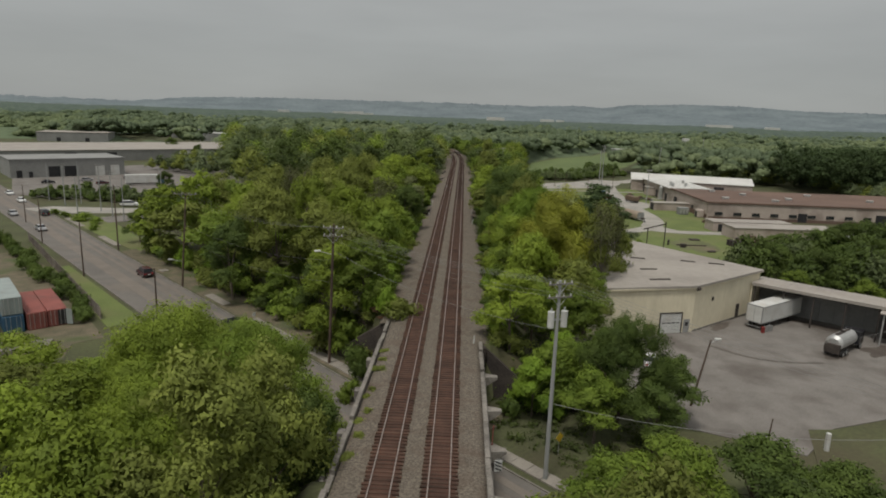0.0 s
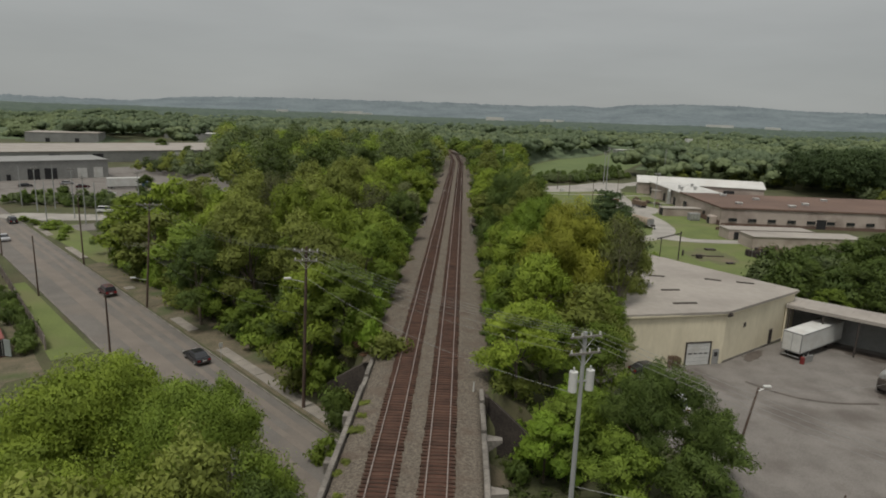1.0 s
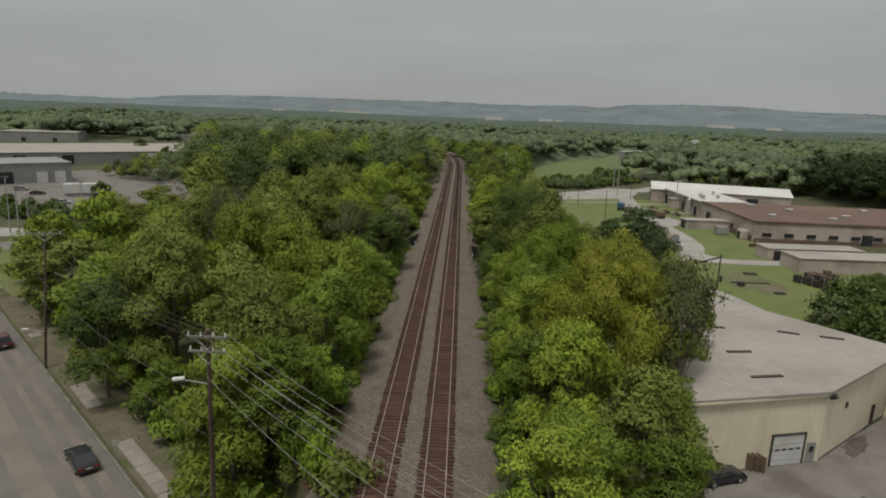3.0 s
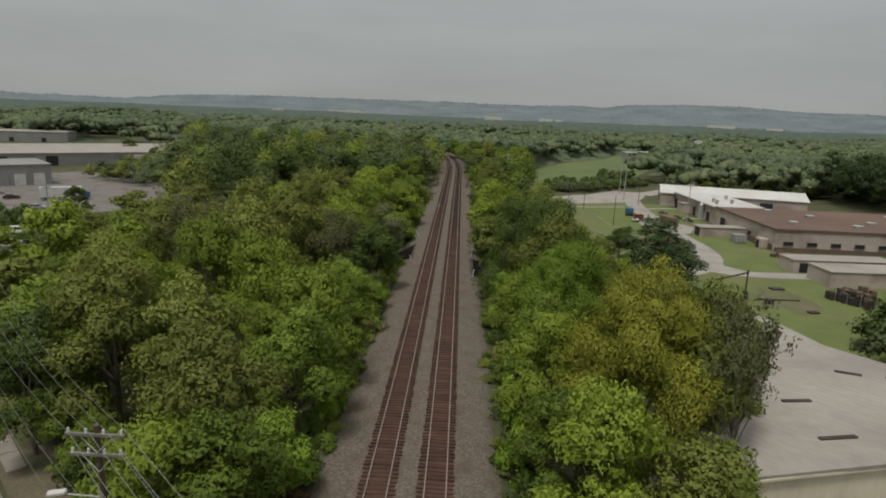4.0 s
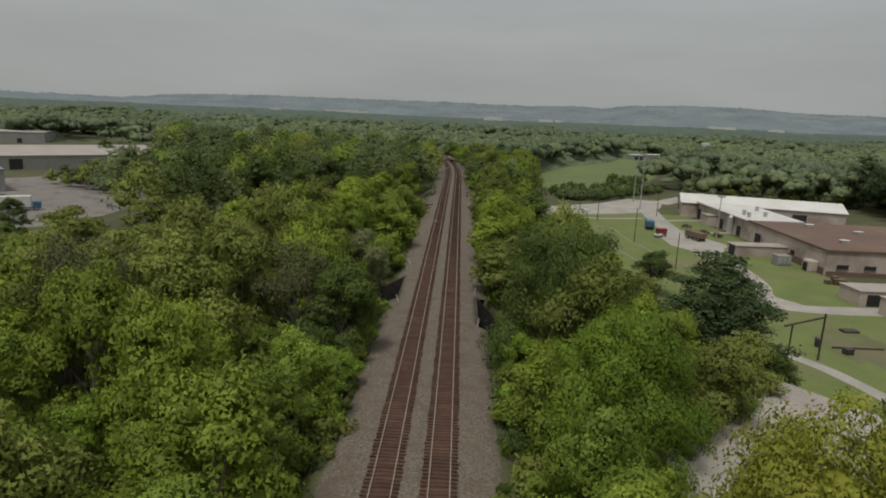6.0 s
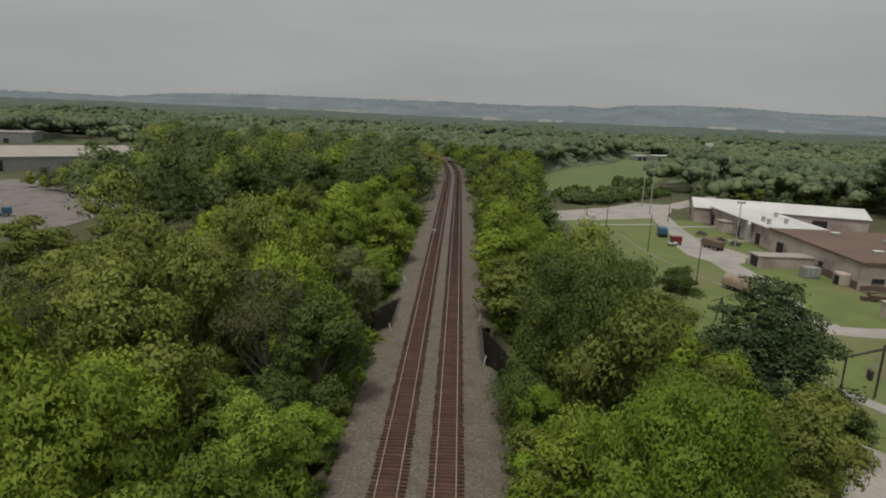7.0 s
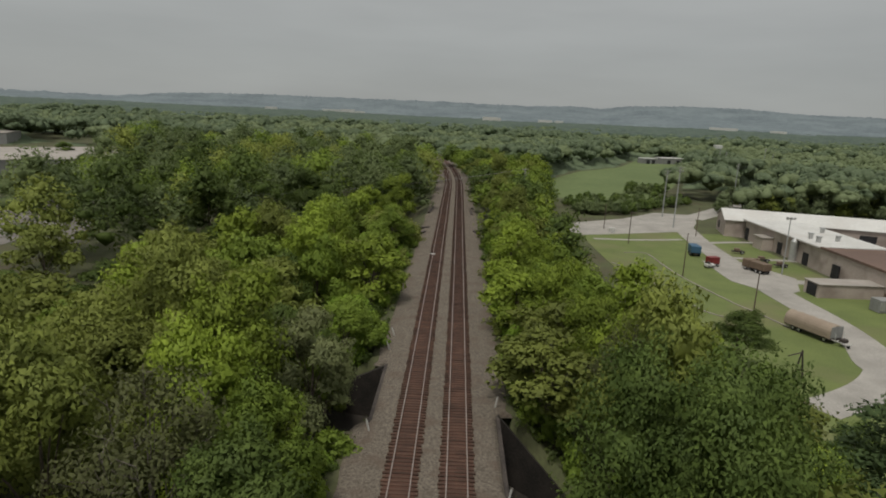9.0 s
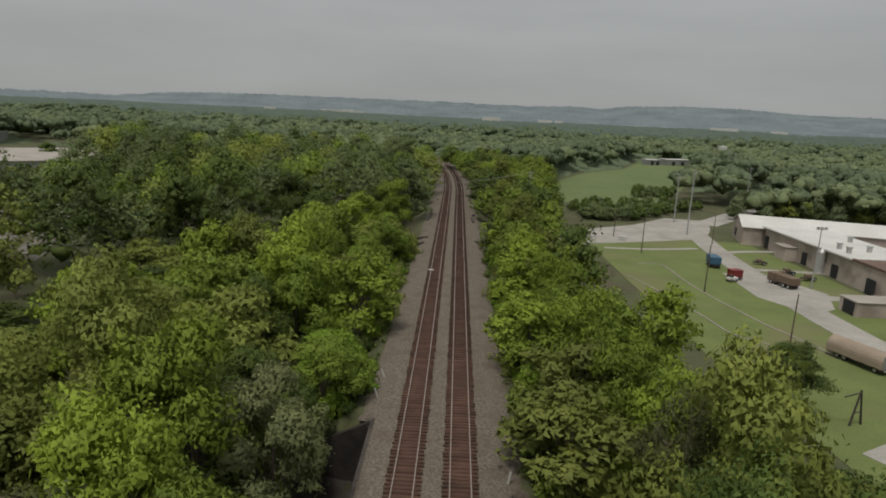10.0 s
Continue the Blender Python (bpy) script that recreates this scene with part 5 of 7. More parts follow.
def build_warehouse():
    b = thing("warehouse", 0, 0, 0, 0, "cream metal-sided warehouse with a broad pale roof", "warehouse")
    C, E, N, W, L = (39.2, 93.0), (54.6, 105.4), (34.3, 131.9), (18.7, 119.4), (19.5, 87.9)
    loop = [L, C, E, N, W]
    for a, c in zip(loop, loop[1:] + loop[:1]):
        part("wall", wall_between(a, c, 0, 7.3, 0.3), M_CREAM, b)
    roof = [(18.9, 87.5), (39.35, 92.65), (55.2, 105.4), (34.4, 132.6), (18.2, 119.6)]
    part("roof", prism(roof, 7.28, 7.62, lambda x, y: 0.0), M_ROOF, b, "pale weathered metal roof")
    along = Vector((E[0] - C[0], E[1] - C[1])).normalized()
    across = Vector((-along.y, along.x))
    # standing seams across the sheet
    for k in range(-4, 34):
        base = Vector(E) - along * (k * 0.95)
        ends = []
        for t in np.linspace(-12, 46, 117):
            s = base + across * float(t)
            if inside(s.x, s.y, roof):
                ends.append(s)
        if len(ends) > 4:
            a, c = ends[0], ends[-1]
            m = (a + c) / 2
            part("seam", box(m.x, m.y, 7.60, 0.03, (c - a).length, 0.028, math.degrees(math.atan2(-across.x, across.y))), M_ROOF, b)
    for ax, ay, bx, by in ((33.1, 101.9, 35.9, 102.3), (32.7, 95.1, 36.1, 95.8), (42.4, 109.8, 44.7, 109.0), (46.9, 108.6, 49.4, 107.9), (33.6, 110.5, 36.2, 110.2), (28.5, 117.0, 31.0, 116.7)):
        part("skylight", box((ax + bx) / 2, (ay + by) / 2, 7.60, math.hypot(bx - ax, by - ay), 0.42, 0.16, math.degrees(math.atan2(by - ay, bx - ax)), 0.016), M_CONC_DARK, b, "dark grimy skylight strip")
    for s, e in ((L, C), (C, E)):
        d = Vector((e[0] - s[0], e[1] - s[1])).normalized()
        m = (Vector(s) + Vector(e)) / 2 + Vector((d.y, -d.x)) * 0.22
        part("gutter", box(m.x, m.y, 7.12, (Vector(e) - Vector(s)).length, 0.22, 0.24, math.degrees(math.atan2(d.y, d.x)), 0.016), M_CREAM, b, "pale eave gutter")
    length = (Vector(C) - Vector(L)).length
    door = part("roller_door", on_wall(L, C, length - 3.75, 0.03, 0.1, 3.5, 3.1), M_WHITE, b, "white roller door with small dark windows")
    for k in range(4):
        part("door_window", on_wall(L, C, length - 3.75 - 1.2 + 0.8 * k, 0.10, 1.65, 0.5, 0.18, 0.05), M_DARK, door)
    for k in range(5):
        part("panel_joint", on_wall(L, C, length - 3.75, 0.095, 0.6 + 0.55 * k, 3.45, 0.03, 0.03), M_GREYWALL, door)
    part("door_frame", on_wall(L, C, length - 5.6, 0.06, 0.1, 0.16, 3.3, 0.2), M_CONC_DARK, b, "dark door jamb")
    part("door_frame", on_wall(L, C, length - 1.9, 0.06, 0.1, 0.16, 3.3, 0.2), M_CONC_DARK, b, "dark door jamb")
    part("door_frame", on_wall(L, C, length - 3.75, 0.06, 3.22, 3.9, 0.16, 0.2), M_CONC_DARK, b, "dark door head")
    part("door", on_wall(L, C, length - 1.0, 0.04, 0.1, 1.0, 2.1), M_GREYWALL, b, "grey steel door")
    part("door_window", on_wall(L, C, length - 1.0, 0.12, 1.2, 0.5, 0.6, 0.04), M_DARK, b)
    part("stain_band", on_wall(C, E, 9.5, 0.035, 0.0, 18.5, 0.35, 0.1), M_CONCRETE, b, "pale concrete footing")
    part("door", on_wall(C, E, 13.4, 0.03, 0.2, 0.9, 2.3), M_CONC_DARK, b, "dark service door")
    part("vent", on_wall(C, E, 5.2, 0.05, 4.4, 0.5, 0.6), M_CONC_DARK, b, "small dark wall vent")
    part("downpipe", tube((39.3, 92.75, 6.9), (39.6, 92.4, 7.3), 0.18, 0.3, 8), M_CONC_DARK, b, "rusty gutter outlet")
    # pallets leaning by the door
    p = thing("pallet_stack", 32.0, 91.0, 0.1, 14, "rusty brown pallets leaning on the warehouse wall", "pallets")
    for k in range(3):
        part("pallet", box(0.5 * k - 0.6, -0.25 * k, 0, 0.14, 1.1, 1.6, 12, 0.01), M_TANPAINT, p)


def build_canopy():
    b = thing("loading_canopy", 52.6, 103.6, 0, math.degrees(math.atan2(-0.63, 0.78)), "long grey open-sided loading canopy with dark interior", "canopy")
    part("roof", box(9.6, 2.6, 5.6, 19.2, 5.6, 0.28, 0, 0.03), M_ROOF, b, "pale flat canopy roof")
    part("fascia", box(9.6, -0.26, 5.35, 19.2, 0.12, 0.5, 0, 0.01), M_ROOF, b)
    for k in range(20):
        part("roof_seam", box(0.4 + k * 0.97, 2.6, 5.87, 0.06, 5.5, 0.05), M_ROOF, b)
    part("back_wall", box(9.6, 5.3, 0, 19.0, 0.2, 5.6), M_GREYWALL, b, "grimy grey back wall")
    part("end_wall", box(0.1, 2.6, 0, 0.2, 5.4, 5.6), M_CREAM, b, "cream end wall")
    for k in range(5):
        part("post", box(0.6 + 4.4 * k, -0.05, 0, 0.22, 0.22, 5.5, 0, 0.01), M_CONC_DARK, b)
    for k in range(9):
        part("stud", box(1.2 + 2.1 * k, 5.1, 0, 0.14, 0.16, 5.5), M_GREYWALL, b)
    c = thing("small_canopy", 66.0, 90.5, 0, math.degrees(math.atan2(-0.63, 0.78)), "grey lean-to canopy on posts", "canopy")
    part("roof", box(5, 2.4, 5.0, 10.5, 5.4, 0.25, 0, 0.03), M_ROOF, c, "pale flat canopy roof")
    for k in range(3):
        part("post", box(0.3 + 4.6 * k, 0.1, 0, 0.2, 0.2, 5.0, 0, 0.01), M_METAL, c)
    part("back_wall", box(5, 5.0, 0, 10.4, 0.2, 5.0), M_CONC_DARK, c, "dark back wall")


def wheel(parent, x, y, r=0.5, w=0.3, axis="y"):
    d = (0, w / 2, 0) if axis == "y" else (w / 2, 0, 0)
    t = part("wheel", tube((x - d[0], y - d[1], r), (x + d[0], y + d[1], r), r, None, 14), M_TYRE, parent)
    part("rim", tube((x - d[0] * 1.08, y - d[1] * 1.08, r), (x + d[0] * 1.08, y + d[1] * 1.08, r), r * 0.55, None, 10), M_METAL, t)
    return t


def build_trailer():
    t = thing("box_trailer", 50.0, 96.0, 0, math.degrees(math.atan2(4.9, 6.7)), "white box semi-trailer with dirty sides backed to the canopy", "trailer")
    part("body", box(6.1, 0, 1.2, 12.2, 2.6, 2.75, 0, 0.05), M_WHITE, t, "dirty white box body")
    part("rear_frame", box(0.02, 0, 1.15, 0.14, 2.66, 2.85, 0, 0.016), M_GREYWALL, t, "grey rear door frame")
    for s in (-1, 1):
        part("rear_door", box(-0.04, s * 0.62, 1.3, 0.08, 1.16, 2.5, 0, 0.016), M_WHITE, t)
        part("side_rail", box(6.1, s * 1.31, 3.85, 12.2, 0.06, 0.12), M_METAL, t)
        part("bottom_rail", box(6.1, s * 1.31, 1.15, 12.2, 0.06, 0.16), M_GREYWALL, t)
        for k in range(16):
            part("side_post", box(0.6 + 0.75 * k, s * 1.305, 1.3, 0.05, 0.04, 2.5), M_WHITE, t)
        for x in (1.4, 2.7):
            wheel(t, x, s * 1.05)
        part("landing_leg", box(9.5, s * 0.8, 0, 0.14, 0.14, 1.2), M_CONC_DARK, t)
    part("under_ride_bar", box(0.1, 0, 0.5, 0.12, 2.3, 0.12), M_GREYWALL, t)
    part("chassis", box(5.5, 0, 0.95, 10, 1.0, 0.22), M_CONC_DARK, t)


def build_tanker():
    t = thing("tank_truck", 58.5, 87.0, 0, 40, "silver tank truck with dark cab parked in the yard", "truck")
    bm = bmesh.new()
    add_tube(bm, (-2.6, 0, 2.0), (2.6, 0, 2.0), 1.15, None, 20)
    add_tube(bm, (-2.95, 0, 2.0), (-2.6, 0, 2.0), 0.75, 1.15, 20)
    add_tube(bm, (2.6, 0, 2.0), (2.95, 0, 2.0), 1.15, 0.75, 20)
    part("tank", bm, M_METAL, t, "dull silver tank")
    part("manway", tube((0, 0, 3.1), (0, 0, 3.4), 0.3, None, 12), M_CONC_DARK, t)
    part("walkway", box(0, 0, 3.14, 4.5, 0.5, 0.06), M_CONC_DARK, t)
    part("chassis", box(0.6, 0, 0.7, 8.2, 1.0, 0.25), M_CONC_DARK, t)
    cab = part("cab", box(4.4, 0, 0.75, 1.9, 2.3, 2.1, 0, 0.12), M_CARBLACK, t, "dark truck cab")
    part("windscreen", box(5.34, 0, 1.75, 0.06, 2.0, 0.8, 0, 0.016), M_GLASS, cab)
    part("rear_cabinet", box(-3.1, 0, 0.7, 0.5, 2.0, 1.3, 0, 0.04), M_CONC_DARK, t, "dark rear hose cabinet")
    for x in (-1.9, -0.7, 4.3):
        for s in (-1, 1):
            wheel(t, x, s * 1.0, 0.48)


# a near-black panel on the wall: the unlit inside is painted, not built
def opening(parent, name, x, y, z, sx, sy, sz, material=None, label="dark doorway"):
    return part(name, box(x, y, z, sx, sy, sz), material or M_DARK, parent, label)


def build_factory():
    # north hall, gabled
    a = thing("factory_hall", 83.6, 300.8, 0, -13.5, "long beige hall with a white gabled metal roof", "factory")
    part("wall", prism([(0, -7.2), (52, -7.2), (52, 7.2), (0, 7.2)], 0, 5.0), M_PINKISH, a)
    bm = bmesh.new()
    v = [bm.verts.new(c) for c in ((0, -7.2, 5.0), (0, 7.2, 5.0), (0, 0, 7.4), (52, -7.2, 5.0), (52, 7.2, 5.0), (52, 0, 7.4))]
    for f in ((0, 1, 2), (5, 4, 3), (0, 3, 4, 1), (0, 2, 5, 3), (1, 4, 5, 2)):
        bm.faces.new([v[i] for i in f])
    part("gable", bm, M_PINKISH, a)
    for s in (-1, 1):
        bm = bmesh.new()
        v = [bm.verts.new(c) for c in ((-0.5, 0, 7.5), (52.5, 0, 7.5), (52.5, s * 7.7, 4.95), (-0.5, s * 7.7, 4.95), (-0.5, 0, 7.66), (52.5, 0, 7.66), (52.5, s * 7.7, 5.1), (-0.5, s * 7.7, 5.1))]
        for f in ((0, 1, 2, 3), (7, 6, 5, 4), (0, 4, 5, 1), (1, 5, 6, 2), (2, 6, 7, 3), (3, 7, 4, 0)):
            bm.faces.new([v[i] for i in f])
        part("roof", bm, M_ROOF_WHITE, a, "white metal roof slope")
        for k in range(26):
            part("roof_seam", box(0.5 + 2.05 * k, s * 3.85, 6.30, 0.09, 8.1, 0.06, 0, 0, s * -18.3), M_ROOF_WHITE, a)
    opening(a, "door", -0.05, 2.5, 1.2, 0.2, 2.0, 2.2)
    opening(a, "door", 38, -7.25, 0.4, 4.4, 0.2, 3.2)
    # middle hall
    b = thing("factory_wing", 0, 0, 0, 0, "beige block factory wing with a white metal roof", "factory")
    part("wall", prism([(86.8, 252), (102, 252), (102, 287.4), (86.8, 291)], 0, 5.6), M_PINKISH, b)
    part("roof", prism([(86.2, 251.95), (102.5, 251.95), (102.5, 287.2), (86.2, 292.2)], 5.58, 5.86, lambda x, y: 0.012 * (x - 86.2)), M_ROOF_WHITE, b, "white low-sloped metal roof")
    for k in range(16):
        part("roof_seam", box(94.3, 253 + 2.2 * k, 5.92, 16, 0.09, 0.07, 0, 0, 0, -0.7), M_ROOF_WHITE, b)
    part("gutter", box(86.1, 271.5, 5.45, 0.2, 39, 0.22, 0, 0.016), M_ROOF, b, "pale eave gutter")
    for y, w, h in ((289.5, 2.0, 3.4), (258.0, 2.4, 3.0), (270.5, 2.2, 3.0), (245.2, 2.6, 3.2)):
        opening(b, "door", 86.72, y, 0.1, 0.16, w, h)
    for x, y in ((89.2, 258), (89.8, 262.6), (95, 260), (98, 272)):
        v1 = part("roof_vent", box(x, y, 5.9, 0.9, 0.7, 1.3, 0, 0.04), M_METAL, b, "galvanised roof vent")
        part("vent_cap", box(x, y, 7.2, 1.2, 1.0, 0.2, 0, 0.03), M_METAL, v1)
    part("duct", tube((86.1, 262.5, 0.1), (86.1, 262.5, 5.0), 0.9, None, 14), M_METAL, b, "rusty round dust collector")
    part("duct_cone", tube((86.1, 262.5, 5.0), (86.1, 262.5, 6.0), 0.9, 0.3, 14), M_METAL, b)
    part("lean_to", box(85.3, 276.5, 0, 3.0, 5.0, 3.4, 0, 0.05), M_PINKISH, b, "beige lean-to porch")
    part("lean_to_roof", box(85.2, 276.5, 3.4, 3.4, 5.4, 0.2, 0, 0.03), M_ROOF, b)
    # south hall, brown roof
    c = thing("factory_south_wing", 0, 0, 0, 0, "beige block factory wing with a brown gravel roof", "factory")
    part("wall", prism([(86.2, 211.5), (178, 211.5), (178, 251.8), (86.6, 251.8)], 0, 5.75), M_PINKISH, c)
    part("roof", prism([(86.9, 212.2), (177.5, 212.2), (177.5, 251.7), (87.2, 251.7)], 5.74, 5.84), M_ROOF_BROWN, c, "brown gravel roof")
    for pts in ([(85.9, 211.2), (178.3, 211.2), (178.3, 211.9), (85.9, 211.9)], [(85.9, 211.91), (86.7, 211.91), (87.0, 251.9), (86.3, 251.9)]):
        part("parapet", prism(pts, 5.5, 6.0), M_ROOF_BROWN, c, "brown coping")
    for k in range(14):
        x = 90 + 6.2 * k
        part("window", box(x, 211.44, 1.6, 2.6, 0.14, 1.0), M_GLASS, c, "dark band window")
        part("window_sill", box(x, 211.38, 1.48, 2.8, 0.2, 0.1), M_CONCRETE, c)
    opening(c, "door", 118, 211.43, 0.1, 3.0, 0.16, 3.0)
    opening(c, "door", 144, 211.43, 0.1, 3.4, 0.16, 3.4)
    opening(c, "door", 86.2, 226.0, 0.1, 0.16, 1.6, 2.6)
    opening(c, "door", 86.1, 244.5, 0.1, 0.3, 2.6, 3.2)
    part("base_band", box(132, 211.42, 0, 91, 0.1, 1.0), M_ROOF_BROWN, c, "brown painted base")
    part("base_band", box(86.15, 220, 0, 0.1, 16, 1.6), M_ROOF_BROWN, c, "brown stained base")
    for x, y in ((96, 222), (108, 236), (120, 226), (134, 240), (150, 228), (100, 245), (112, 219)):
        v2 = part("roof_vent", box(x, y, 5.84, 2.0, 1.2, 0.6, 0, 0.05), M_METAL, c, "low roof vent")
        part("vent_cap", box(x, y, 6.44, 2.2, 1.4, 0.12, 0, 0.03), M_ROOF_WHITE, v2)
    part("porch_arch", box(85.0, 215.5, 0, 2.2, 3.0, 2.7, 0, 0.2), M_PINKISH, c, "beige porch")
    opening(c, "porch_opening", 83.88, 215.5, 0.1, 0.1, 1.8, 2.0)
    # sheds
    s1 = thing("shed", 73.2, 227.9, 0, 3, "low beige shed with open dark end", "shed", "sheds")
    part("wall", box(6.8, 2.4, 0, 13.6, 4.8, 2.7, 0, 0.03), M_PINKISH, s1)
    part("roof", box(6.8, 2.4, 2.7, 14.0, 5.2, 0.16, 0, 0.03), M_ROOF, s1, "pale roof")
    opening(s1, "doorway", -0.04, 2.2, 0.1, 0.12, 3.0, 2.4)
    s2 = thing("shed", 78.8, 186.6, 0, 3, "low beige shed with a pale roof", "shed", "sheds")
    part("wall", box(12, 3.4, 0, 24, 6.0, 2.9, 0, 0.03), M_PINKISH, s2)
    part("roof", box(12, 3.4, 2.9, 24.4, 6.4, 0.16, 0, 0.03), M_ROOF, s2, "pale roof")
    opening(s2, "doorway", 3.5, 0.36, 0.1, 4.0, 0.12, 2.2)
    s3 = thing("shed", 80.0, 174.6, 0, 3, "long low beige shed with a pale roof", "shed", "sheds")
    part("wall", box(15, 4.0, 0, 30, 8.0, 3.3, 0, 0.03), M_PINKISH, s3)
    part("roof", box(15, 4.0, 3.3, 30.4, 8.4, 0.18, 0, 0.03), M_ROOF, s3, "pale roof")
    h = thing("arched_hut", 100, 163, 0, 10, "grey arched metal hut", "hut")
    bm = bmesh.new()
    arc = [(4.2 * math.cos(radians(k * 15)), 4.6 * math.sin(radians(k * 15))) for k in range(13)]
    f0, f1 = [bm.verts.new((0, x, z)) for x, z in arc], [bm.verts.new((14, x, z)) for x, z in arc]
    for i in range(12):
        bm.faces.new((f0[i], f0[i + 1], f1[i + 1], f1[i]))
    bm.faces.new(f0)
    bm.faces.new(f1[::-1])
    part("shell", bm, M_GREYWALL, h)
    ac = thing("cooling_unit", 81.0, 220.5, 0, 4, "grey boxed cooling unit beside the factory wall", "cooling unit")
    part("body", box(0, 0, 0.1, 3.4, 2.6, 2.4, 0, 0.06), M_GREYWALL, ac)
    for k in range(3):
        part("grille", box(-1.1 + 1.1 * k, -1.33, 0.5, 0.9, 0.06, 1.6), M_METAL, ac)
    # steel racks on end, packed with scrap, before stacked brown crates
    for i in range(9):
        q = random.Random(i)
        j = thing("scrap_rack", 75.0 + 0.55 * i + q.uniform(-0.2, 0.2), 166.0 - 0.95 * i + q.uniform(-0.2, 0.2) if i < 6 else 159.6 + 0.25 * (i - 6), 0, q.uniform(-25, 25), "dark upright steel rack packed with scrap", "scrap", "scrap heap")
        high = q.uniform(1.7, 2.5)
        for u in (-0.55, 0.0, 0.55):
            part("upright", box(u, -0.35, 0, 0.09, 0.09, high + q.uniform(-0.3, 0.2)), M_GREYWALL if u == 0.0 and i % 2 else M_CONC_DARK, j)
        part("load", box(0, 0.15, 0, 1.2, 0.8, high * 0.82, 0, 0.06), M_CONC_DARK, j)
    for i in range(10):
        q = random.Random(40 + i)
        j = thing("scrap_pile", 77.6 + 1.35 * (i % 4) + q.uniform(-0.2, 0.2), 163.4 + 1.7 * (i // 4) + q.uniform(-0.2, 0.2), 0, q.uniform(-15, 15), "stacked dark brown crates and scrap", "scrap", "scrap heap")
        z = 0.0
        for _ in range(3):
            hh = q.uniform(0.6, 1.1)
            part("crate", box(q.uniform(-0.1, 0.1), q.uniform(-0.1, 0.1), z, q.uniform(0.9, 1.25), q.uniform(1.0, 1.4), hh, q.uniform(-6, 6), 0.04), q.choice([M_CONC_DARK, M_TANPAINT, M_CONC_DARK]), j)
            z += hh


def block(name, x, y, rz, sx, sy, h, wall, roof, label, category, doors=()):
    b = thing(name, x, y, 0, rz, label, category)
    part("wall", box(sx / 2, sy / 2, 0, sx, sy, h), wall, b)
    part("roof", box(sx / 2, sy / 2, h, sx + 0.5, sy + 0.5, 0.35, 0, 0.05), roof, b)
    for u, w, hh, m in doors:
        part("door", box(u, -0.03, 0.1, w, 0.2, hh), m, b)
    return b


def build_west():
    block("garage_building", -180.5, 246.5, 44.5, 43, 26, 7.4, M_GREYWALL, M_GREYWALL, "long grey garage building with open dark bays", "garage", [(3, 2, 3, M_DARK), (7, 1.4, 2.4, M_DARK), (15.5, 4.2, 4.4, M_DARK), (21.5, 4.4, 4.4, M_DARK), (27.5, 4.2, 4.2, M_GREYWALL), (33, 3.6, 4.2, M_WHITE), (39, 3.6, 4.4, M_WHITE)])
    block("large_warehouse", -236, 300, 42, 150, 70, 5.8, M_GREYWALL, M_ROOF, "very large grey warehouse with a broad pale roof", "warehouse", [(40, 5, 4.5, M_DARK), (60, 5, 4.5, M_DARK), (100, 8, 5, M_WHITE), (120, 6, 5, M_DARK)])
    for x, y, w, d, h, m in ((-200, 520, 30, 16, 6, M_ROOF_WHITE), (-235, 560, 44, 20, 7, M_ROOF_WHITE), (-165, 560, 26, 12, 6, M_ROOF_WHITE), (-280, 600, 40, 22, 8, M_GREYWALL), (-160, 640, 22, 12, 8, M_ROOF_WHITE), (-330, 480, 50, 30, 7, M_ROOF), (150, 612, 12, 9, 4, M_WHITE), (166, 618, 22, 10, 4.5, M_ROOF_WHITE)):
        block("distant_building", x, y, 20, w, d, h, M_GREYWALL, m, "distant pale flat-roofed building among trees", "building", [(w * 0.3, 3, 3, M_DARK), (w * 0.7, 3, 3, M_DARK)])
    for az, d, w, h in ((-11.8, 2950, 90, 13), (-10.2, 3000, 60, 16), (-9.0, 2900, 40, 10), (2.0, 2950, 70, 12), (2.9, 3000, 36, 10), (6.8, 2950, 60, 10), (8.2, 2900, 36, 9), (20.6, 3000, 110, 13), (21.6, 2950, 50, 10), (25.0, 3000, 60, 10), (-16.5, 2900, 50, 12)):
        block("distant_building", d * math.sin(radians(az)), d * math.cos(radians(az)), -az, w, 25, h + 12, M_ROOF_WHITE, M_ROOF_WHITE, "tiny pale flat-roofed building at the foot of the ridge", "building")
    tw = thing("water_tower", 266, 758, 0, 0, "pale distant tower above the woods", "tower")
    part("shaft", box(0, 0, 0, 5, 5, 9, 10, 0.1), M_WHITE, tw)
    part("top", box(0, 0, 9, 6.5, 6.5, 4, 10, 0.3), M_WHITE, tw)


build_warehouse()
build_canopy()
build_trailer()
build_tanker()
build_factory()
build_west()

# ---- containers, fence, poles, wires ----
def container(x, y, z, rz, material, label, length=12.2, doors=True):
    c = thing("shipping_container", x, y, z, rz, label, "shipping container", "shipping containers")
    part("body", box(0, 0, 0.05, length, 2.44, 2.5, 0, 0.03), material, c)
    for s in (-1, 1):
        for k in range(int(length / 0.55)):
            part("rib", box(-length / 2 + 0.4 + 0.55 * k, s * 1.225, 0.25, 0.22, 0.06, 2.1), material, c)
        part("door", box(length / 2 + 0.02, s * 0.6, 0.2, 0.06, 1.12, 2.25, 0, 0.01), material, c)
        for k in (0.35, 0.85):
            part("lock_rod", tube((length / 2 + 0.08, s * k, 0.2), (length / 2 + 0.08, s * k, 2.4), 0.03, None, 6), M_METAL, c)
    return c


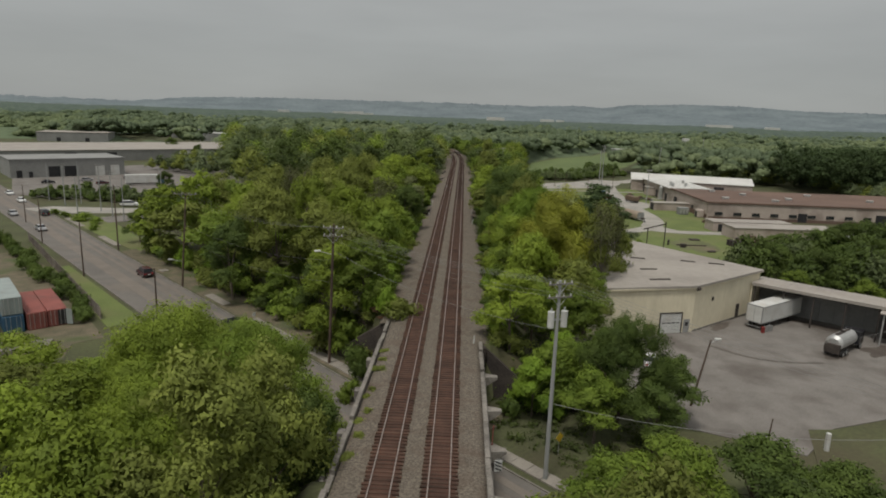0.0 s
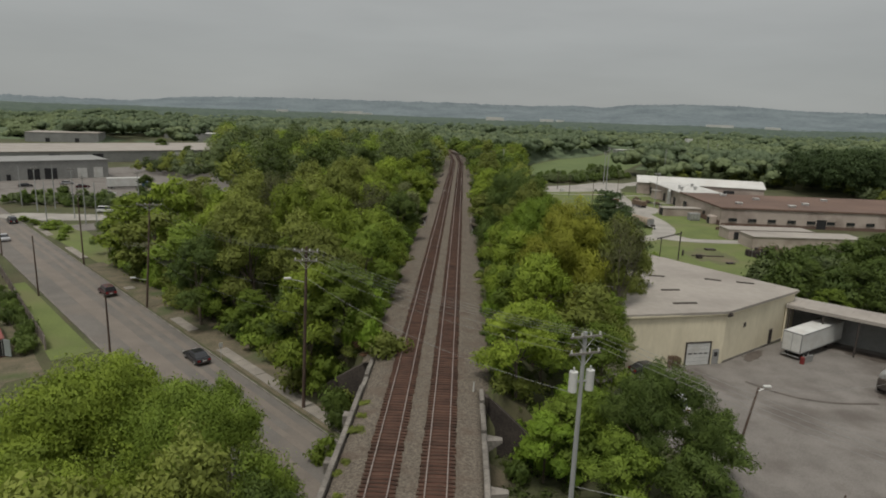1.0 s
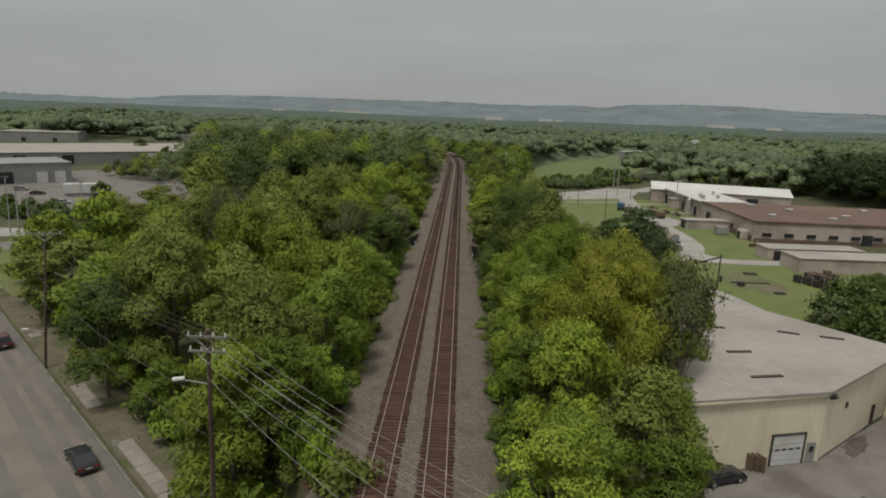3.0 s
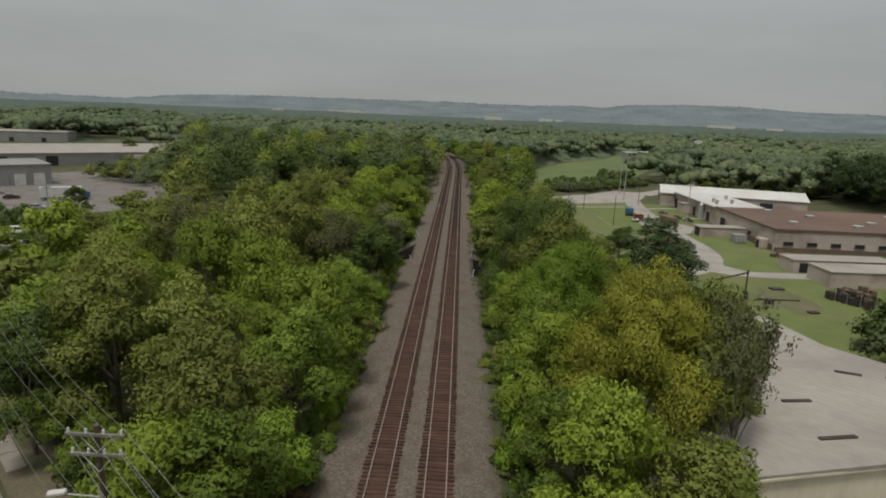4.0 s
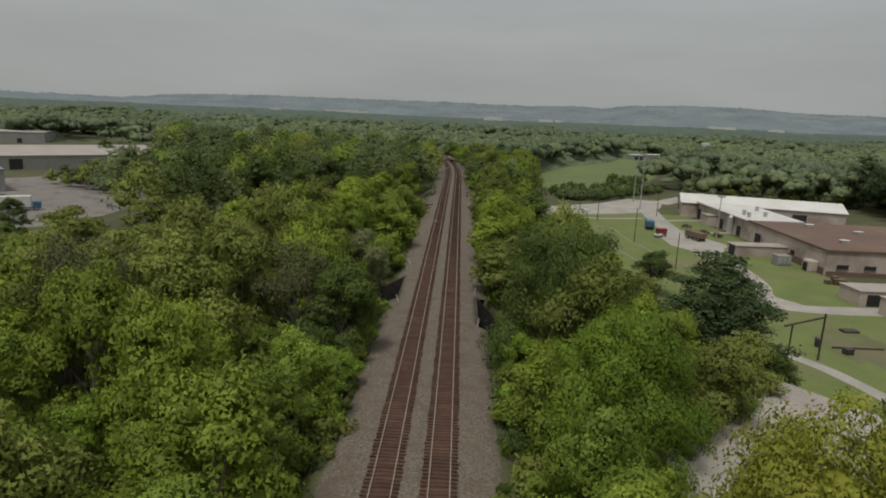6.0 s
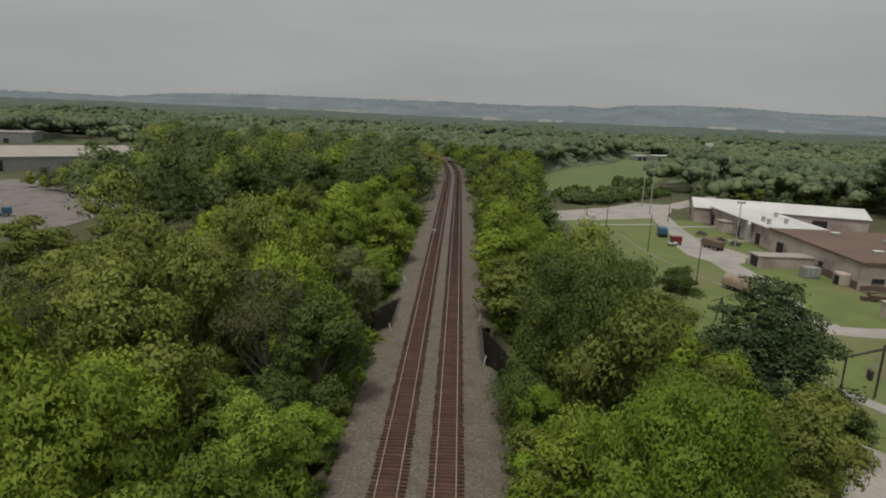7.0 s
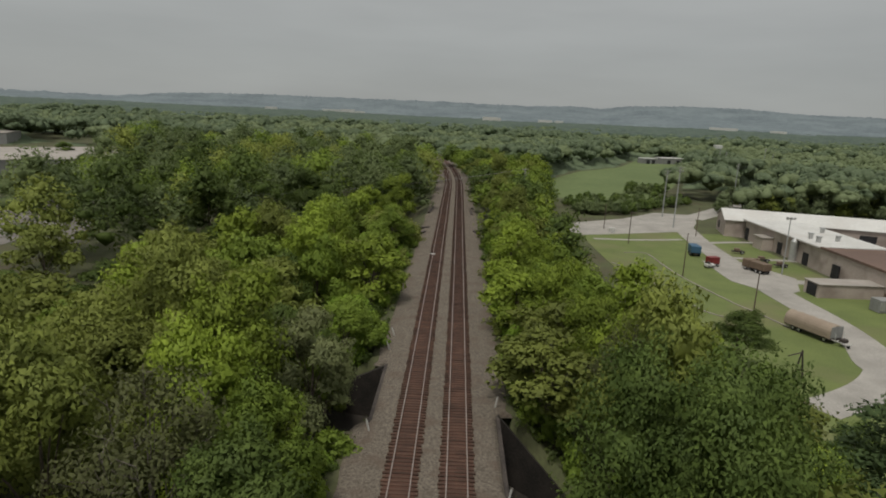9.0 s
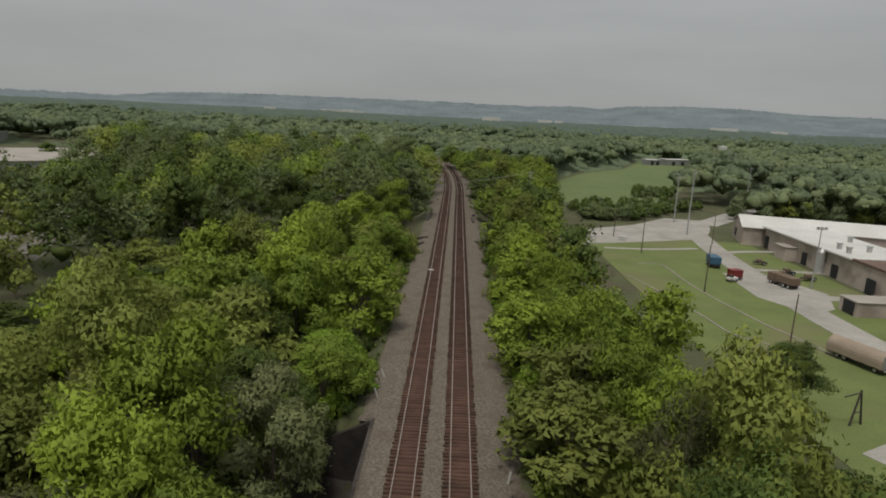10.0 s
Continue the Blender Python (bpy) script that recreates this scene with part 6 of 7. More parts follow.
angle = math.degrees(math.atan2(-9.3, 8.6))
container(-60.6, 86.1, 0, angle, M_RUST, "rust-red shipping container standing on bare earth")
oc = container(-58.8, 87.9, 0, angle, M_RUST, "rust-red shipping container with one end door standing open")
# flat panel on the end wall, the container's dark inside put into its colour
part("doorway", box(6.15, 0.55, 0.2, 0.04, 1.05, 2.2), M_DARK, oc, "dark open doorway")
part("open_door", box(6.55, 1.35, 0.2, 1.0, 0.06, 2.25, 38, 0.01), M_GREYGREEN, oc, "pale open end door")
container(-62.6, 84.2, 0, angle, M_BLUE, "blue shipping container with another stacked on top")
container(-62.7, 84.3, 2.6, angle, M_GREYGREEN, "grey-green shipping container stacked on a blue one")
container(-65.2, 81.8, 0, angle, M_GREYGREEN, "pale grey shipping container beside a blue one")
flat("container_lot", [(-90, 112), (-52, 86), (-46, 70), (-70, 55), (-100, 90)], 0.03, M_BANK, "bare brown earth lot with containers", "ground")
slab = thing("white_sheet", -53.5, 74.5, 0.05, 20, "pale flat concrete slab among weeds", "slab")
part("slab", box(0, 0, 0, 6, 3.5, 0.5, 0, 0.05), M_CONCRETE, slab)

fence = tagged(new("wooden_fence"), "weathered grey board fence along the road verge", "fence")
f_mesh = bpy.data.meshes.new("board")
bmf = box(0, 0, 0, 0.34, 0.05, 1.9, 0, 0.01)
bmf.to_mesh(f_mesh)
bmf.free()
f_mesh.materials.append(M_FENCE)
fa, fb = Vector((-50.5, 87.0)), Vector((-97.0, 137.5))
fdir = (fb - fa).normalized()
fr = random.Random(3)
for k in range(int((fb - fa).length / 0.36)):
    p = fa + fdir * (0.36 * k)
    o = new("board", f_mesh)
    o.parent = fence
    o.matrix_basis = pose(p.x, p.y, -0.05, fr.uniform(-3, 3), fr.uniform(-2, 2), math.degrees(math.atan2(fdir.y, fdir.x)))
for k in range(0, 190, 24):
    p = fa + fdir * (0.36 * k) + Vector((fdir.y, -fdir.x)) * -0.12
    part("fence_post", box(p.x, p.y, 0, 0.14, 0.14, 2.0), M_FENCE, fence)


def utility_pole(x, y, h, material, label, arms=((0.6, 2.6),), rz=0.0, r=0.19, top=None, lamp=None, cans=0):
    t = thing("utility_pole", x, y, 0, rz, label, "utility pole", "utility poles")
    tip = (0, 0, h) if top is None else top
    part("pole", tube((0, 0, -0.3), tip, r, r * 0.62, 10), material, t)
    for drop, w in arms:
        k = 1 - drop / h
        cx, cy = tip[0] * k, tip[1] * k
        arm = part("crossarm", box(cx, cy - 0.16, h - drop, w, 0.12, 0.14, 0, 0.01), M_ARM, t)
        n = 4 if w > 2 else 2
        for i in range(n):
            xx = cx - w / 2 + 0.15 + i * (w - 0.3) / (n - 1)
            part("insulator", tube((xx, cy - 0.16, h - drop + 0.14), (xx, cy - 0.16, h - drop + 0.36), 0.07, 0.05, 8), M_WHITE, arm)
        for s in (-1, 1):
            part("brace", tube((cx + s * w * 0.3, cy - 0.1, h - drop + 0.02), (cx, cy - 0.1, h - drop - 0.8), 0.03, None, 5), M_METAL, arm)
    for i in range(cans):
        s = (-1, 1, 0)[i]
        c = part("transformer", tube((s * 0.62, -0.3 + 0.3 * abs(s), h - 4.1), (s * 0.62, -0.3 + 0.3 * abs(s), h - 2.7), 0.29, None, 14), M_WHITE, t, "pale transformer can")
        part("bushing", tube((s * 0.62, -0.3 + 0.3 * abs(s), h - 2.7), (s * 0.62, -0.3 + 0.3 * abs(s), h - 2.4), 0.06, None, 6), M_WHITE, c)
        part("bracket", box(s * 0.3, 0, h - 3.5, 0.6, 0.1, 0.12), M_METAL, t)
    if lamp:
        z, dx, dy = lamp
        k = z / h
        part("lamp_arm", tube((tip[0] * k, tip[1] * k, z), (tip[0] * k + dx, tip[1] * k + dy, z + 0.5), 0.04, None, 6), M_METAL, t)
        head = box(tip[0] * k + dx, tip[1] * k + dy, z + 0.42, 0.75, 0.34, 0.2, math.degrees(math.atan2(dy, dx)), 0.05)
        part("lamp_head", head, M_WHITE, t, "white street lamp head")
    return t


road_ang = math.degrees(math.atan2(ROAD_DIR.y, ROAD_DIR.x))
POLE_A, POLE_B, POLE_C, POLE_D = Vector((-13.4, 74.4)), Vector((11.3, 50.6)), Vector((-46.6, 105.6)), Vector((-71.9, 130.4))
utility_pole(POLE_A.x, POLE_A.y, 18.6, M_POLE, "tall brown wooden utility pole leaning slightly beside the road", ((0.5, 2.6), (1.5, 2.4)), 0, 0.2, (1.1, -2.2, 18.6), (14.8, -1.7, -0.6))
utility_pole(POLE_B.x, POLE_B.y, 18.6, M_POLE_GREY, "tall grey utility pole with two transformer cans", ((0.35, 2.3), (1.5, 2.3)), 20, 0.21, None, None, 2)
utility_pole(POLE_C.x, POLE_C.y, 16.9, M_POLE, "brown wooden utility pole beside the road", ((0.3, 3.8),), 10, 0.18, (1.4, 0.2, 16.9), (4.6, -2.0, -0.4))
utility_pole(POLE_D.x, POLE_D.y, 14.5, M_POLE, "brown wooden utility pole beside the road", ((0.4, 2.4),), 10, 0.17)
for x, y, h in ((-41.3, 85.8, 8.6), (-66.8, 109.4, 10.2), (-92, 135, 10), (-112, 158, 10)):
    utility_pole(x, y, h, M_POLE, "plain brown wooden pole on the road verge", (), 0, 0.15)
for x, y, h in ((-101, 163, 12), (-96, 171, 13), (-120, 187, 13), (-104, 179, 14), (-90, 166, 12), (-84, 176, 14), (-131, 196, 12), (-126, 204, 12), (-118, 192, 12)):
    utility_pole(x, y, h, M_POLE_GREY, "pale slender pole near the side road", ((0.5, 1.6),) if h > 12.5 else (), 30, 0.16)
utility_pole(30.0, 67.0, 8.0, M_POLE, "leaning brown pole with a small lamp at the yard's edge", (), 0, 0.14, (1.5, 0.3, 8.0), (7.6, 0.9, 0.1))
utility_pole(33.4, 56.3, 4.2, M_POLE, "short brown post at the yard's edge", (), 0, 0.10, (0.3, 0, 4.2))
utility_pole(31.2, 56.6, 2.4, M_POLE, "short brown post at the yard's edge", (), 0, 0.10, (0.4, 0, 2.4))
for x, y, h in ((48.2, 274.2, 9.0), (50.9, 239.9, 9.6), (52.0, 209.6, 8.6), (72.5, 290.8, 8.5), (46.5, 296, 8.0)):
    utility_pole(x, y, h, M_POLE, "thin brown wooden pole on the lawn", (), 0, 0.13)
for x, y, h in ((74.1, 327.2, 16.5), (70.3, 304.2, 19.5)):
    utility_pole(x, y, h, M_POLE_GREY, "tall pale utility pole beside the entrance road", ((0.5, 2.4), (1.6, 2.4)), 15, 0.22)
utility_pole(75.8, 247.0, 13.0, M_POLE_GREY, "pale floodlight pole beside the factory", (), 0, 0.16)
fl = thing("floodlight", 75.8, 247.0, 12.6, 0, "grey floodlight rack on a pole", "floodlight")
part("bar", box(0, 0, 0, 2.0, 0.12, 0.12), M_METAL, fl)
for k in (-0.8, 0, 0.8):
    part("lamp_head", box(k, -0.15, 0.1, 0.55, 0.3, 0.5, 0, 0.05), M_METAL, fl)
for x, y, h in ((150, 470, 20), (158, 480, 18), (118, 372, 17), (190, 500, 20), (205, 520, 16), (21, 293, 17.5)):
    utility_pole(x, y, h, M_POLE_GREY, "distant pale utility pole", ((0.5, 2.6), (1.7, 2.6)), 40, 0.2)


def wire(p, q, sag, r=0.012, n=16):
    bm = bmesh.new()
    p, q = Vector(p), Vector(q)
    rows = []
    d = (q - p).normalized()
    side = d.cross(Vector((0, 0, 1))).normalized()
    up = side.cross(d)
    for i in range(n + 1):
        t = i / n
        c = p.lerp(q, t) - Vector((0, 0, sag * 4 * t * (1 - t)))
        rows.append([bm.verts.new(c + side * r * math.cos(a) + up * r * math.sin(a)) for a in (0, 2.1, 4.2)])
    for a, b in zip(rows, rows[1:]):
        for k in range(3):
            bm.faces.new((a[k], a[(k + 1) % 3], b[(k + 1) % 3], b[k]))
    w = part("power_line", bm, M_WIRE)
    return tagged(w, "thin pale overhead power line between poles", "cable", "power lines")


A_top, B_top = Vector((-12.3, 72.2)), Vector((11.3, 50.6))
for off in (-1.1, -0.35, 0.35, 1.1):
    wire((A_top.x + off, A_top.y + off * 0.2, 18.3), (B_top.x + off * 0.95, B_top.y + off * 0.35, 18.5), 0.9)
    wire((A_top.x + off, A_top.y + off * 0.2, 18.3), (POLE_C.x + 1.4 + off * 1.55, POLE_C.y + 0.4 + off * 0.3, 16.8), 1.6)
    wire((B_top.x + off * 0.95, B_top.y + off * 0.35, 18.5), (56 + off, 14 + off * 0.4, 16.0), 1.4)
for off in (-1.0, 1.0):
    wire((A_top.x + off, A_top.y, 17.2), (B_top.x + off, B_top.y + off * 0.3, 17.3), 0.9)
    wire((POLE_C.x + 1.4 + 1.5 * off, POLE_C.y + 0.4, 16.7), (POLE_D.x + off, POLE_D.y, 14.3), 1.2)
wire((A_top.x - 0.2, A_top.y, 15.5), (B_top.x, B_top.y, 14.2), 1.2, 0.016)
wire((A_top.x - 0.4, A_top.y, 14.2), (POLE_C.x, POLE_C.y, 12.0), 1.5, 0.016)
wire((A_top.x - 0.4, A_top.y, 11.5), (POLE_C.x, POLE_C.y, 9.5), 1.5, 0.016)
wire((POLE_C.x, POLE_C.y, 10), (POLE_D.x, POLE_D.y, 9.4), 1.3, 0.016)
wire((11.5, 50.6, 7.4), (44, 52, 5.0), 1.2, 0.025)
wire((31.5, 67.3, 7.8), (64, 84, 5.0), 1.3, 0.018)
for k, off in enumerate((-1.2, 0, 1.2, 0.3)):
    wire((-90, 222 + off, 12.0 - 1.4 * (k == 3)), (21 + off * 0.5, 293 + off, 17.2 - 1.4 * (k == 3)), 2.6, 0.02, 30)

# ---- gate, sign, yard things ----
g = thing("pipe_gate", 54.9, 157.5, 0, 180, "tall dark pipe gate frame with a sloping beam on the lawn", "gate")
part("post", tube((0, 0, -0.2), (0, 0, 7.0), 0.14, None, 8), M_CONC_DARK, g)
part("post", tube((4.4, 0.1, -0.2), (4.4, 0.1, 5.3), 0.12, None, 8), M_CONC_DARK, g)
part("top_bar", tube((-0.2, 0, 6.55), (5.5, 0.1, 4.95), 0.15, None, 8), M_CONC_DARK, g)
for x, y, rz, l, w, hh, what in ((64.0, 163.0, 2, 8.0, 0.28, 0.24, "long rusty steel beam lying in the worn grass"), (67.6, 171.2, 5, 2.6, 1.5, 0.35, "dark low steel cover lying in the grass"), (61.0, 160.6, 8, 1.3, 1.0, 0.9, "dark rusty box standing in the worn grass"), (66.5, 155.7, 15, 1.9, 1.1, 0.30, "dark rusty plate lying in the worn grass"), (58.0, 163.4, 70, 1.2, 0.5, 1.3, "weathered grey steel block in the grass")):
    s = thing("steel_scrap", x, y, 0.05, rz, what, "scrap", "steel scraps")
    part("piece", box(0, 0, 0, l, w, hh, 0, 0.04), M_CONC_DARK, s)
af = thing("a_frame_stand", 47.0, 185.6, 0, 20, "dark timber A-frame stand with a side arm on the lawn", "stand")
for x0 in (-0.9, 0.9):
    part("leg", tube((x0, 0, -0.1), (0.0, 0, 4.3), 0.13, 0.10, 8), M_CONC_DARK, af)
part("cross_bar", tube((-0.55, 0, 1.6), (0.55, 0, 1.6), 0.07, None, 6), M_CONC_DARK, af)
part("arm", tube((0.1, 0, 4.0), (-2.1, 0.2, 3.6), 0.09, None, 6), M_CONC_DARK, af)
for x, y, n0, rz in ((82.4, 203.4, 5, 4), (84.0, 203.0, 7, -3), (85.6, 203.3, 6, 8), (84.6, 204.9, 8, 2), (86.2, 205.0, 5, 12)):
    p = thing("pallet_stack", x, y, 0.04, rz, "stack of rusty brown wooden pallets at the factory corner", "pallets", "pallet stacks")
    for k in range(n0):
        part("pallet", box(0.04 * math.sin(k * 3.1), 0.05 * math.cos(k * 2.3), 0.19 * k, 1.2, 1.0, 0.15, 3 * math.sin(k * 1.7), 0.015), M_TANPAINT, p)
ys = thing("yellow_sign", 13.1, 55.0, 0, 40, "yellow diamond warning sign on a post seen from the side", "sign")
part("post", tube((0, 0, 0), (0, 0, 2.4), 0.04, None, 6), M_METAL, ys)
part("plate", box(0, -0.06, 1.5, 0.75, 0.03, 0.75, 0, 0, 0, 45), M_YELLOW, ys)
rs = thing("road_sign", -27.1, 86.3, 0, 45, "small pale road sign on a post", "sign")
part("post", tube((0, 0, 0), (0, 0, 2.3), 0.04, None, 6), M_METAL, rs)
part("plate", box(0, -0.06, 1.8, 0.5, 0.03, 0.6, 0, 0.01), M_WHITE, rs)
bd = thing("red_barrel", 50.8, 94.2, 0.07, 0, "red fuel drum standing by the trailer", "barrel")
part("drum", tube((0, 0, 0), (0, 0, 0.9), 0.3, None, 14), M_RED, bd)
part("lid", tube((0, 0, 0.9), (0, 0, 0.95), 0.27, None, 14), M_RED, bd)
br = thing("barrier", 52.0, 94.9, 0.07, 30, "pale folded barrier panel in the yard", "barrier")
for s in (-0.5, 0.5):
    part("panel", box(s, 0, 0, 0.9, 0.1, 1.0, 0, 0.016), M_GREYWALL, br)
bo = thing("bollard", 40.5, 58.2, 0, 0, "white weathered bollard post on grass", "bollard")
part("post", box(0, 0, 0, 0.4, 0.4, 2.0, 0, 0.06), M_WHITE, bo)
q = random.Random(5)
def stain(x, y, rx, ry, rz, z=0.074):
    """An irregular patch for wet stains and painted shade, 4 mm proud of the yard."""
    bm, n, c, s0 = bmesh.new(), 30, math.cos(radians(rz)), math.sin(radians(rz))
    pts, ph = [], q.uniform(0, 9)
    for i in range(n):
        a = 6.2832 * i / n
        k = 1 + 0.45 * noise.noise((math.cos(a) * 1.6 + ph, math.sin(a) * 1.6, ph)) + 0.25 * noise.noise((math.cos(a) * 5 + ph, math.sin(a) * 5, ph))
        u, v = rx * k * math.cos(a), ry * k * math.sin(a)
        pts.append((x + u * c - v * s0, y + u * s0 + v * c))
    tagged(part("yard_stain", prism(pts, z - 0.01, z), M_STAIN_SHADE), "dark wet stain and painted shade on the concrete yard", "stain", kind="structure")


# the patches by the canopies and the tanker also carry shade in their colour
for k, (x, y, rx, ry, rz) in enumerate(((45.2, 96.4, 2.8, 0.9, 40), (59.0, 102.0, 5.5, 1.2, -39), (63.0, 97.5, 4.5, 1.4, -39), (57.2, 85.6, 2.2, 1.3, 35), (66, 88, 4.5, 2.5, 30))):
    stain(x, y, rx, ry, rz, 0.074 + 0.0005 * k)
lane("tyre_arc", [(40.0, 87.2), (43.5, 83.5), (48.0, 82.0), (53.7, 82.3)], 0.45, 0.084, M_STAIN_SHADE, "dark curved tyre track on the concrete yard", "stain")
hz = thing("hazard_marker", 6.3, 42.0, 5.9, 12, "small black and white striped hazard plate", "sign")
part("plate", box(0, 0, 0, 0.6, 0.04, 0.95, 0, 0.01), M_WHITE, hz)
for k in range(3):
    part("stripe", box(0, -0.026, 0.14 + 0.27 * k, 0.55, 0.012, 0.11, 0, 0, 0, 25), M_DARK, hz)
part("bracket", box(-0.35, 0.05, 0.2, 0.5, 0.06, 0.5), M_CONC_DARK, hz)
og = thing("orange_stake", 6.05, 46.3, 5.4, 0, "thin orange marker stake beside the parapet", "stake")
part("stake", tube((0, 0, 0), (0.05, 0, 1.9), 0.045, None, 6), M_RUST, og)
flat("grass_island", [(36, 50), (41, 62.5), (46, 63), (56, 58), (60, 44), (44, 40)], 0.08, M_GROUND, "rough grass island beside the yard", "grass")


# ---- vehicles ----
def car(x, y, rz, paint, label, suv=False, length=4.7):
    c = thing("car", x, y, 0.05, rz, label, "car", "cars on the road")
    w, hb, hr = 1.82, 0.95 if not suv else 1.1, 1.42 if not suv else 1.75
    bm = bmesh.new()
    prof = [(-0.50, 0.30), (-0.50, hb * 0.86), (-0.46, hb), (0.30, hb), (0.47, hb * 0.80), (0.50, 0.55), (0.49, 0.28)]
    lo, hi = [bm.verts.new((u * length, -w / 2, z)) for u, z in prof], [bm.verts.new((u * length, w / 2, z)) for u, z in prof]
    for i in range(len(prof)):
        j = (i + 1) % len(prof)
        bm.faces.new((lo[i], lo[j], hi[j], hi[i]))
    bm.faces.new(lo[::-1])
    bm.faces.new(hi)
    bmesh.ops.bevel(bm, geom=list(bm.edges), offset=0.09, segments=2, affect="EDGES")
    part("body", bm, paint, c)
    cab = [(-0.40 if not suv else -0.48, hb - 0.03), (-0.24 if not suv else -0.42, hr), (0.08, hr), (0.27, hb - 0.03)]
    for name, inset, material, lift in (("glasshouse", 0.12, M_GLASS, 0.0), ("roof", 0.20, paint, 0.016)):
        bm = bmesh.new()
        if name == "glasshouse":
            pts = [(u * length, z, w / 2 - (0.05 if z < hb else 0.2)) for u, z in cab]
        else:
            u0, u1 = cab[1][0] * length - 0.04, cab[2][0] * length + 0.05
            pts = [(u0, hr - 0.06, w / 2 - 0.19), (u0 + 0.1, hr + 0.03, w / 2 - 0.25), (u1 - 0.1, hr + 0.03, w / 2 - 0.25), (u1, hr - 0.06, w / 2 - 0.19)]
        lo, hi = [bm.verts.new((u, -q, z)) for u, z, q in pts], [bm.verts.new((u, q, z)) for u, z, q in pts]
        for i in range(4):
            j = (i + 1) % 4
            bm.faces.new((lo[i], lo[j], hi[j], hi[i]))
        bm.faces.new(lo[::-1])
        bm.faces.new(hi)
        bmesh.ops.bevel(bm, geom=list(bm.edges), offset=0.03, segments=1, affect="EDGES")
        part(name, bm, material, c, "dark windows" if name == "glasshouse" else "")
    for u in (-0.31, 0.31):
        for s in (-1, 1):
            wheel(c, u * length, s * (w / 2 - 0.10), 0.33, 0.22)
    for s in (-1, 1):
        part("tail_light", box(-0.5 * length, s * 0.66, hb * 0.68, 0.05, 0.36, 0.16, 0, 0.01), M_LAMP_RED, c)
        part("headlight", box(0.495 * length, s * 0.66, hb * 0.62, 0.05, 0.36, 0.14, 0, 0.01), M_WHITE, c)
        part("mirror", box(0.13 * length, s * (w / 2 + 0.06), hb, 0.12, 0.18, 0.13, 0, 0.03), paint, c)
    part("bumper", box(-0.5 * length, 0, 0.34, 0.1, w * 0.92, 0.22, 0, 0.03), M_CONC_DARK, c)
    part("plate", box(-0.512 * length, 0, 0.62, 0.03, 0.5, 0.14), M_WHITE, c)
    return c


car(-30.1, 85.9, road_ang, M_CARBLACK, "black sedan driving on the asphalt road")
car(-56.4, 111.6, road_ang, M_CARRED, "dark red hatchback on the asphalt road", True, 4.4)
car(-101.5, 148.5, road_ang + 180, M_CARSILVER, "silver sedan on the asphalt road")
car(-114.5, 169.0, road_ang, M_CARBLACK, "black pickup on the asphalt road", True, 5.2)
car(-122, 167, road_ang + 180, M_CARSILVER, "silver sedan on the asphalt road")
car(-136, 190, road_ang + 180, M_CARWHITE, "white sedan on the asphalt road")
car(-150, 204, road_ang + 180, M_CARWHITE, "white sedan on the asphalt road")
car(-101.5, 190.5, 12, M_CARWHITE, "white pickup on the pale side road", True, 5.4)
car(-114.5, 206, 60, M_CARWHITE, "white sedan parked in the lot")
car(-120, 224, 20, M_CARSILVER, "silver sedan parked in the lot")
car(-139, 240, 40, M_CARRED, "red sedan parked in front of the garage")
car(-150, 248, 40, M_CARSILVER, "grey sedan parked in front of the garage")
car(-158, 236, 40, M_CARBLACK, "dark sedan parked in front of the garage")
car(-140, 262, 40, M_CARBLACK, "dark sedan parked in front of the garage")
car(28.9, 79.2, 80, M_CARWHITE, "white car parked in the yard")
car(28.0, 88.6, 20, M_CARBLACK, "dark car parked under trees beside the warehouse")


def lorry(x, y, rz, paint, label, body=None, length=7.5, h=2.4):
    t = thing("truck", x, y, 0.1, rz, label, "truck", "trucks")
    cab = part("cab", box(length / 2 - 1.0, 0, 0.6, 2.0, 2.3, 1.9, 0, 0.15), paint, t)
    part("windscreen", box(length / 2 - 0.02, 0, 1.5, 0.06, 2.0, 0.75, 0, 0.016), M_GLASS, cab)
    part("cargo_body", box(-1.1, 0, 0.9, length - 2.4, 2.4, h, 0, 0.06), body or paint, t)
    part("chassis", box(0, 0, 0.5, length - 0.4, 1.0, 0.3), M_CONC_DARK, t)
    for u in (-length / 2 + 1.0, -length / 2 + 2.2, length / 2 - 1.2):
        for s in (-1, 1):
            wheel(t, u, s * 1.0, 0.48)
    return t


lorry(61.9, 263.5, 80, M_BLUE, "blue box truck parked on the drive", M_BLUE, 5.2, 1.7)
lorry(70.4, 248.0, 110, M_TANPAINT, "brown army truck parked on the drive", M_TANPAINT, 6.6, 1.5)
lorry(-123.5, 243, 30, M_BLUE, "blue tractor unit with white trailer in the lot", M_WHITE, 14, 3.2)
dm = thing("red_dumpster", 62.0, 252.0, 0.1, 10, "red metal bin on a small trailer", "dumpster")
part("bin", box(0, 0, 0.6, 2.6, 1.9, 1.4, 0, 0.06), M_RED, dm)
part("rim", box(0, 0, 2.0, 2.75, 2.05, 0.12, 0, 0.016), M_RED, dm)
for s in (-1, 1):
    wheel(dm, -0.8, s * 1.0, 0.35)
    wheel(dm, 0.8, s * 1.0, 0.35)
mw = thing("mower", 60.4, 249.6, 0.1, 20, "small white utility cart on the grass", "cart")
part("body", box(0, 0, 0.35, 2.2, 1.2, 0.6, 0, 0.1), M_WHITE, mw)
part("seat", box(-0.3, 0, 0.95, 0.6, 1.0, 0.5, 0, 0.06), M_CONC_DARK, mw)
for u in (-0.7, 0.7):
    for s in (-1, 1):
        wheel(mw, u, s * 0.55, 0.3, 0.2)
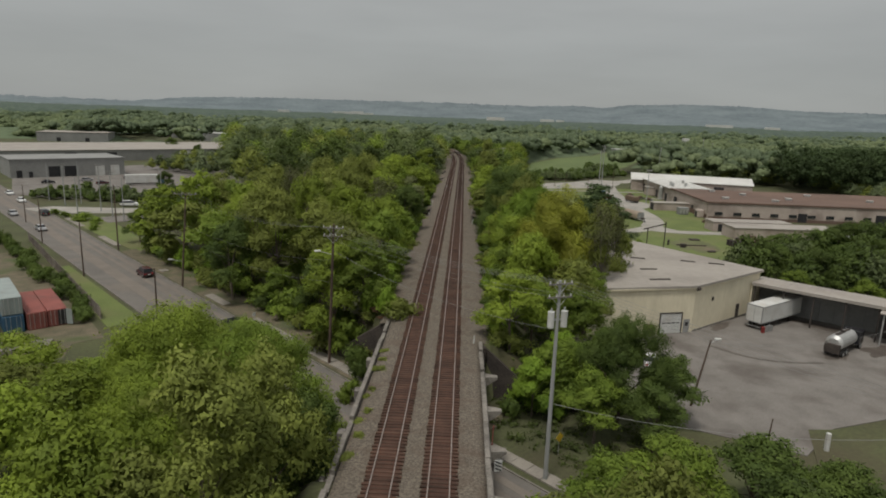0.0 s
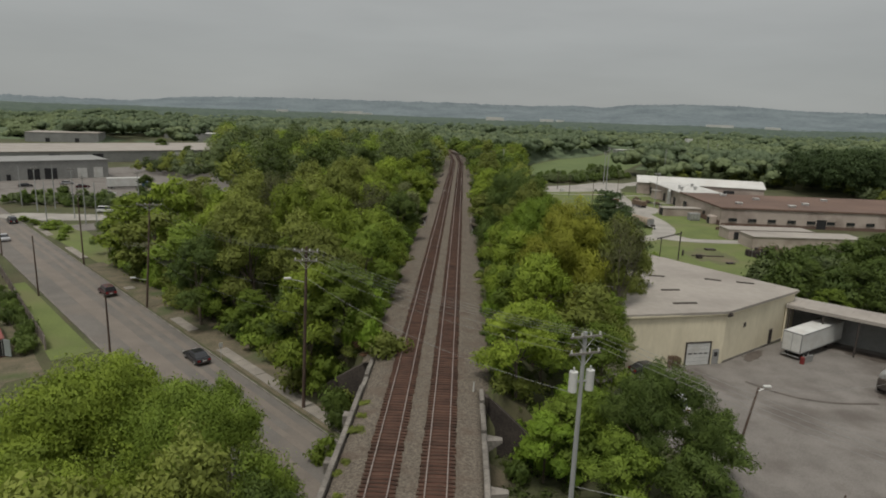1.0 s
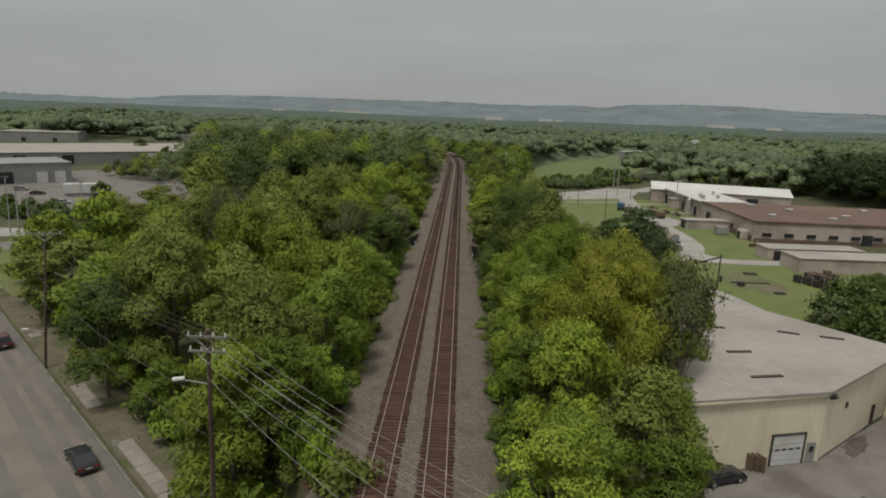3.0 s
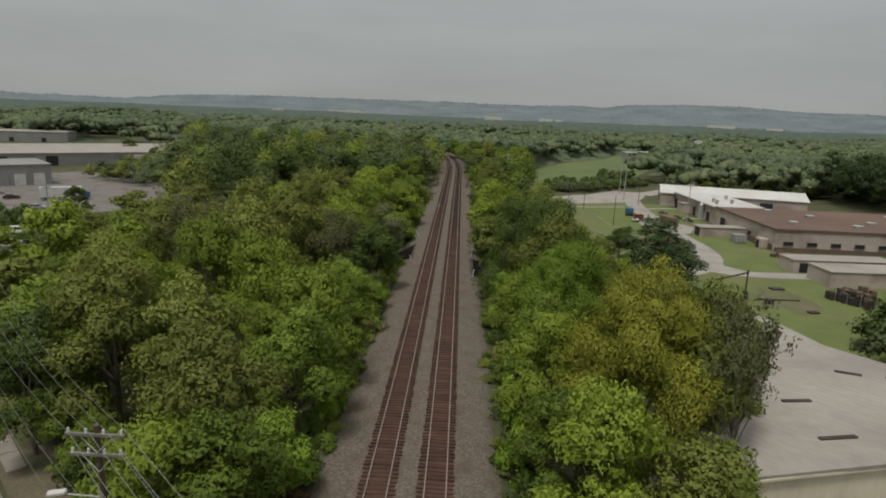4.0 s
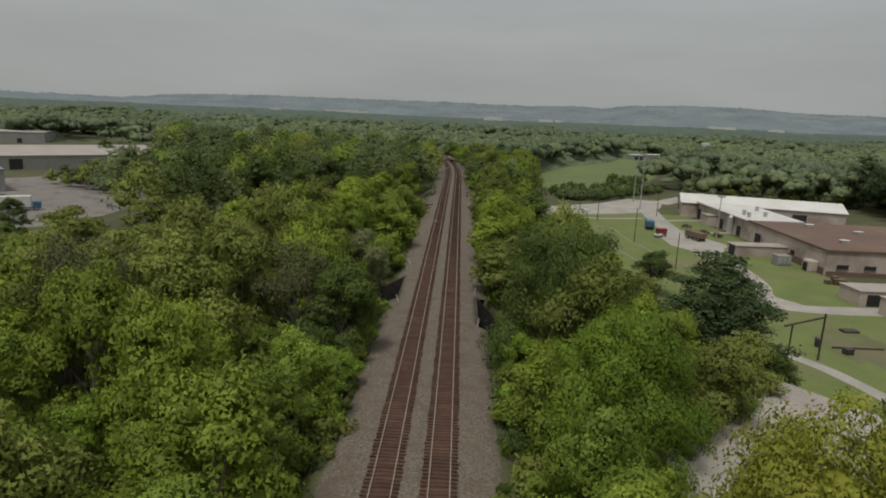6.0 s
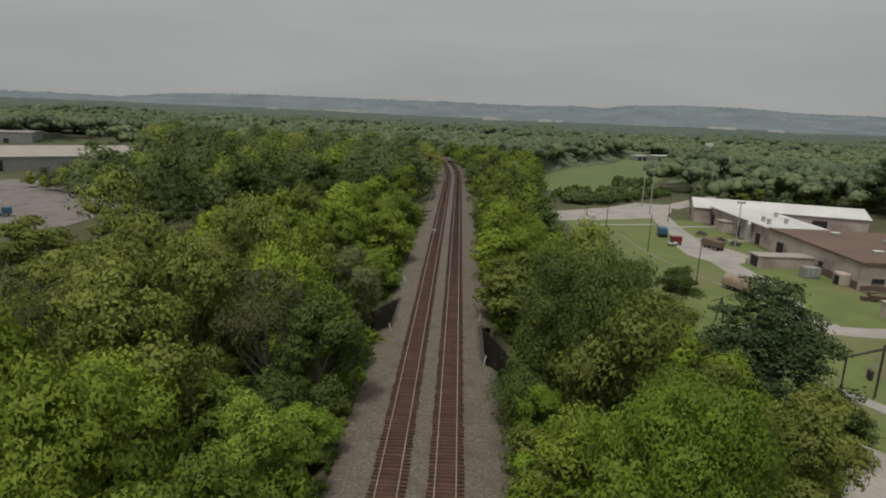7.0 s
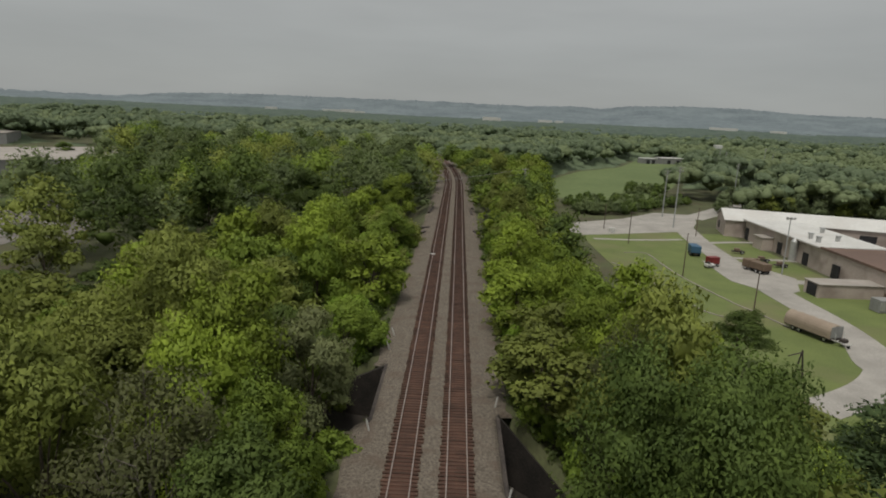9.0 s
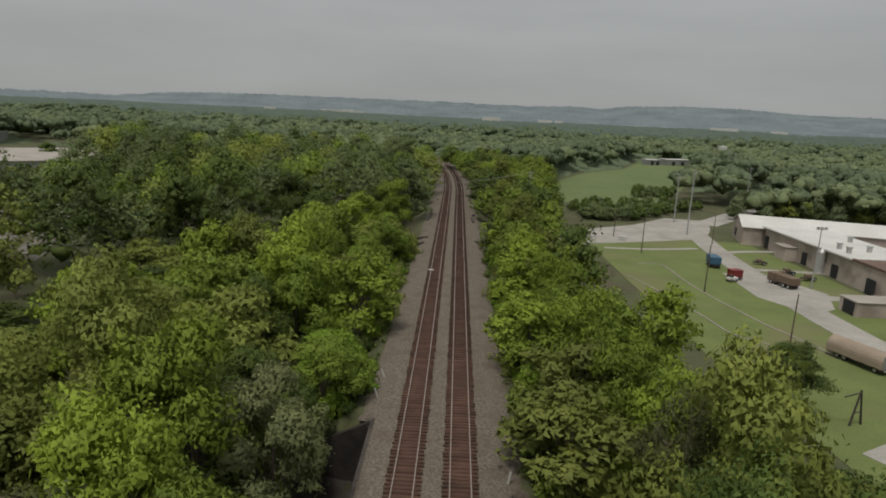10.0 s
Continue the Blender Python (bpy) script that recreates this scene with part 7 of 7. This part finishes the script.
for x, y in ((74.5, 256), (77, 259), (79, 254), (75, 268)):
    e = thing("equipment", x, y, 0.1, x * 7, "dark farm implement parked on the grass", "equipment", "parked equipment")
    part("frame", box(0, 0, 0.4, 3.2, 1.2, 0.3, 0, 0.03), M_CONC_DARK, e)
    part("hopper", box(0.3, 0, 0.7, 1.4, 1.0, 0.7, 0, 0.1), M_TANPAINT, e)
    wheel(e, -0.9, 0.7, 0.4)
    wheel(e, -0.9, -0.7, 0.4)

tt = thing("covered_trailer", 59.5, 204.4, 0.1, math.degrees(math.atan2(-7.5, 3.0)), "long trailer under a tan arched canvas cover", "trailer")
bm = bmesh.new()
arc = [(1.45, 0.9)] + [(1.45 * math.cos(radians(k * 18)), 1.7 + 1.3 * math.sin(radians(k * 18))) for k in range(11)] + [(-1.45, 0.9)]
hoops = [-4.6 + 0.92 * k for k in range(10)]
rings = [[bm.verts.new((u, x, z - (0.07 if k % 2 else 0.0))) for x, z in arc] for k, u in enumerate(hoops)]
for r0, r1 in zip(rings, rings[1:]):
    for i in range(len(arc) - 1):
        bm.faces.new((r0[i], r0[i + 1], r1[i + 1], r1[i]))
bm.faces.new(rings[0])
bm.faces.new(rings[-1][::-1])
part("canvas_cover", bm, M_TAN, tt, "tan canvas cover sagging between its hoops")
part("front_mesh", box(3.74, 0, 0.95, 0.08, 2.5, 1.8, 0, 0.016), M_GREYWALL, tt, "grey mesh front panel")
part("bed", box(-0.4, 0, 0.6, 8.4, 2.4, 0.3), M_CONC_DARK, tt)
for s0 in (-1, 1):
    part("drawbar", tube((3.7, s0 * 1.0, 0.75), (6.2, s0 * 0.25, 0.6), 0.07, None, 6), M_WHITE, tt, "white drawbar")
    part("upright", tube((4.3, s0 * 0.95, 0.6), (4.3, s0 * 0.95, 1.9), 0.05, None, 6), M_WHITE, tt, "white upright of the tow frame")
part("cross_member", box(4.3, 0, 0.62, 0.12, 2.2, 0.12), M_WHITE, tt, "white cross member")
part("tool_box", box(5.0, 0, 0.66, 0.8, 1.1, 0.55, 0, 0.03), M_CONC_DARK, tt, "dark tool box")
part("jockey_wheel", tube((5.9, -0.08, 0.25), (5.9, 0.08, 0.25), 0.25, None, 12), M_TYRE, tt)
for u in (-3.0, -1.9, 2.6):
    for s0 in (-1, 1):
        wheel(tt, u, s0 * 1.0, 0.42)
ub = thing("utility_cabinet", 47.6, 290.6, 0.05, 8, "small white utility cabinet beside the entrance road", "cabinet")
part("body", box(0, 0, 0, 1.7, 0.9, 1.3, 0, 0.04), M_WHITE, ub)
part("plinth", box(0, 0, -0.05, 1.9, 1.1, 0.12, 0, 0.02), M_CONCRETE, ub)
part("door", box(0, -0.46, 0.12, 1.5, 0.04, 1.05, 0, 0.01), M_WHITE, ub)
